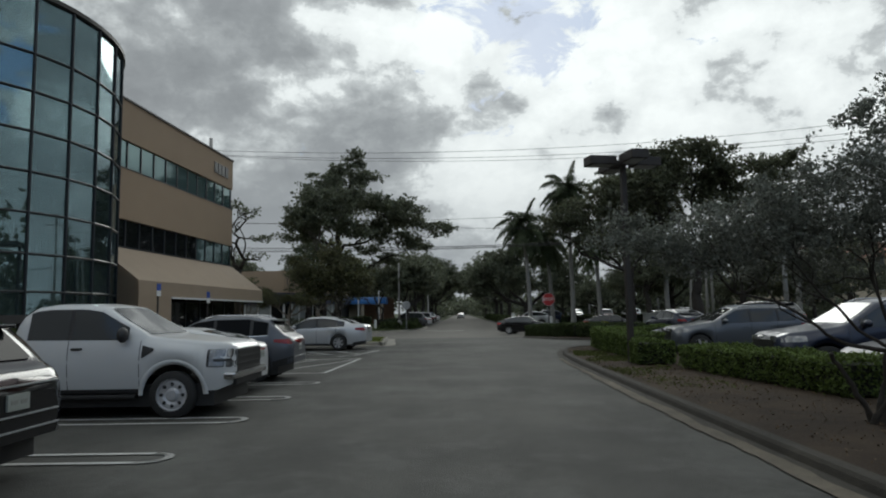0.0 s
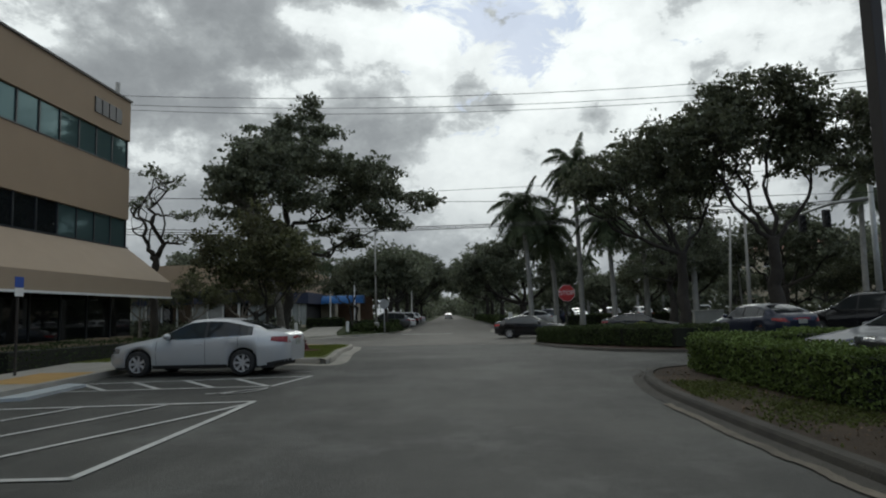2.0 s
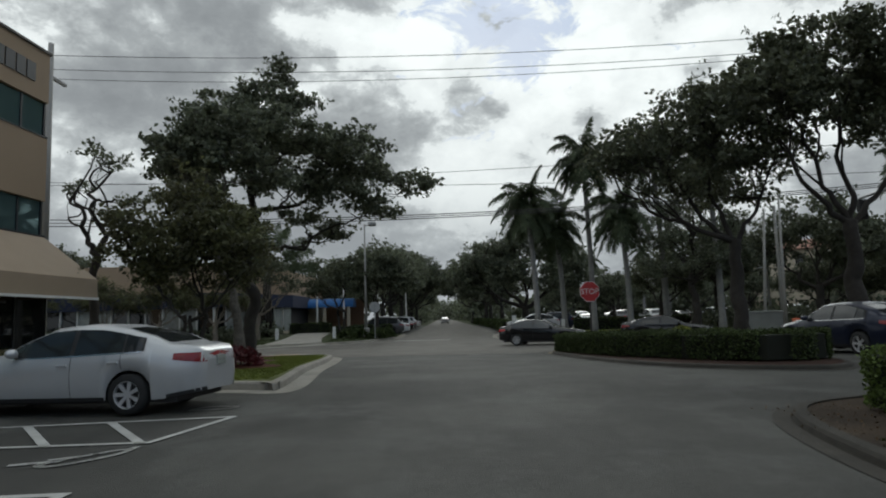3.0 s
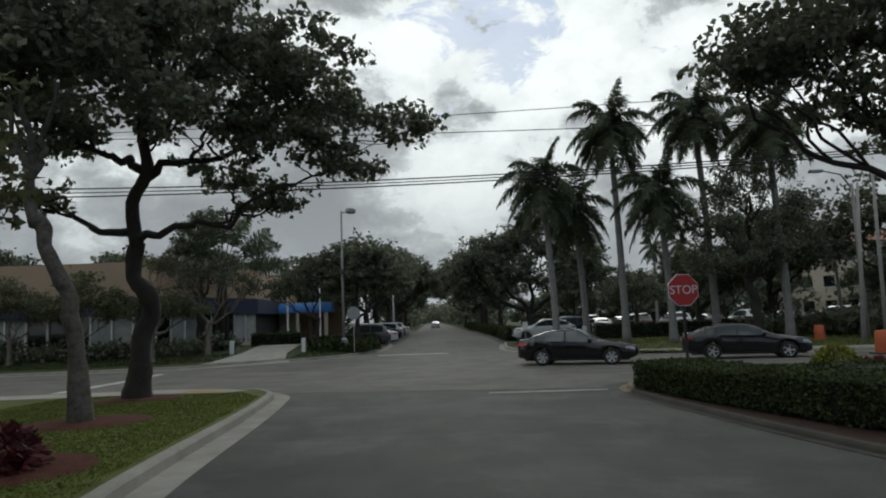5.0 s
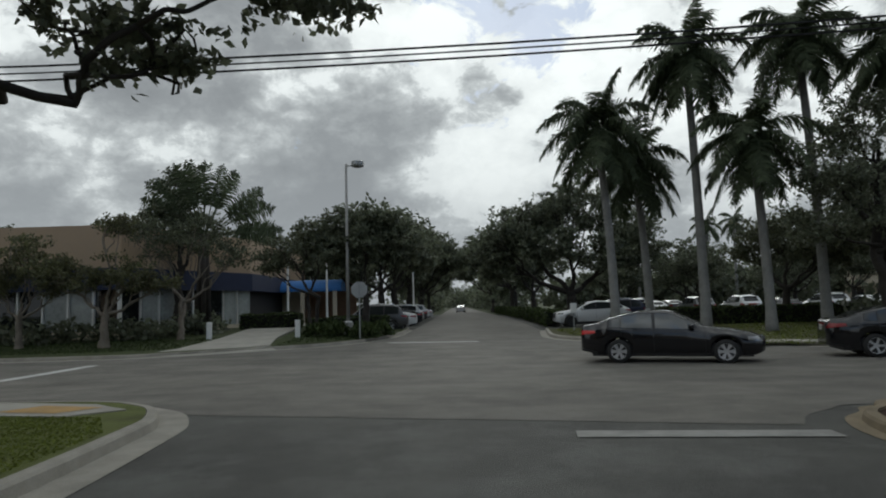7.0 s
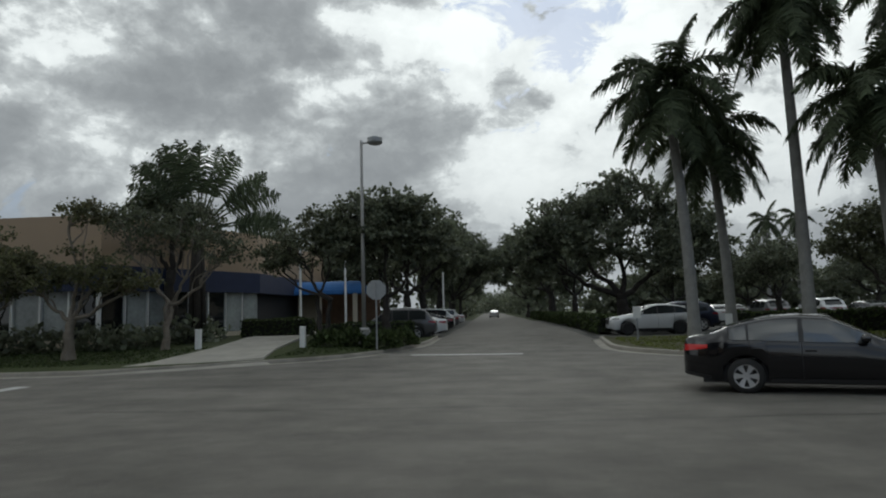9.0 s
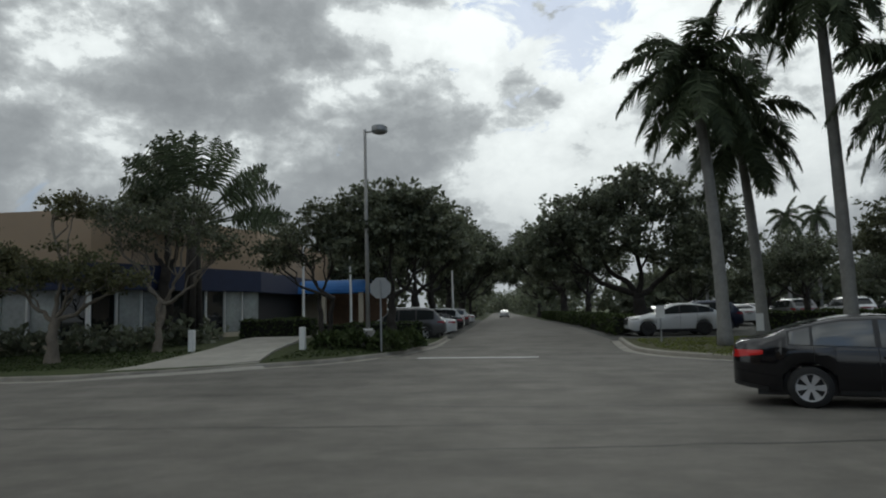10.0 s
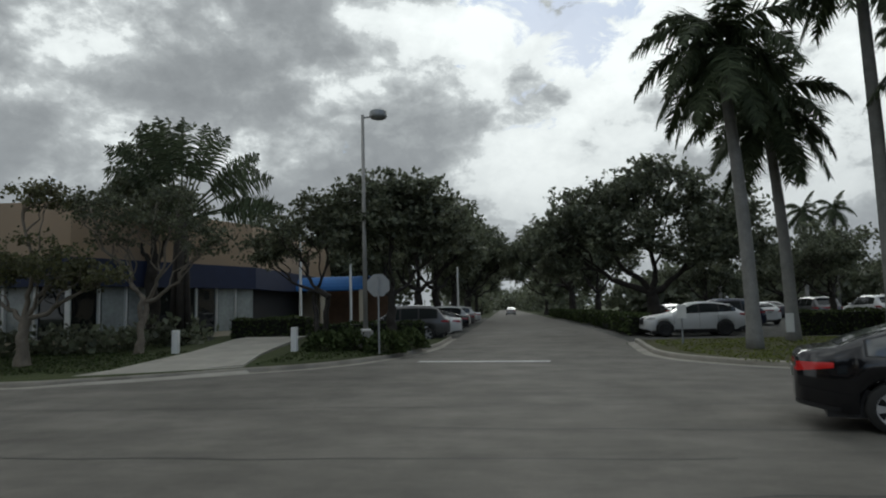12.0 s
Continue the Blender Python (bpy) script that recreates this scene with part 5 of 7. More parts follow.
for k in range(15):
    a0, a1 = radians(-108 + 12 * k), radians(-96 + 12 * k)
    p0, p1 = Vector((math.cos(a0), math.sin(a0), 0)) * BR, Vector((math.cos(a1), math.sin(a1), 0)) * BR
    t = (p1 - p0).normalized()
    for z0, z1 in zip(ROWS_Z, ROWS_Z[1:]):
        bm = bmesh.new()
        q = [p0 + t * 0.03, p1 - t * 0.03]
        bm.faces.new([bm.verts.new((q[i].x, q[i].y, z)) for i, z in ((0, z0 + 0.03), (1, z0 + 0.03), (1, z1 - 0.03), (0, z1 - 0.03))])
        bmesh.ops.solidify(bm, geom=bm.faces[:], thickness=0.03)
        part("window_pane", bm, MIRROR, bow)
    part("mullion", tube_bm([p0 * 1.004 + Vector((0, 0, 1.6)), p0 * 1.004 + Vector((0, 0, 11.35))], 0.045, 6), MULLION, bow)
for z in ROWS_Z:
    pts = [(math.cos(radians(-108 + 12 * k)) * BR * 1.003, math.sin(radians(-108 + 12 * k)) * BR * 1.003, z) for k in range(16)]
    part("transom", tube_bm(pts, 0.04, 6), MULLION, bow)
bm = bmesh.new()
lathe(bm, [(0.01, 11.42), (BR + 0.10, 11.42), (BR + 0.10, 11.28), (BR - 0.1, 11.28)], 60)
part("roof_cap", bm, CAP, bow)
bm = bmesh.new()
lathe(bm, [(BR - 0.15, 1.6), (BR - 0.15, 11.3)], 60)
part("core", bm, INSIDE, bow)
bm = bmesh.new()
lathe(bm, [(0.01, 1.78), (BR + 0.35, 1.78), (BR + 0.35, 1.55), (BR - 1.2, 1.55), (BR - 1.2, 0.0)], 60)
part("base", bm, CAP, bow, "dark recessed base with a projecting ledge")
# solid block whose dark colour stands in for a recess's shade
part("tower", box_bm(-14, -0.35, -13.6, -11.6, 0, 10.40), CAP, office, "block between the wings, coloured dark as recess shade")
for z0, z1 in ((8.3, 10.3), (6.2, 8.2), (4.4, 6.1)):
    part("window_pane", box_bm(-0.36, -0.32, -12.6, -11.66, z0, z1), TEALGLASS, office, "teal tinted window pane, the dark ones standing for reflected trees")
tagged(link("office_wing", box_bm(-40, -20, -30, 30, 0, 10.5), STUCCO), "plain tan rear wing of the office", "building")

# ---- lot lamp ----


def lot_lamp(m):
    th = thing("parking_lamp", "dark bronze four-headed parking lot lamp post", "lamp post", at=m)
    part("pole", box_bm(-0.068, 0.068, -0.068, 0.068, -0.1, 5.35, bevel=0.012), POLE_BROWN, th)
    for a in range(4):
        b2 = bmesh.new()
        bbox(b2, 0.09, 0.32, -0.04, 0.04, 5.12, 5.20)
        part("arm", b2, POLE_BROWN, th).matrix_basis = pose(0, 0, 0, 0, 0, 90 * a)
        b2 = bmesh.new()
        bbox(b2, 0.26, 0.98, -0.23, 0.23, 5.08, 5.31, bevel=0.02)
        hd = part("lamp_head", b2, POLE_BROWN, th)
        hd.matrix_basis = pose(0, 0, 0, 0, 0, 90 * a)
        part("lens", box_bm(0.33, 0.87, -0.18, 0.18, 5.07, 5.09), LENS, hd)
    return th


lot_lamp(pose(4.33, 16.6, hz(16.6) + 0.05, 0, 0, 12))


def street_lamp(x, y, z, h=8.9):
    th = thing("street_lamp", "grey concrete street lamp with a round shoebox head", "lamp post", at=pose(x, y, z))
    part("base", box_bm(-0.24, 0.24, -0.24, 0.24, -0.1, 0.55, bevel=0.03), POLE_CONC, th, "square concrete footing")
    part("flange", box_bm(-0.17, 0.17, -0.17, 0.17, 0.55, 0.62, bevel=0.02), WHITE, th)
    part("pole", tube_bm([(0, 0, 0.6), (0, 0, h)], [0.095, 0.06], 10), POLE_CONC, th, smooth=True)
    part("arm", tube_bm([(0, 0, h - 0.12), (0.3, 0, h - 0.1), (0.5, 0, h - 0.06)], 0.035, 8), POLE_CONC, th)
    b2 = bmesh.new()
    lathe(b2, [(0.01, h - 0.16), (0.3, h - 0.16), (0.34, h - 0.1), (0.34, h + 0.08), (0.26, h + 0.14), (0.01, h + 0.15)], 20, at=(0.62, 0, 0))
    hd = part("lamp_head", b2, POLE_GREY, th, "round grey lamp head")
    b2 = bmesh.new()
    lathe(b2, [(0.01, h - 0.20), (0.22, h - 0.19), (0.28, h - 0.162)], 20, at=(0.62, 0, 0))
    part("lens", b2, LENS, hd)
    return th


street_lamp(-6.2, 66.9, 0.25)


def letters(text, size, material, parent, m, depth=0.004):
    cu = bpy.data.curves.new("lettering", "FONT")
    cu.body, cu.size, cu.align_x, cu.align_y, cu.extrude = text, size, "CENTER", "CENTER", depth
    tmp = bpy.data.objects.new("lettering", cu)
    me = bpy.data.meshes.new_from_object(tmp)
    bpy.data.objects.remove(tmp)
    me.materials.append(material)
    ob = new("lettering", me)
    ob.parent = parent
    ob.matrix_basis = m
    return ob


def stop_sign(x, y, z, turn, h, post):
    """An octagonal stop sign whose face looks towards local -y."""
    th = thing("stop_sign", "red octagonal stop sign on a dark steel post" if post is POLE_BROWN else "stop sign seen from its bare metal back", "road sign", at=pose(x, y, z, 0, 0, turn))
    part("post", box_bm(-0.030, 0.030, 0.01, 0.07, -0.1, h + 0.3, bevel=0.006), post, th)
    for nm, r, y0, y1, mt in (("plate", 0.42, -0.004, 0.006, SIGNBACK), ("border", 0.42, -0.010, -0.005, WHITE), ("face", 0.40, -0.016, -0.011, SIGNRED)):
        b2 = bmesh.new()
        ring = [[b2.verts.new((math.cos(radians(22.5 + 45 * k)) * r, yy, h + math.sin(radians(22.5 + 45 * k)) * r)) for k in range(8)] for yy in (y0, y1)]
        b2.faces.new(ring[0])
        b2.faces.new(ring[1][::-1])
        for k in range(8):
            b2.faces.new((ring[0][k], ring[0][(k + 1) % 8], ring[1][(k + 1) % 8], ring[1][k]))
        bmesh.ops.recalc_face_normals(b2, faces=b2.faces[:])
        part(nm, b2, mt, th)
    letters("STOP", 0.30, WHITE, th, pose(0, -0.018, h, 90, 0, 0))
    return th


stop_sign(5.62, 40.75, 0.12, 6, 2.20, POLE_BROWN)
stop_sign(-5.3, 64.9, 0.15, 185, 2.27, POLE_GREY)

# ---- trees ----
Z = lambda y, d=0.14: hz(y) + d
tree("broad dark shade tree on the lawn island, twisted forked trunk", pose(-8.0, 41.6, Z(41.6, 0.2)), 4.1, 0.25,
     [(3.2, 0, 8.3, 1.8, 1.7, 0.6, 30), (-2.1, 0, 7.6, 1.2, 1.4, 0.5, 18), (0.6, 0.3, 8.6, 2.0, 1.9, 0.7, 36), (-2.6, -0.3, 5.1, 0.9, 0.9, 0.35, 8), (3.4, 0.2, 5.0, 0.9, 0.8, 0.3, 9), (1.4, 0, 11.6, 0.6, 0.7, 0.6, 12), (0.4, 0, 10.8, 1.0, 1.0, 0.4, 16), (2.0, 0, 10.4, 0.9, 1.0, 0.5, 14), (0.6, 0.2, 9.8, 1.7, 1.5, 0.6, 30), (-1.0, 0.2, 9.0, 1.2, 1.4, 0.45, 18), (5.0, 0, 7.6, 1.5, 1.5, 0.55, 24), (6.7, 0.2, 6.9, 1.0, 1.0, 0.35, 14), (1.9, -0.6, 6.9, 1.9, 1.5, 0.6, 28), (4.0, -0.5, 6.3, 1.4, 1.2, 0.45, 18), (-1.9, -0.5, 6.5, 1.5, 1.4, 0.45, 18), (5.3, 0.4, 5.9, 1.0, 0.9, 0.4, 13), (2.1, 0.3, 5.6, 1.0, 1.0, 0.35, 10), (2.6, -2.6, 8.6, 1.6, 1.4, 0.6, 26), (4.6, -2.4, 7.9, 1.4, 1.3, 0.5, 20), (0.0, -2.8, 8.2, 1.6, 1.4, 0.6, 24), (0.8, 2.6, 8.8, 1.7, 1.4, 0.6, 22), (3.6, 2.4, 7.6, 1.5, 1.3, 0.5, 18), (-1.7, -2.2, 7.0, 1.2, 1.2, 0.4, 14), (-0.5, -1.0, 9.9, 1.0, 1.2, 0.45, 14), (-0.6, -3.0, 8.8, 1.0, 1.2, 0.4, 12)],
     LEAF, BARK, 11, 0.11, 76, clump=0.34, limb_r=0.5, kink=0.2, flat=0.42, tkink=0.03, burl=0.08, bend=[(0, 0, 0), (0.08, 0.02, 0.7), (0.12, 0, 1.4), (0.28, 0.03, 2.2), (0.24, 0, 2.6), (-0.06, 0, 3.0), (-0.14, 0.03, 3.4), (-0.02, 0, 3.9)], leader=(1.2, 0.1, 10.4), mains=5)
tree("slender leaning shade tree with mottled bark on the lawn", pose(-6.7, 36.6, Z(36.6)), 3.3, 0.155,
     [(-2.0, 0.2, 6.7, 1.2, 1.4, 0.6, 20), (-0.6, 0.0, 7.3, 1.5, 1.5, 0.9, 24), (-2.2, 0.2, 7.4, 0.8, 1.2, 0.5, 10), (-0.9, 0.5, 8.0, 1.1, 1.3, 0.6, 14), (0.8, 0.4, 6.4, 1.0, 1.1, 0.5, 10)],
     LEAF, BARK_MOTTLED, 12, 0.115, 90, clump=0.34, kink=0.18, flat=0.45, tkink=0.03, burl=0.06, bend=[(0, 0, 0), (-0.1, 0, 1.4), (-0.27, 0, 2.2), (-0.62, 0, 3.0), (-0.95, 0.1, 3.7)], leader=(-1.2, 0.3, 6.6), mains=2)
tree("small bushy tree with olive and brown leaves on the lawn", pose(-5.8, 30.2, Z(30.2)), 1.3, 0.09,
     [(0.1, 0, 3.2, 1.3, 1.2, 0.7, 40), (-1.0, 0.2, 2.7, 1.0, 0.9, 0.6, 24), (1.1, 0, 2.6, 0.9, 0.8, 0.6, 22), (-0.3, 0.1, 4.0, 1.0, 0.9, 0.4, 22), (0.9, 0.2, 3.6, 0.7, 0.7, 0.4, 12), (-1.5, 0, 3.4, 0.6, 0.7, 0.4, 10), (0.2, 0.2, 2.1, 1.0, 0.8, 0.3, 8)], LEAF_RUST, BARK, 13, 0.075, 90, stems=3, clump=0.30)
tree("nearly bare pruned tree behind the office corner", pose(-14.6, 42.5, Z(42.5)), 4.6, 0.2,
     [(-0.9, 0, 7.4, 0.5, 0.5, 0.4, 6), (0.5, 0.2, 8.3, 0.6, 0.6, 0.4, 6), (-0.2, 0, 8.8, 0.5, 0.5, 0.4, 5), (1.6, 0, 6.6, 0.8, 0.5, 0.25, 6), (1.2, 0.2, 5.6, 0.5, 0.4, 0.3, 3)], LEAF, BARK, 14, 0.10, 40, clump=0.24, limb_r=0.8, kink=0.22, sub=3, mains=2, burl=0.08)
tree("grey-leaved many-stemmed small tree in the hedge bed", pose(4.7, 7.6, Z(7.6, 0.06)) @ Matrix.Scale(0.9, 4), 0.9, 0.08,
     [(0, 0, 2.9, 1.1, 1.2, 0.65, 80), (-1.1, 0.1, 2.6, 0.9, 1.0, 0.6, 60), (0.9, -0.4, 2.7, 1.1, 1.1, 0.7, 60), (-2.1, 0.0, 2.35, 0.6, 0.7, 0.4, 30), (0.3, 0.1, 4.0, 0.35, 0.4, 0.4, 12), (1.6, 0.4, 3.3, 0.9, 1.0, 0.7, 50), (-0.2, 1.0, 2.1, 1.1, 0.8, 0.5, 40), (-2.9, 0.1, 2.5, 0.5, 0.6, 0.35, 18)],
     LEAF_GREY, BARK, 15, 0.036, 110, stems=5, clump=0.16, limb_r=0.4, flat=0.9)
tree("wide shade tree with a forked dark trunk by the lot", pose(13.4, 36.6, Z(36.6)), 4.0, 0.28,
     [(-2.6, -0.3, 8.0, 2.1, 2.0, 1.1, 60), (0.0, 0, 9.7, 2.3, 2.0, 1.2, 70), (2.8, 0, 8.8, 2.1, 2.0, 1.1, 56), (-1.8, 0.3, 9.2, 1.6, 1.5, 1.0, 36), (1.2, 0.3, 8.4, 1.7, 1.5, 0.8, 34), (-3.8, 0.2, 6.7, 1.5, 1.5, 0.8, 24), (1.5, -0.6, 7.2, 1.6, 1.6, 0.8, 22), (4.6, 0.3, 7.4, 1.6, 1.5, 1.0, 24), (5.4, 0, 9.4, 1.6, 1.5, 0.9, 24), (-1.2, 0.5, 10.3, 1.3, 1.3, 0.6, 16)], LEAF_OLIVE, BARK, 16, 0.12, 80, clump=0.36, limb_r=0.42, flat=0.6)
tree("wide shade tree that reaches over the corner bed", pose(9.9, 37.4, Z(37.4)), 3.6, 0.24,
     [(-1.0, 0, 8.0, 1.9, 1.8, 1.0, 40), (1.4, 0.2, 6.8, 1.8, 1.7, 1.0, 34), (-2.6, 0, 7.2, 1.5, 1.5, 0.8, 30), (-4.0, 0, 6.5, 0.8, 1.1, 0.6, 20), (-3.1, 0, 6.6, 0.9, 1.2, 0.6, 20), (0.6, 0.4, 8.9, 1.4, 1.3, 0.7, 22), (-1.8, -0.4, 5.6, 1.5, 1.3, 0.6, 20), (0.2, 0.8, 5.6, 1.6, 1.4, 0.7, 22)], LEAF_OLIVE, BARK, 17, 0.11, 58, clump=0.36, limb_r=0.45, flat=0.6)

royal_palm("tall royal palm with a bare grey trunk on the verge", pose(7.1, 64.7, Z(64.7)), 9.2, 21, (-0.45, 0))
royal_palm("shorter royal palm on the verge", pose(9.8, 68.2, Z(68.2)), 8.0, 22, (-0.4, 0))
royal_palm("tallest royal palm of the row", pose(11.3, 64.4, Z(64.4)), 12.6, 23, (-0.2, 0))
royal_palm("royal palm on the verge", pose(13.6, 62.8, Z(62.8)), 8.0, 24, (-0.3, 0))
royal_palm("tall royal palm with a spear of new leaf", pose(16.5, 63.5, Z(63.5)), 13.0, 25, (-0.4, 0))
royal_palm("royal palm half hidden by oaks", pose(19.5, 61.0, Z(61.0)), 11.5, 26, (-0.3, 0))
for i, (x, y, h) in enumerate(((30, 112, 9.5), (36, 118, 10.5), (24, 120, 9), (33, 40, 7.5), (38, 45, 7), (27, 52, 8.5))):
    royal_palm("distant palm above the tree line", pose(x, y, 0), h, 80 + i, (0.2, 0), 0.8, 0.2, 14)

# across the road, west
tree("small gnarled tree before the low building", pose(-16.6, 62.6, Z(62.6, 0.2)), 1.6, 0.20,
     [(-1.4, 0, 3.2, 1.5, 1.4, 0.7, 30), (0.8, 0, 3.4, 1.4, 1.3, 0.8, 30), (0.4, 0, 5.6, 0.9, 0.9, 0.4, 14), (2.2, 0, 2.9, 1.0, 1.0, 0.5, 16), (-2.6, 0, 4.0, 1.0, 1.0, 0.6, 16)], LEAF_RUST, BARK_PALE, 31, 0.09, 75, clump=0.33)
tree("twisted pale-barked tree by the driveway", pose(-14.3, 65.6, Z(65.6, 0.34)), 2.0, 0.18,
     [(-1.2, 0, 5.0, 1.3, 1.2, 1.0, 26), (1.0, 0, 5.2, 1.4, 1.2, 1.0, 28), (2.4, 0, 4.2, 1.2, 1.0, 0.7, 20), (-2.2, 0, 5.9, 0.9, 0.9, 0.5, 14)], LEAF_OLIVE, BARK_PALE, 32, 0.09, 60, clump=0.34, stems=2)
fan_palm("tall traveller's palm with a fan of split leaves", pose(-14.6, 69.0, Z(69.0, 0.5)), 5.5, 3, 17, 4.5)
tree("dense dark tree behind the twisted tree", pose(-16.4, 70.0, Z(70.0, 0.5)), 3.4, 0.3,
     [(0, 0, 7.6, 1.6, 1.5, 1.1, 34), (-1.2, 0, 6.2, 1.5, 1.4, 1.0, 30), (1.0, 0, 6.0, 1.6, 1.4, 1.1, 34), (0.4, 0, 8.9, 0.9, 0.9, 0.6, 14)], LEAF, BARK, 35, 0.12, 80, clump=0.4)
for i, (x, y) in enumerate(((-21.0, 63.2), (-25.5, 64.0), (-30.5, 63.4), (-37, 64))):
    tree("small brown-leaved street tree before the low building", pose(x, y, Z(y, 0.25), 0, 0, 70 * i), 1.5, 0.15,
         [(-1.2, 0, 3.4, 1.4, 1.3, 0.8, 28), (0.9, 0, 3.6, 1.4, 1.3, 0.9, 28), (0, 0.2, 4.6, 1.2, 1.1, 0.6, 20), (2.0, 0, 3.0, 1.0, 1.0, 0.6, 14)], LEAF_RUST, BARK_PALE, 36 + i, 0.09, 70, clump=0.36)
tree("leafy tree beside the street lamp", pose(-8.3, 68.5, Z(68.5, 0.45)), 1.9, 0.18,
     [(-1.4, 0, 4.4, 1.4, 1.3, 1.1, 30), (0.4, 0, 5.2, 1.5, 1.3, 1.1, 34), (-2.6, 0.3, 4.0, 1.1, 1.0, 0.8, 20)], LEAF_OLIVE, BARK, 33, 0.10, 75, clump=0.38, stems=2)
tree("dense round-topped tree by the side road", pose(-5.5, 68.6, Z(68.6, 0.14)), 2.2, 0.2,
     [(0.2, 0, 5.2, 1.8, 1.6, 1.2, 60), (-1.9, 0, 5.0, 1.5, 1.4, 1.1, 44), (1.9, 0.3, 4.9, 1.3, 1.3, 1.1, 40), (-0.5, 0, 6.4, 1.4, 1.2, 0.6, 26), (1.3, 0, 6.3, 1.1, 1.2, 0.5, 18), (-0.8, 0, 3.7, 1.4, 1.2, 0.6, 18)], LEAF, BARK, 34, 0.13, 75, clump=0.42)
street_trees = ((-6.4, 84, 1.3), (-6.6, 97, 1.45), (-6.2, 112, 1.5), (-5.6, 128, 1.6), (-6.8, 145, 1.4), (-6.0, 185, 1.6), (-14, 96, 1.3), (-23, 101, 1.4), (-34, 97, 1.5), (-46, 92, 1.5))
for i, (x, y, s) in enumerate(street_trees):
    tree("dark street tree beyond the low building" if x < -10 else "dark street tree along the side road", pose(x, y, 0, 0, 0, 40 * i), 2.2 * s, 0.25 * s,
         [(0, 0, 5.6 * s, 2.4 * s, 2.4 * s, 1.5 * s, 44), (1.9 * s, 0.6, 4.5 * s, 1.9 * s, 1.9 * s, 1.4 * s, 30), (-1.8 * s, -0.5, 4.4 * s, 1.9 * s, 1.9 * s, 1.4 * s, 30)], LEAF, BARK, 40 + i, 0.17 * s, 75, clump=0.55 * s, flat=0.7)
# across the road, east
tree("great spreading oak whose low limb arches over the side road", pose(9.2, 88, 0), 2.4, 0.5,
     [(0.5, 0, 9.6, 3.2, 3.0, 1.8, 60), (-4.0, 0, 8.4, 3.0, 2.8, 1.7, 52), (4.6, 0, 7.8, 3.0, 2.8, 1.7, 52), (-6.4, 0, 6.2, 2.2, 2.2, 1.2, 34), (-2.0, -1.2, 6.4, 2.6, 2.2, 1.4, 40), (2.6, -1.2, 5.6, 2.6, 2.2, 1.4, 40), (6.4, 0, 5.2, 2.2, 2.2, 1.3, 32), (-6.0, 0.4, 4.4, 1.5, 1.6, 0.8, 16)], LEAF, BARK, 59, 0.19, 95, clump=0.6, flat=0.7)
oaks = ((15.5, 97, 0.8, LEAF), (8.4, 108, 1.3, LEAF), (8.8, 135, 1.5, LEAF), (9.5, 175, 1.7, LEAF), (23, 100, 0.85, LEAF_OLIVE), (31, 94, 0.9, LEAF), (40, 100, 1.0, LEAF), (22, 67.5, 1.2, LEAF), (19.0, 72.0, 0.95, LEAF_OLIVE), (26.5, 61, 1.3, LEAF), (36, 72, 0.8, LEAF_OLIVE), (50, 84, 1.5, LEAF), (17, 80, 0.8, LEAF), (33, 61, 0.78, LEAF_OLIVE), (38, 63, 0.82, LEAF), (29.5, 65, 0.75, LEAF))
for i, (x, y, s, b) in enumerate(oaks):
    tree("spreading dark oak at the edge of the lot", pose(x, y, 0, 0, 0, 33 * i), 2.2 * s, 0.26 * s,
         [(0, 0, 5.8 * s, 2.5 * s, 2.5 * s, 1.3 * s, 44), (2.5 * s, 0.8, 4.6 * s, 2.0 * s, 2.0 * s, 1.2 * s, 30), (-2.4 * s, -0.6, 4.7 * s, 2.0 * s, 2.0 * s, 1.2 * s, 30), (0.3, 2.2, 4.4 * s, 2.0 * s, 2.0 * s, 1.2 * s, 24)], b, BARK, 60 + i, 0.15 * s, 80, clump=0.5 * s, flat=0.7)
tree("tall loose-crowned oak among the palms", pose(17.8, 61.3, Z(61.3)), 2.6, 0.32,
     [(0, 0, 9.0, 2.1, 2.1, 1.5, 50), (-1.9, 0, 6.9, 1.7, 1.8, 1.3, 40), (2.3, 0, 7.3, 2.0, 2.0, 1.4, 44), (0.4, -0.5, 5.0, 2.2, 2.0, 1.0, 40), (-2.6, 0, 4.6, 1.2, 1.2, 0.8, 18), (3.4, 0, 5.2, 1.4, 1.4, 1.0, 24)], LEAF, BARK, 91, 0.10, 95, clump=0.42, flat=0.7, leader=(0.2, 0, 8.2))
for i, (x, y, lean_x) in enumerate(((-5.2, 122, 2.2), (6.8, 118, -2.6), (-5.4, 150, 2.4), (6.6, 158, -2.4))):
    tree("dark street tree whose crown arches over the side road", pose(x, y, 0), 3.4, 0.34,
         [(lean_x, 0, 9.2, 3.2, 3.0, 2.2, 60), (lean_x * 2.0, 0.5, 7.6, 2.4, 2.4, 1.5, 40), (-lean_x * 0.6, 0, 7.2, 2.8, 2.6, 2.0, 44), (0, -0.6, 11.0, 2.2, 2.2, 1.2, 26), (-lean_x * 0.9, 0.4, 4.6, 2.0, 2.2, 1.6, 30)], LEAF, BARK, 140 + i, 0.17, 110, clump=0.6, flat=0.7)
woods("woods_west", "dark belt of trees behind the low building", [(-90, 96), (-40, 106), (-14, 112)], 5, 8.5, 16000, LEAF, 101, 0.55)
woods("woods_east", "dark belt of trees behind the far lot", [(13, 124), (40, 122), (80, 104), (120, 70)], 5, 6.5, 26000, LEAF, 102, 0.6)
woods("woods_side_road", "trees closing in on the side road far away", [(-9, 160), (-8, 230), (-9, 330), (2, 420), (11, 330), (11, 230), (11, 150)], 3, 12, 22000, LEAF, 103, 0.7)
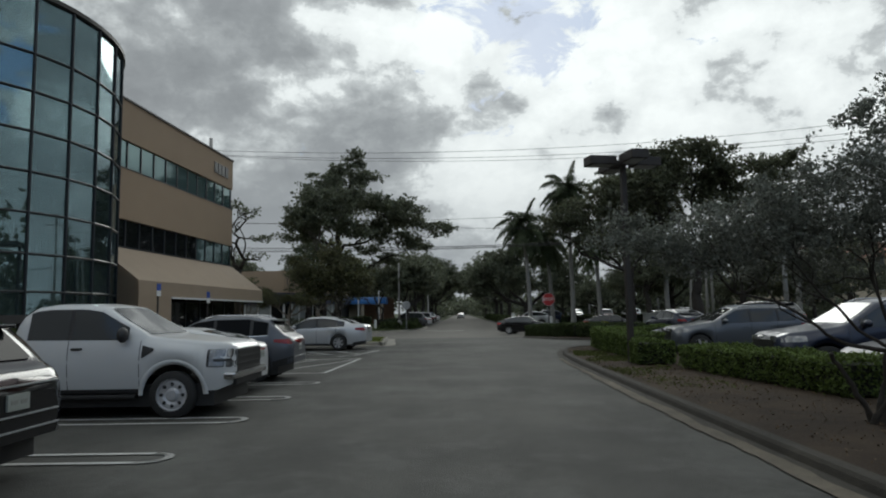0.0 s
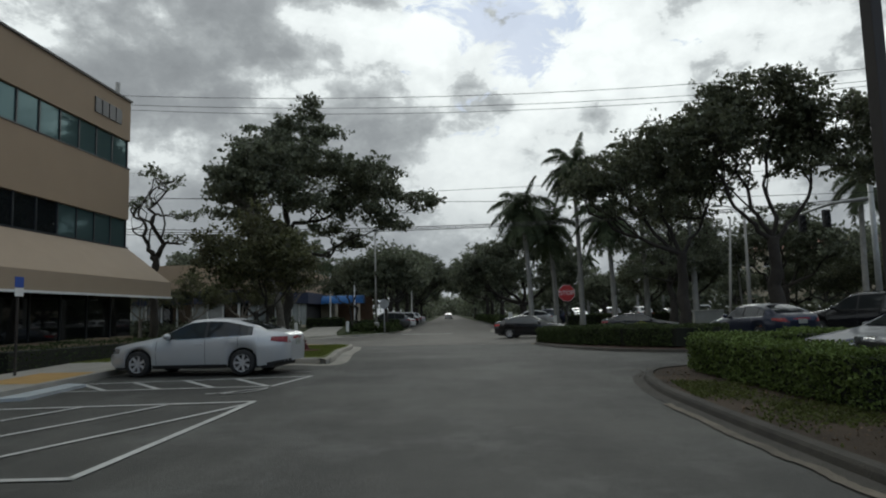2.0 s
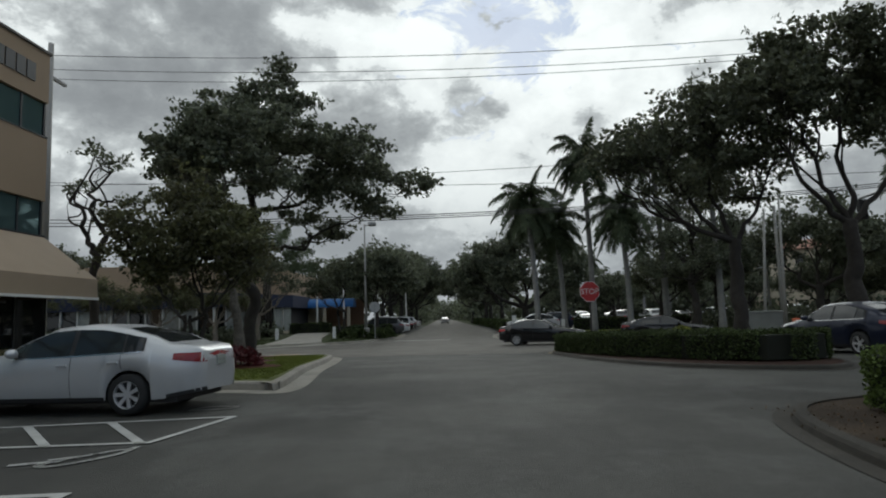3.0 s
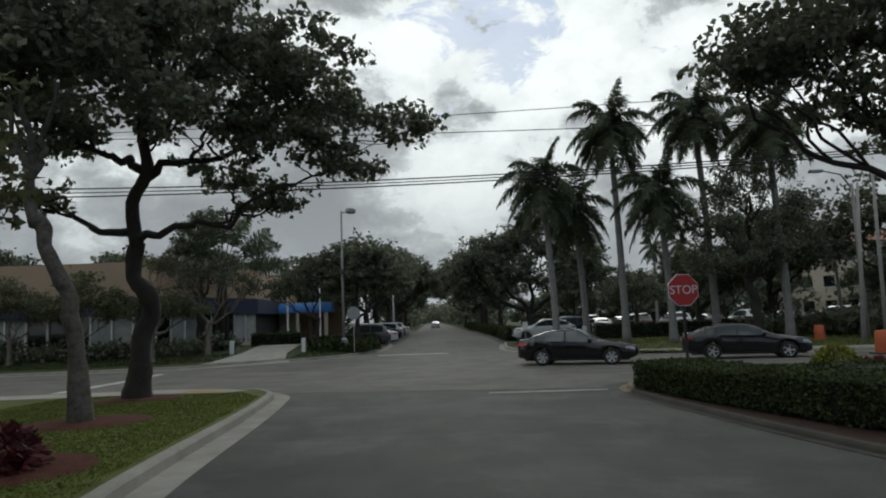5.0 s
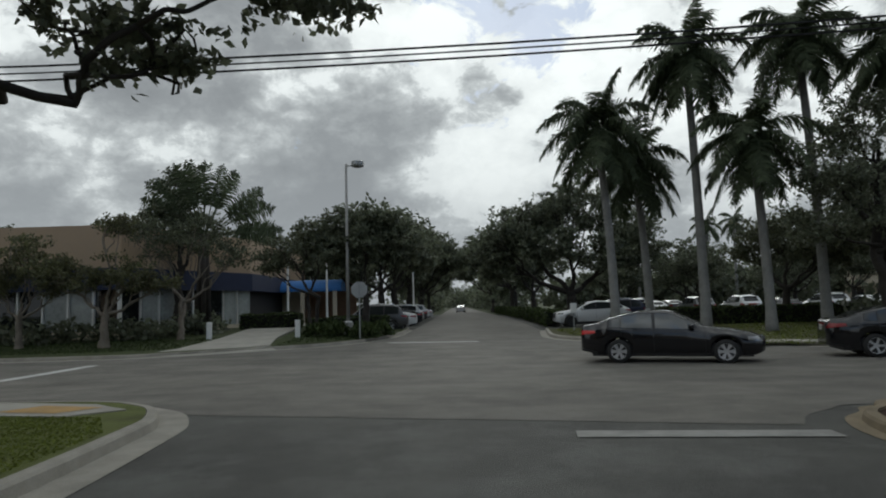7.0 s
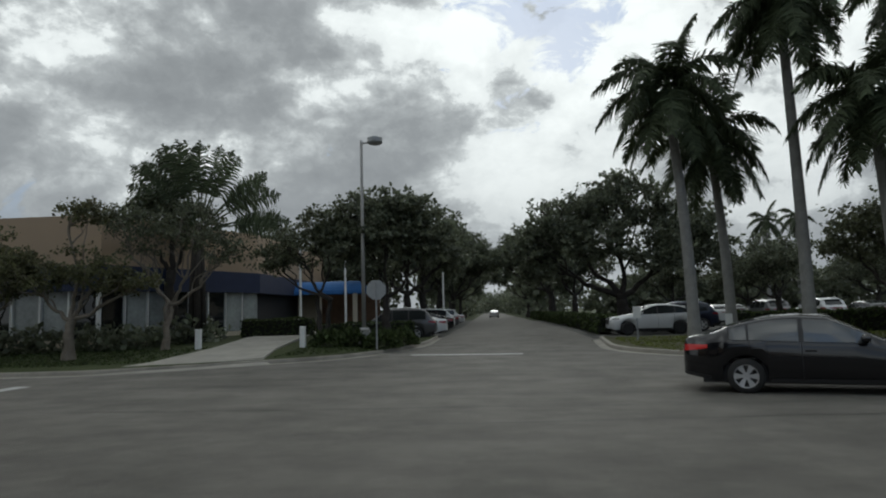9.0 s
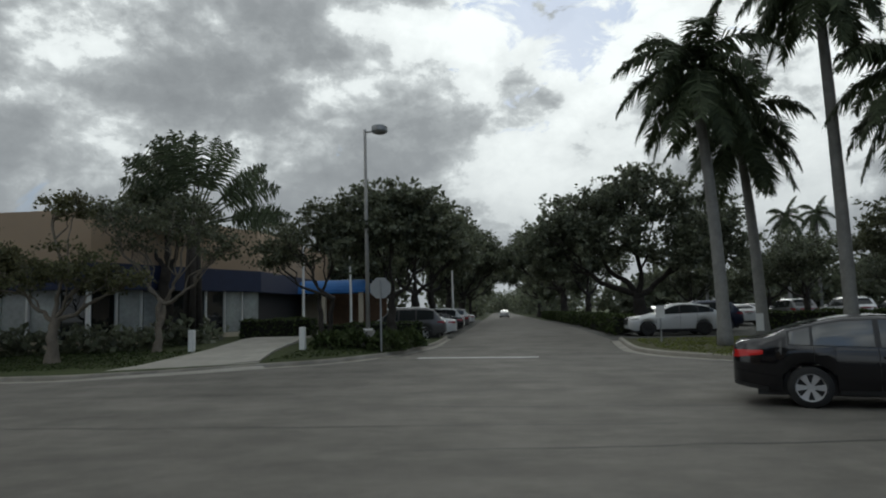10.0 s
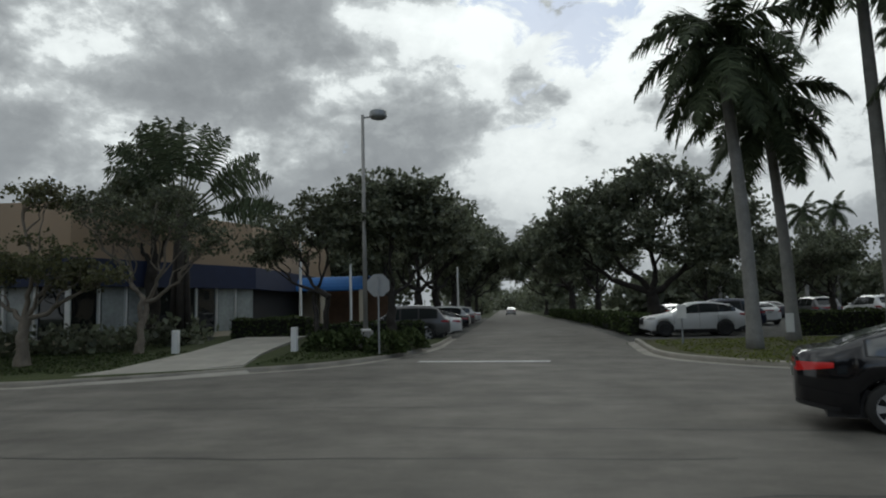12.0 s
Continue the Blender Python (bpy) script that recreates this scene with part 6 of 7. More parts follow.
woods("woods_south", "trees round the lot behind the walk", [(-60, -45), (0, -60), (60, -40), (75, 10), (72, 40)], 6, 10, 16000, LEAF, 104, 0.6)
# unseen belt, added to darken what the office glass reflects
woods("woods_lot", "tall dark trees added out of view east of the lot for reflections", [(30, -30), (27, 0), (27, 26)], 3, 12, 9000, LEAF, 107, 0.45)
woods("understory", "dark shrubs under the oaks of the far lot", [(20, 66), (34, 65), (60, 62)], 2.5, 1.8, 6000, LEAF, 105, 0.3, 3.5)
woods("understory", "dark shrubs before the low building", [(-45, 65.3), (-19.5, 65.3), (-15.8, 66.5), (-13.8, 70)], 0.8, 1.5, 5000, LEAF, 106, 0.2, 1.6, 0.1)

# ---- hedges ----
hedge("clipped green hedge in the bed beside the drive", [(5.95, 9.6), (5.8, 11.2), (5.55, 13.0), (5.36, 15.0)], 0.75, 0.48, HEDGELEAF, 1)
hedge("low block of clipped green hedge", [(4.3, 16.15), (5.15, 16.15)], 0.75, 0.52, HEDGELEAF, 2)
hedge("clipped green hedge round the end of the bed", [(5.15, 17.9), (5.1, 20.0), (5.05, 23.0)], 0.85, 0.62, HEDGELEAF, 3)
hedge("clipped green hedge across the end of the bed", [(5.6, 23.45), (8.0, 23.5), (11.0, 23.5)], 0.85, 0.62, HEDGELEAF, 4)
hedge("long dark hedge round the corner bed", [(8.1, 30.6), (7.5, 29.6), (6.9, 29.5), (5.9, 30.9), (5.1, 33.5), (4.75, 37.0), (4.6, 40.0)], 1.15, 0.56, HEDGEDARK, 5)
hedge("long dark hedge behind the corner bed", [(7.0, 34.2), (6.9, 37.2)], 1.0, 0.56, HEDGEDARK, 6, dens=250)
hedge("dark foundation hedge under the office windows", [(-10.75, 25.5), (-10.75, 35.8)], 0.9, 0.55, HEDGEDARK, 7, dens=200)
hedge("low dark hedge along the far lot", [(11.3, 71.8), (20, 70.5), (34, 68)], 1.2, 1.0, HEDGEDARK, 8, leaf=0.10, dens=110)
hedge("dark hedge behind the driveway", [(-13.2, 71.5), (-9.8, 71.5)], 1.2, 0.9, HEDGEDARK, 9, leaf=0.09, dens=120, base_dz=0.5)
hedge("dark hedge beside the parking bays", [(-9.0, 69.8), (-4.6, 71.0)], 1.2, 0.95, HEDGEDARK, 10, leaf=0.09, dens=120, base_dz=0.16)
hedge("dark hedge along the side road", [(5.9, 76.5), (6.2, 95), (6.4, 140)], 1.2, 0.9, HEDGEDARK, 18, leaf=0.14, dens=40)

# ---- lawn blades ----
g = np.random.default_rng(5)
n = 80000
bx, by = g.uniform(-10.5, -3.4, n), g.uniform(27.9, 43.0, n)
keep = bx < np.interp(by, [28, 30, 33, 37, 41, 42.4, 42.9], [-3.5, -3.65, -4.0, -4.35, -4.8, -5.6, -8.2])
lawn_blades = thing("grass", "short mown grass blades on the lawn", "grass", kind="stuff")
leaves("blades", np.column_stack((bx, by, np.interp(by, GY, GZ) + 0.152))[keep], 0.026, BLADE, lawn_blades, 5, stretch=2.0)
for x, y, r in ((-8.0, 41.6, 1.15), (-6.7, 36.6, 1.15), (-5.45, 32.1, 1.2)):
    bm = bmesh.new()
    lathe(bm, [(0.01, 0.07), (r * 0.6, 0.05), (r, 0.0)], 22)
    ob = link("mulch_ring", bm, MULCH)
    ob.matrix_world = pose(x, y, Z(y, 0.15))
    tagged(ob, "ring of red mulch at a tree's foot", "mulch", kind="structure")
# leaf litter and grass tufts in the beds
bx, by = g.uniform(3.4, 5.6, 2200), g.uniform(2, 23.5, 2200)
litter = thing("leaf_litter", "dry fallen leaves on the hedge bed", "leaf litter", kind="stuff")
leaves("litter", np.column_stack((bx, by, np.interp(by, GY, GZ) + 0.095 + g.uniform(0, 0.01, len(bx)))), 0.022, LITTER, litter, 6, stretch=1.5)
bx, by = g.uniform(3.35, 4.8, 16000), g.normal(20.0, 3.6, 16000)
keep = (by < 22.6) & (by > 10) & (bx > np.interp(by, [0, 17, 19.5, 21.2, 22.9], [3.28, 3.32, 3.42, 3.65, 4.2])) & (np.sin(bx * 2.3 + by * 0.9) + np.sin(by * 2.1 - bx) + g.normal(size=len(bx)) * 0.5 > 0.2)
tufts = thing("grass", "thin dull green grass in the hedge bed", "grass", kind="stuff")
leaves("blades", np.column_stack((bx, by, np.interp(by, GY, GZ) + 0.10))[keep], 0.026, BLADE_DULL, tufts, 7, stretch=2.0)
bx, by = g.uniform(4.6, 26, 30000), g.uniform(54, 70, 30000)
keep = (bx > np.interp(by, [50, 52.6, 55.4, 58.2, 61.2, 64.2, 67.5, 71], [30, 16.2, 10.6, 7.1, 5.4, 4.7, 4.75, 5.1])) & (g.random(30000) < 0.75 + 0.4 * np.sin(bx * 1.7) * np.sin(by * 1.3))
palm_grass = thing("grass", "dull patchy grass blades under the palms", "grass", kind="stuff")
leaves("blades", np.column_stack((bx, by, np.interp(by, GY, GZ) + 0.155))[keep], 0.05, BLADE, palm_grass, 9, stretch=2.0)
bx, by = g.uniform(-60, -4.3, 30000), g.uniform(59.8, 66, 30000)
keep = by > np.interp(bx, [-60, -15.5, -8.5, -5, -3.9], [60.3, 60.0, 61.7, 64.8, 67])
keep &= ~((bx > -12.7) & (bx < -8.5))
verge_grass = thing("grass", "dark mown grass along the far verge", "grass", kind="stuff")
leaves("blades", np.column_stack((bx, by, np.interp(by, GY, GZ) + 0.18 + np.clip((by - 61.5) * 0.045, 0, 0.38) * np.clip((-5.6 - bx) / 3.5, 0, 1)))[keep], 0.05, HEDGEDARK, verge_grass, 8, stretch=2.0)
shrub("dark red-leaved shrub in a mulch ring on the lawn", pose(-5.45, 32.1, Z(32.1)), 0.7, 0.5, REDLEAF, 3, 1100, 0.07)
for i, (x, y) in enumerate(((-11.3, 15.6), (-11.6, 17.2), (-11.2, 19.0), (-11.5, 22.6))):
    shrub("spiky dark shrub at the foot of the office", pose(x, y, Z(y)), 0.7, 1.1, HEDGEDARK, 20 + i, 260, 0.16, group="foundation shrubs")
for i, (x, y, r) in enumerate(((-5.2, 65.9, 0.8), (-4.7, 67.6, 0.8), (-6.6, 66.8, 0.7), (-7.6, 66.2, 0.8), (-7.4, 68.2, 0.9))):
    shrub("low rounded dark shrub on the verge by the lamp", pose(x, y, Z(y, 0.16 + 0.04 * (x < -6))), r, 0.75, HEDGEDARK, 50 + i, 700, 0.10, group="verge shrubs")
shrub("yellow-green croton by the corner hedge", pose(8.9, 40.2, Z(40.2)), 0.6, 0.65, YELLOWLEAF, 4, 800, 0.08)
shrub("dark red groundcover by the corner hedge", pose(9.6, 39.8, Z(39.8)), 0.9, 0.35, REDLEAF, 5, 800, 0.08)

# ---- cars ----
P_WHITE = paint("paint_white", (0.52, 0.53, 0.53), 0.0)
P_SILVER = paint("paint_silver", (0.50, 0.51, 0.52), 0.35)
P_BLUEGREY = paint("paint_blue_grey", (0.075, 0.084, 0.102), 0.25)
P_BLACK = paint("paint_black", (0.006, 0.006, 0.008), 0.0, 0.15)
P_NAVY = paint("paint_navy", (0.010, 0.015, 0.036), 0.3)
P_STEEL = paint("paint_steel_blue", (0.092, 0.102, 0.118), 0.25)
P_DARKRED = paint("paint_dark", (0.005, 0.005, 0.007), 0.0, 0.14)
P_GREY = paint("paint_grey", (0.09, 0.09, 0.095), 0.4)

PICKUP = dict(L=5.89, W=2.03, wb=3.68, fo=0.95, wr=0.385, spokes=8, mirror_size=1.7, steel=True, vent=(1.26, 1.46, 0.98, 1.20), sill=0.44, tum=0.24, archgap=0.115, spoke_w=0.16, cat="pickup truck",
              top=[(0, 1.06), (0.03, 1.15), (0.12, 1.21), (0.8, 1.28), (1.3, 1.33), (1.42, 1.36), (1.9, 1.66), (2.2, 1.86), (2.5, 1.915), (3.1, 1.92), (3.38, 1.88), (3.52, 1.76), (3.64, 1.50), (3.68, 1.40), (5.7, 1.40), (5.85, 1.38), (5.89, 1.2)],
              belt=[(0, 1.02), (0.3, 1.12), (1.4, 1.27), (3.6, 1.30), (5.89, 1.33)],
              windows=[(1.74, 2.66), (2.72, 3.38)], seams=[1.5, 2.70, 3.42], handles=[2.55], handle_mat=BLACK, mirror_mat=BLACK,
              head=(0.82, 1.10, 0.36), tail=(0.95, 1.25, 0.16), mirror=1.75, screen=(1.44, 2.16), grille=(0.70, 1.10, 1.25), plate=0.75,
              plan=[(0, 0.66), (0.04, 0.76), (0.12, 0.86), (0.28, 0.93), (0.6, 0.98), (1.2, 1), (5.5, 1), (5.8, 0.98), (5.89, 0.95)])


def park(label, spec, body, x, y, heading, dz=0.0, size=1.0, **kw):
    return car(label, spec, body, pose(x, y, hz(y) + dz, 0, 0, heading) @ Matrix.Scale(size, 4), **kw)


PICKUP["flares"] = P_WHITE
park("white crew cab pickup truck, nose towards the drive", PICKUP, P_WHITE, -5.72, 10.1, 0, size=0.87, name="pickup_truck", group="cars in the office bays")
park("black station wagon with a number plate at the rear", suv(H=1.66, L=4.8, wb=2.8, fo=0.95, tail_mat=SMOKED, rails=None, strips=(0.98, 0.70, 0.56)), P_BLACK, -5.95, 5.45, 180, size=0.9, glass=SMOKEGLASS, group="cars in the office bays")
park("white compact sedan with red tail lights", sedan(H=1.42, L=4.63, W=1.8, wb=2.70, fo=0.88, shiny=False, tail=(0.80, 0.96, 0.46), bumper_mat=P_WHITE), P_WHITE, -5.9, 12.35, 180, size=0.88, group="cars in the office bays")
park("blue-grey compact sport utility vehicle", suv(H=1.64, L=4.47, wb=2.69, fo=0.88, W=1.84, wr=0.35, spokes=10, spoke_w=0.05, shiny=True, strips=(0.60,)), P_BLUEGREY, -5.62, 14.75, 180, size=0.88, glass=SMOKEGLASS, low_trim=True, group="cars in the office bays")
park("silver sedan parked beside the lawn island", sedan(bumper_mat=P_SILVER, tail=(0.79, 0.95, 0.40), plate=0.80), P_SILVER, -5.80, 25.75, 173, size=0.90, group="cars in the office bays")
park("dark sedan waiting on the crossing road", sedan(H=1.46, L=4.8, wb=2.75, spokes=6, spoke_w=0.17, shiny=False, bumper_mat=P_DARKRED, tail=(0.78, 0.91, 0.46), plate=0.74, tail_mat=REDLIT), P_DARKRED, 5.5, 51.85, -21, glass=PALEGLASS, group="cars on the road")
park("black hatchback sedan waiting on the crossing road", sedan(H=1.44, L=4.85, wb=2.78, spokes=5, shiny=False, bumper_mat=P_BLACK), P_BLACK, 12.35, 51.6, -17, group="cars on the road")
park("white sport utility vehicle in the far lot's drive", suv(H=1.66, L=4.85, wb=2.79, rails=None, bumper_mat=P_WHITE, rear=(3.95, 4.50), spoiler=3.95, top=[(0, 0.78), (0.06, 0.88), (0.25, 0.97), (0.9, 1.06), (1.25, 1.11), (1.4, 1.16), (1.9, 1.43), (2.3, 1.61), (2.7, 1.66), (3.2, 1.64), (3.7, 1.56), (4.0, 1.47), (4.52, 1.16), (4.72, 1.08), (4.81, 1.0), (4.85, 0.88)]), P_WHITE, 8.1, 75.6, 180, group="cars in the far lot", rim=BLACK)
park("steel-blue sport utility vehicle behind the hedge", suv(H=1.66, L=4.65, wb=2.8, fo=0.85), P_STEEL, 8.32, 20.1, 180, size=0.88, group="cars in the east lot")
park("dark blue crossover behind the hedge", suv(H=1.68, L=4.6, wb=2.7, fo=0.9), P_NAVY, 8.15, 13.2, 180, size=0.92, group="cars in the east lot")
park("grey sedan behind the hedge", sedan(), P_GREY, 8.5, 10.7, 180, size=0.92, group="cars in the east lot")
park("dark blue sedan beside the steel-blue one", sedan(H=1.42), P_NAVY, 8.55, 22.05, 180, size=0.88, group="cars in the east lot")
park("dark blue sedan in the east lot", sedan(spokes=5), P_NAVY, 10.95, 33.3, 97, size=0.95, group="cars in the east lot")
park("dark wagon in the east lot", suv(), P_BLACK, 15.6, 34.4, 112, group="cars in the east lot")
far_cars = [(10.2, 78.5, 180, P_NAVY, 1), (15.6, 87.5, 90, P_WHITE, 0), (19.5, 88, 90, P_GREY, 1), (23, 87.5, 90, P_WHITE, 1), (26.5, 88, 90, P_BLACK, 0), (30, 87.5, 90, P_WHITE, 1), (33.5, 88, 90, P_SILVER, 0), (13, 99, 90, P_BLACK, 0), (18, 101, 90, P_SILVER, 1), (22, 102, 90, P_GREY, 0), (38, 86, 90, P_WHITE, 1), (42, 85, 90, P_GREY, 0)]
for x, y, hd, pm, k in far_cars:
    park("parked sport utility vehicle in the far lot" if k else "parked sedan in the far lot", suv() if k else sedan(), pm, x, y, hd, group="cars in the far lot")
park("dark sport utility vehicle beside the side road", suv(H=1.8, L=5.0, wb=2.95), P_GREY, -6.3, 75.6, 182, group="cars along the side road")
park("white sedan beside the side road", sedan(), P_WHITE, -5.9, 79.6, 180, group="cars along the side road")
for i, (y, pm) in enumerate(((86, P_BLACK), (89, P_WHITE), (95, P_GREY), (101, P_WHITE), (108, P_SILVER))):
    park("parked car beside the side road", suv() if i % 2 else sedan(), pm, -5.8, y, 180, group="cars along the side road")
park("silver sedan far down the side road", sedan(), P_SILVER, 0.4, 165, 90, group="cars along the side road")

# ---- low building across the road ----
CURTAIN = mat("curtained_glazing", (0.30, 0.32, 0.31), 0.12, 0.3, 1.2, 6, 0.0, spec=0.5)
low = thing("low_building", "low tan building with navy fascia and white-framed glazing", "building", at=pose(0, 0, 0.1))
FP = [(-18.2, 67.0), (-14.3, 76.2), (-14.3, 92), (-48, 92), (-48, 67.0)]
# solid block in the interior's shade colour, seen behind the panes
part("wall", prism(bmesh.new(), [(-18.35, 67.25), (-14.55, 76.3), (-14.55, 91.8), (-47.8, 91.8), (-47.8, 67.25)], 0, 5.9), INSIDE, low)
part("parapet", prism(bmesh.new(), FP, 3.9, 6.2), STUCCO, low, "tan parapet wall")
part("fascia", prism(bmesh.new(), [(-18.0, 66.8), (-14.1, 76.1), (-14.1, 92.1), (-48.1, 92.1), (-48.1, 66.8)], 2.75, 3.9), NAVY, low, "navy blue fascia band")
part("plinth", prism(bmesh.new(), [(-18.2, 67.0), (-14.35, 76.2), (-14.35, 91.9), (-48, 91.9), (-48, 67.0)], 0, 0.6), CREAM, low)
for k in range(22):
    x = -18.3 - 1.35 * k
    part("mullion", box_bm(x - 0.05, x + 0.05, 66.95, 67.15, 0.6, 2.75), WHITE, low)
    part("window_pane", box_bm(x - 1.28, x - 0.07, 67.10, 67.14, 0.62, 2.74), CURTAIN if k % 5 in (1, 2) else DARKGLASS, low)
for k in range(8):
    a, b = Vector((-18.2, 67.0)).lerp(Vector((-14.3, 76.2)), k / 8), Vector((-18.2, 67.0)).lerp(Vector((-14.3, 76.2)), (k + 1) / 8)
    part("mullion", prism(bmesh.new(), [(a.x - 0.05, a.y - 0.05), (a.x + 0.05, a.y - 0.05), (a.x + 0.05, a.y + 0.05), (a.x - 0.05, a.y + 0.05)], 0.6, 2.75), WHITE, low)
for k in range(8):
    a, b = Vector((-18.05, 67.05)).lerp(Vector((-14.15, 76.25)), k / 8), Vector((-18.05, 67.05)).lerp(Vector((-14.15, 76.25)), (k + 1) / 8)
    t = (b - a).normalized()
    nv = Vector((t.y, -t.x))
    p, q = a + t * 0.07 - nv * 0.16, b - t * 0.07 - nv * 0.16
    part("window_pane", prism(bmesh.new(), [tuple(p), tuple(q), tuple(q - nv * 0.04), tuple(p - nv * 0.04)], 0.62, 2.74), CURTAIN if k % 5 in (1, 2) else DARKGLASS, low)
# entrance canopy
can = thing("entrance_canopy", "bright blue barrel awning over a cream entrance", "awning", at=pose(0, 0, 0.15))
bm = bmesh.new()
rows = []
for x in (-15.2, -9.4):
    rows.append([bm.verts.new((x, 84 - 1.2 * math.cos(a), 2.75 + 0.9 * math.sin(a))) for a in [math.pi * i / 12 for i in range(13)]])
for i in range(12):
    bm.faces.new((rows[0][i], rows[0][i + 1], rows[1][i + 1], rows[1][i]))
for r in rows:
    bm.faces.new(r)
part("canvas", bm, BLUECANVAS, can)
for x in (-14.8, -12.4, -9.9):
    part("column", box_bm(x - 0.14, x + 0.14, 82.9, 83.2, 0, 2.8), CREAM, can)
part("side_panel", box_bm(-14.9, -12.9, 85.1, 85.35, 0, 2.9), CREAM, can, "cream stucco wall panel")
part("entrance_wall", box_bm(-12.9, -8.6, 85.4, 85.6, 0, 3.6), WOODDOOR, can, "brown panelled entrance wall")

# ---- posts and poles ----
for x, y in ((-8.5, 65.5), (-12.85, 65.3)):
    th = thing("bollard", "white painted concrete bollard beside the driveway", "bollard", "driveway bollards", at=pose(x, y, Z(y, 0.32)))
    part("post", box_bm(-0.11, 0.11, -0.11, 0.11, -0.1, 0.85, bevel=0.03), WHITE, th)
for x, y, h in ((-12.1, 77.5, 6.3), (-10.0, 80.5, 5.0), (-4.4, 92, 5.5)):
    th = thing("pole", "slim white pole by the entrance", "pole", at=pose(x, y, 0.1))
    part("shaft", tube_bm([(0, 0, -0.1), (0, 0, h)], [0.09, 0.06], 8), WHITE, th)
UPOLE = [(-46, 45.6), (-16.3, 41.7), (44, 41.2), (70, 39)]
for x, y in UPOLE:
    th = thing("utility_pole", "round concrete utility pole carrying wires", "utility pole", at=pose(x, y, 0))
    part("shaft", tube_bm([(0, 0, -0.2), (0, 0, 13.5)], [0.17, 0.11], 12), POLE_CONC, th, smooth=True)
    part("crossarm", box_bm(-0.06, 0.06, -1.1, 1.1, 12.0, 12.12), POLE_CONC, th)


def wire(y0, slope, z0, tilt, curve, r):
    """A cable over the road: its plan line and its sagging height, both by the distance east."""
    th = thing("overhead_wire", "black overhead power wire", "wire", "overhead wires")
    xs = [-46 + 116 * i / 40 for i in range(41)]
    part("cable", tube_bm([(x, y0 + slope * x, z0 + tilt * x + curve * min(x * x, 900)) for x in xs], r, 5, False), WIRE, th)


wire(39.75, 0.0, 11.67, 0.0, 0.0020, 0.013)
wire(41.0, -0.05, 11.58, -0.02, 0.0019, 0.013)
wire(42.0, -0.15, 11.6, -0.05, 0.0020, 0.013)
wire(44.25, -0.10, 8.04, 0.0, 0.0010, 0.012)
wire(43.75, -0.18, 7.35, -0.055, 0.0010, 0.013)
wire(44.5, -0.06, 6.17, 0.002, 0.00146, 0.021)
wire(44.6, -0.06, 6.10, 0.004, 0.00135, 0.016)
wire(44.75, -0.06, 6.04, 0.006, 0.00125, 0.021)

# ---- signs, boxes and roadside clutter ----
for x, y, top in ((-10.5, 22.3, 2.45), (-9.75, 24.85, 2.2)):
    th = thing("parking_sign", "small blue and white accessible parking sign on a post", "sign", "parking signs", at=pose(x, y, Z(y), 0, 0, 90))
    part("post", box_bm(-0.025, 0.025, -0.02, 0.02, -0.1, top), POLE_BROWN, th)
    part("blue_plate", box_bm(-0.15, 0.15, -0.035, -0.022, top - 0.22, top + 0.02), SIGNBLUE, th)
    part("white_plate", box_bm(-0.15, 0.15, -0.035, -0.022, top - 0.42, top - 0.23), WHITE, th)
th = thing("utility_cabinet", "grey-green metal utility cabinet on a slab", "utility box", at=pose(11.9, 40.0, Z(40.0), 0, 0, -15))
part("slab", box_bm(-0.75, 0.75, -0.6, 0.6, -0.1, 0.08), CONCRETE, th)
part("cabinet", box_bm(-0.62, 0.62, -0.45, 0.45, 0.08, 1.15, bevel=0.03), UTIL, th)
part("lid", box_bm(-0.66, 0.66, -0.49, 0.49, 1.13, 1.2, bevel=0.02), UTIL, th)
th = thing("small_sign", "small white sign on a thin post at the verge", "sign", at=pose(5.6, 67.6, Z(67.6)))
part("post", box_bm(-0.03, 0.03, -0.02, 0.02, -0.1, 1.3), POLE_GREY, th)
part("plate", box_bm(-0.17, 0.17, -0.035, -0.02, 0.95, 1.45), WHITE, th)


def barrel(x, y):
    th = thing("traffic_barrel", "orange traffic barrel with white bands", "barrel", "traffic barrels", at=pose(x, y, hz(y)))
    b2 = bmesh.new()
    lathe(b2, [(0.01, 0.0), (0.30, 0.0), (0.29, 0.08), (0.27, 0.4), (0.24, 0.9), (0.2, 0.93), (0.01, 0.94)], 18)
    part("drum", b2, ORANGE, th, smooth=True)
    for z in (0.35, 0.62):
        b2 = bmesh.new()
        lathe(b2, [(0.281 - 0.03 * z / 0.5, z), (0.276 - 0.03 * z / 0.5, z + 0.13)], 18)
        part("band", b2, WHITE, th, "white band")
    part("base", box_bm(-0.36, 0.36, -0.36, 0.36, 0.0, 0.06, bevel=0.02), BLACK, th)


barrel(20.5, 60.0)
barrel(17.2, 50.4)
barrel(23.0, 58.0)


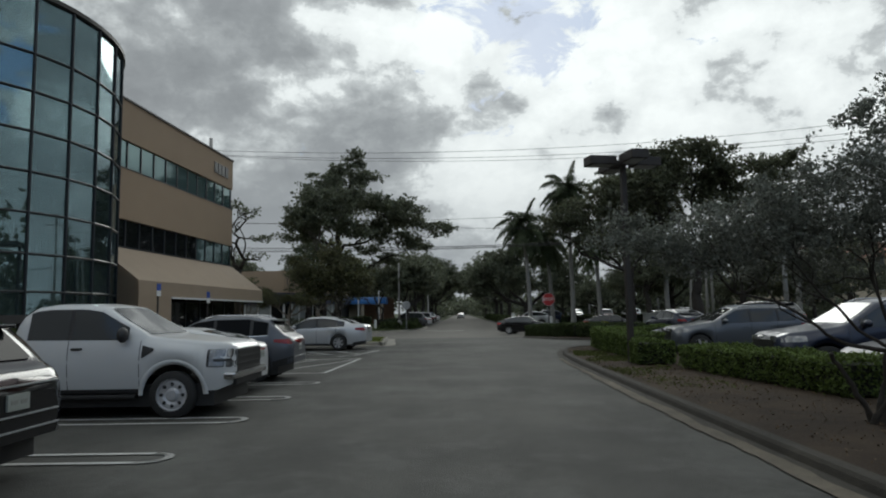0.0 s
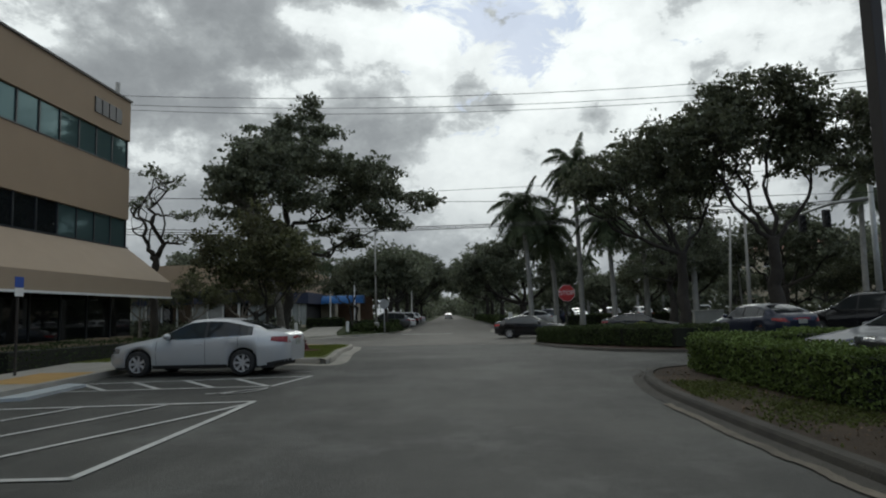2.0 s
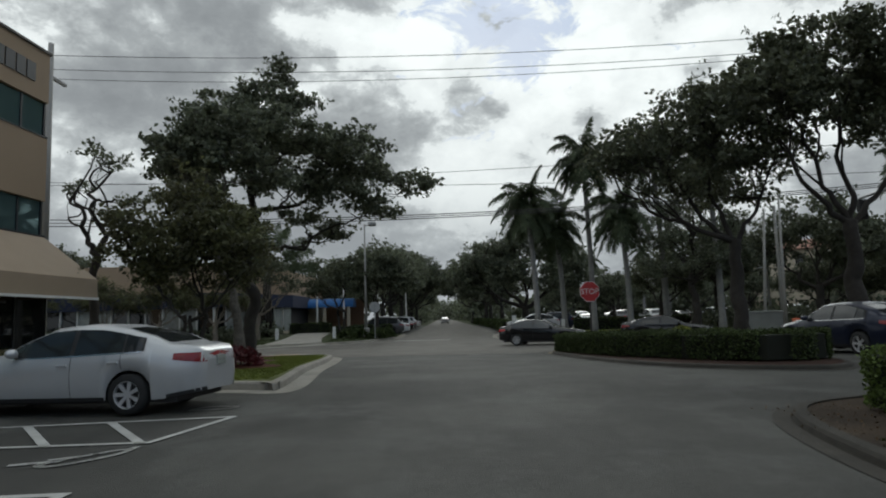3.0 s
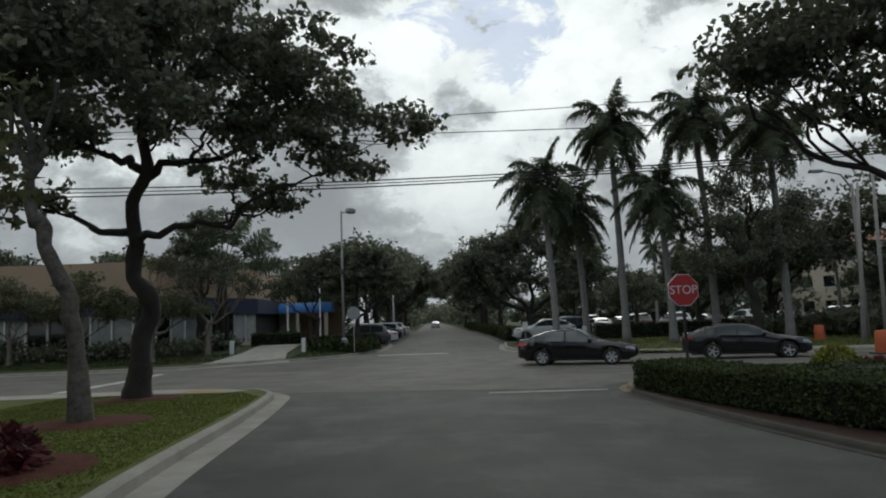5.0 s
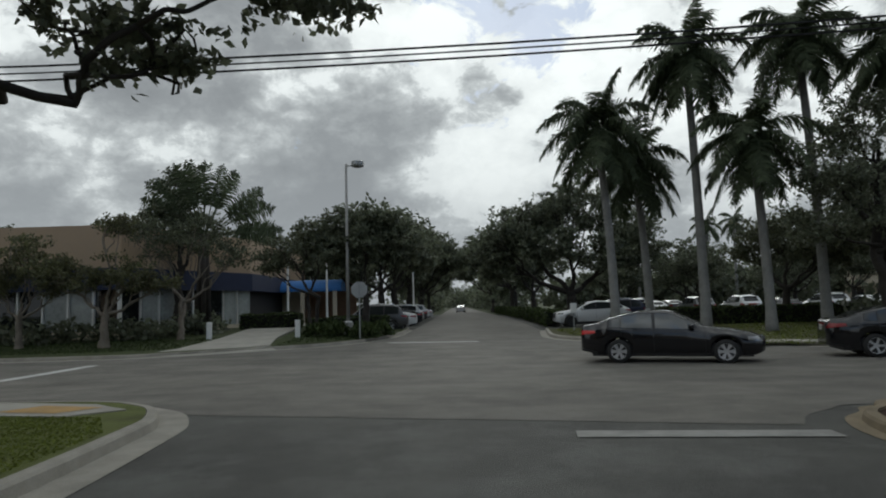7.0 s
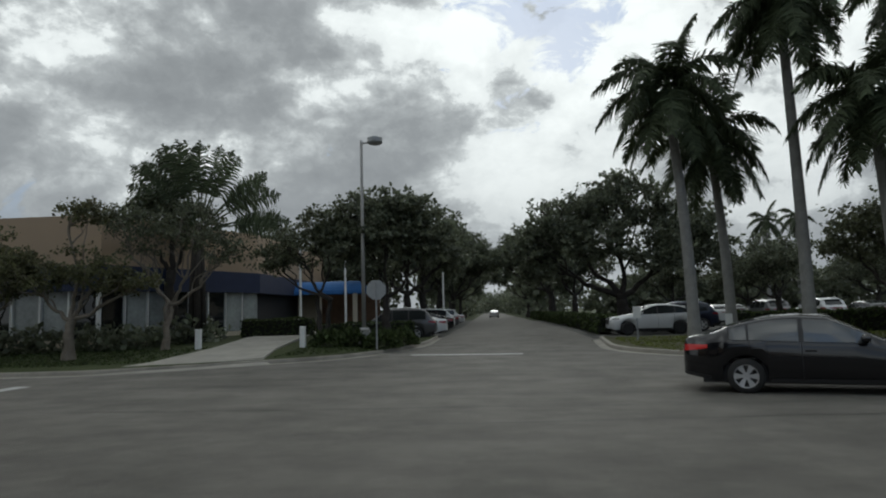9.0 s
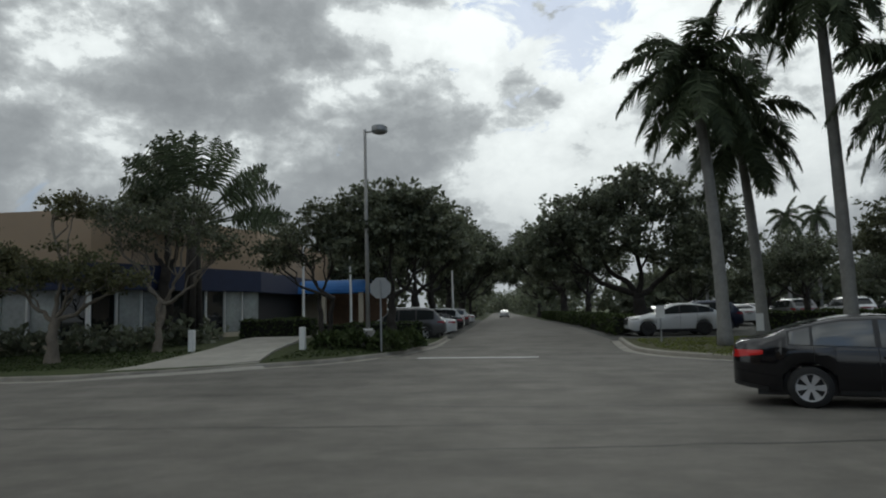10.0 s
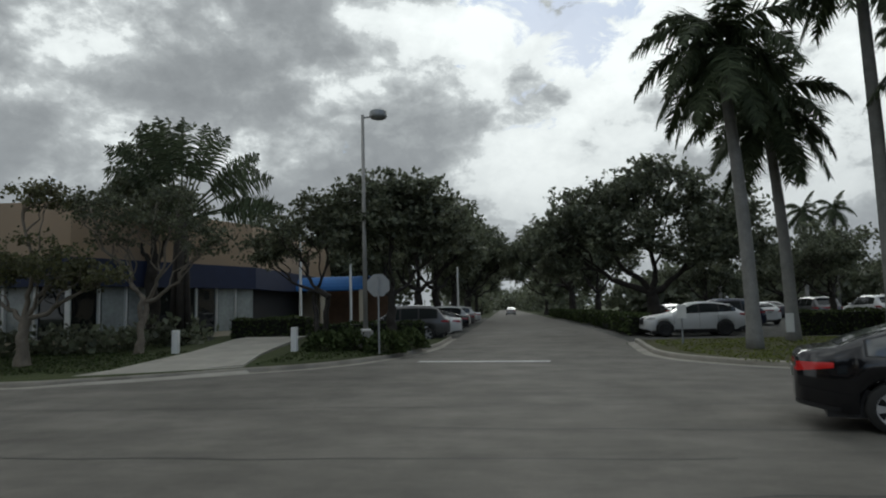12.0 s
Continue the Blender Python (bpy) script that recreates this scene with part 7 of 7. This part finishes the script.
def signal_mast(x, y, tip, h):
    th = thing("signal_mast", "grey steel traffic signal mast with a long arm", "traffic signal", at=pose(x, y, 0))
    part("pole", tube_bm([(0, 0, -0.1), (0, 0, h)], [0.15, 0.11], 12), POLE_GREY, th, smooth=True)
    a, b = Vector((0, 0, h - 0.7)), Vector((tip[0] - x, tip[1] - y, h - 1.0))
    part("arm", tube_bm([a, a.lerp(b, 0.5) + Vector((0, 0, 0.2)), b], [0.10, 0.075, 0.05], 10), POLE_GREY, th, smooth=True)
    for t in (0.6, 0.95):
        p = a.lerp(b, t)
        hd = part("signal_head", box_bm(p.x - 0.17, p.x + 0.17, p.y - 0.12, p.y + 0.12, p.z - 0.95, p.z - 0.05, bevel=0.03), BLACK, th, "dark signal head")
        for k in range(3):
            b2 = bmesh.new()
            lathe(b2, [(0.11, 0.0), (0.115, 0.1)], 12, "y", at=(p.x, p.y - 0.22, p.z - 0.2 - 0.3 * k))
            part("visor", b2, BLACK, hd)


signal_mast(20.5, 41.0, (18.7, 44.2), 7.2)
for x, y, h, ln in ((19.2, 54.5, 7.5, 0.5), (21.0, 55.5, 8.5, 0.2), (24.5, 64.0, 8.0, -0.3)):
    th = thing("concrete_pole", "pale round concrete pole beside the road", "pole", at=pose(x, y, 0))
    part("shaft", tube_bm([(0, 0, -0.1), (ln * 0.5, 0, h * 0.5), (ln, 0, h)], [0.10, 0.085, 0.06], 10), POLE_CONC, th, smooth=True)
th = thing("street_lamp", "tall street lamp with a curved arm", "lamp post", at=pose(23.5, 60.5, 0))
part("pole", tube_bm([(0, 0, -0.1), (0, 0, 8.6)], [0.14, 0.09], 10), POLE_CONC, th, smooth=True)
part("arm", tube_bm([(0, 0, 8.3), (-0.7, -0.2, 9.1), (-1.9, -0.4, 9.3)], [0.05, 0.045, 0.04], 8), POLE_GREY, th, smooth=True)
part("lamp_head", box_bm(-2.6, -1.85, -0.58, -0.24, 9.2, 9.36, bevel=0.05), POLE_GREY, th)
part("notice", box_bm(9.42, 9.72, 67.88, 67.90, 0.35, 1.05), WHITE, thing("notice", "pale notice tied to a palm trunk", "sign", at=pose(0, 0, 0)))

# ---- far buildings to the east ----


def villa(label, x, y, w, d, h, floors, turn):
    th = thing("far_building", label, "building", at=pose(x, y, 0, 0, 0, turn))
    part("wall", box_bm(-w / 2, w / 2, -d / 2, d / 2, 0, h), CREAM, th)
    b2 = bmesh.new()
    lo = [b2.verts.new((sx * (w / 2 + 0.8), sy * (d / 2 + 0.8), h)) for sx, sy in ((-1, -1), (1, -1), (1, 1), (-1, 1))]
    hi = [b2.verts.new((sx * (w / 2 - d * 0.35), 0, h + d * 0.14)) for sx in (-1, 1)]
    b2.faces.new((lo[0], lo[1], hi[1], hi[0]))
    b2.faces.new((lo[2], lo[3], hi[0], hi[1]))
    b2.faces.new((lo[1], lo[2], hi[1]))
    b2.faces.new((lo[3], lo[0], hi[0]))
    b2.faces.new(lo[::-1])
    part("roof", b2, TERRACOTTA, th, "hipped terracotta tile roof")
    n = int(w / 2.6)
    for f in range(floors):
        z0 = 0.9 + f * h / floors
        for k in range(n):
            xx = -w / 2 + (k + 0.5) * w / n
            wd = part("window", box_bm(xx - 0.65, xx + 0.65, -d / 2 - 0.03, -d / 2 + 0.1, z0, z0 + 1.5), DARKGLASS, th)
            part("window_sill", box_bm(xx - 0.75, xx + 0.75, -d / 2 - 0.12, -d / 2, z0 - 0.1, z0), WHITE, wd)


villa("cream villa block with a terracotta roof", 66, 112, 34, 14, 10.0, 3, -30)
villa("cream villa block with columns and a tiled roof", 58, 78, 16, 12, 7.2, 3, -33)
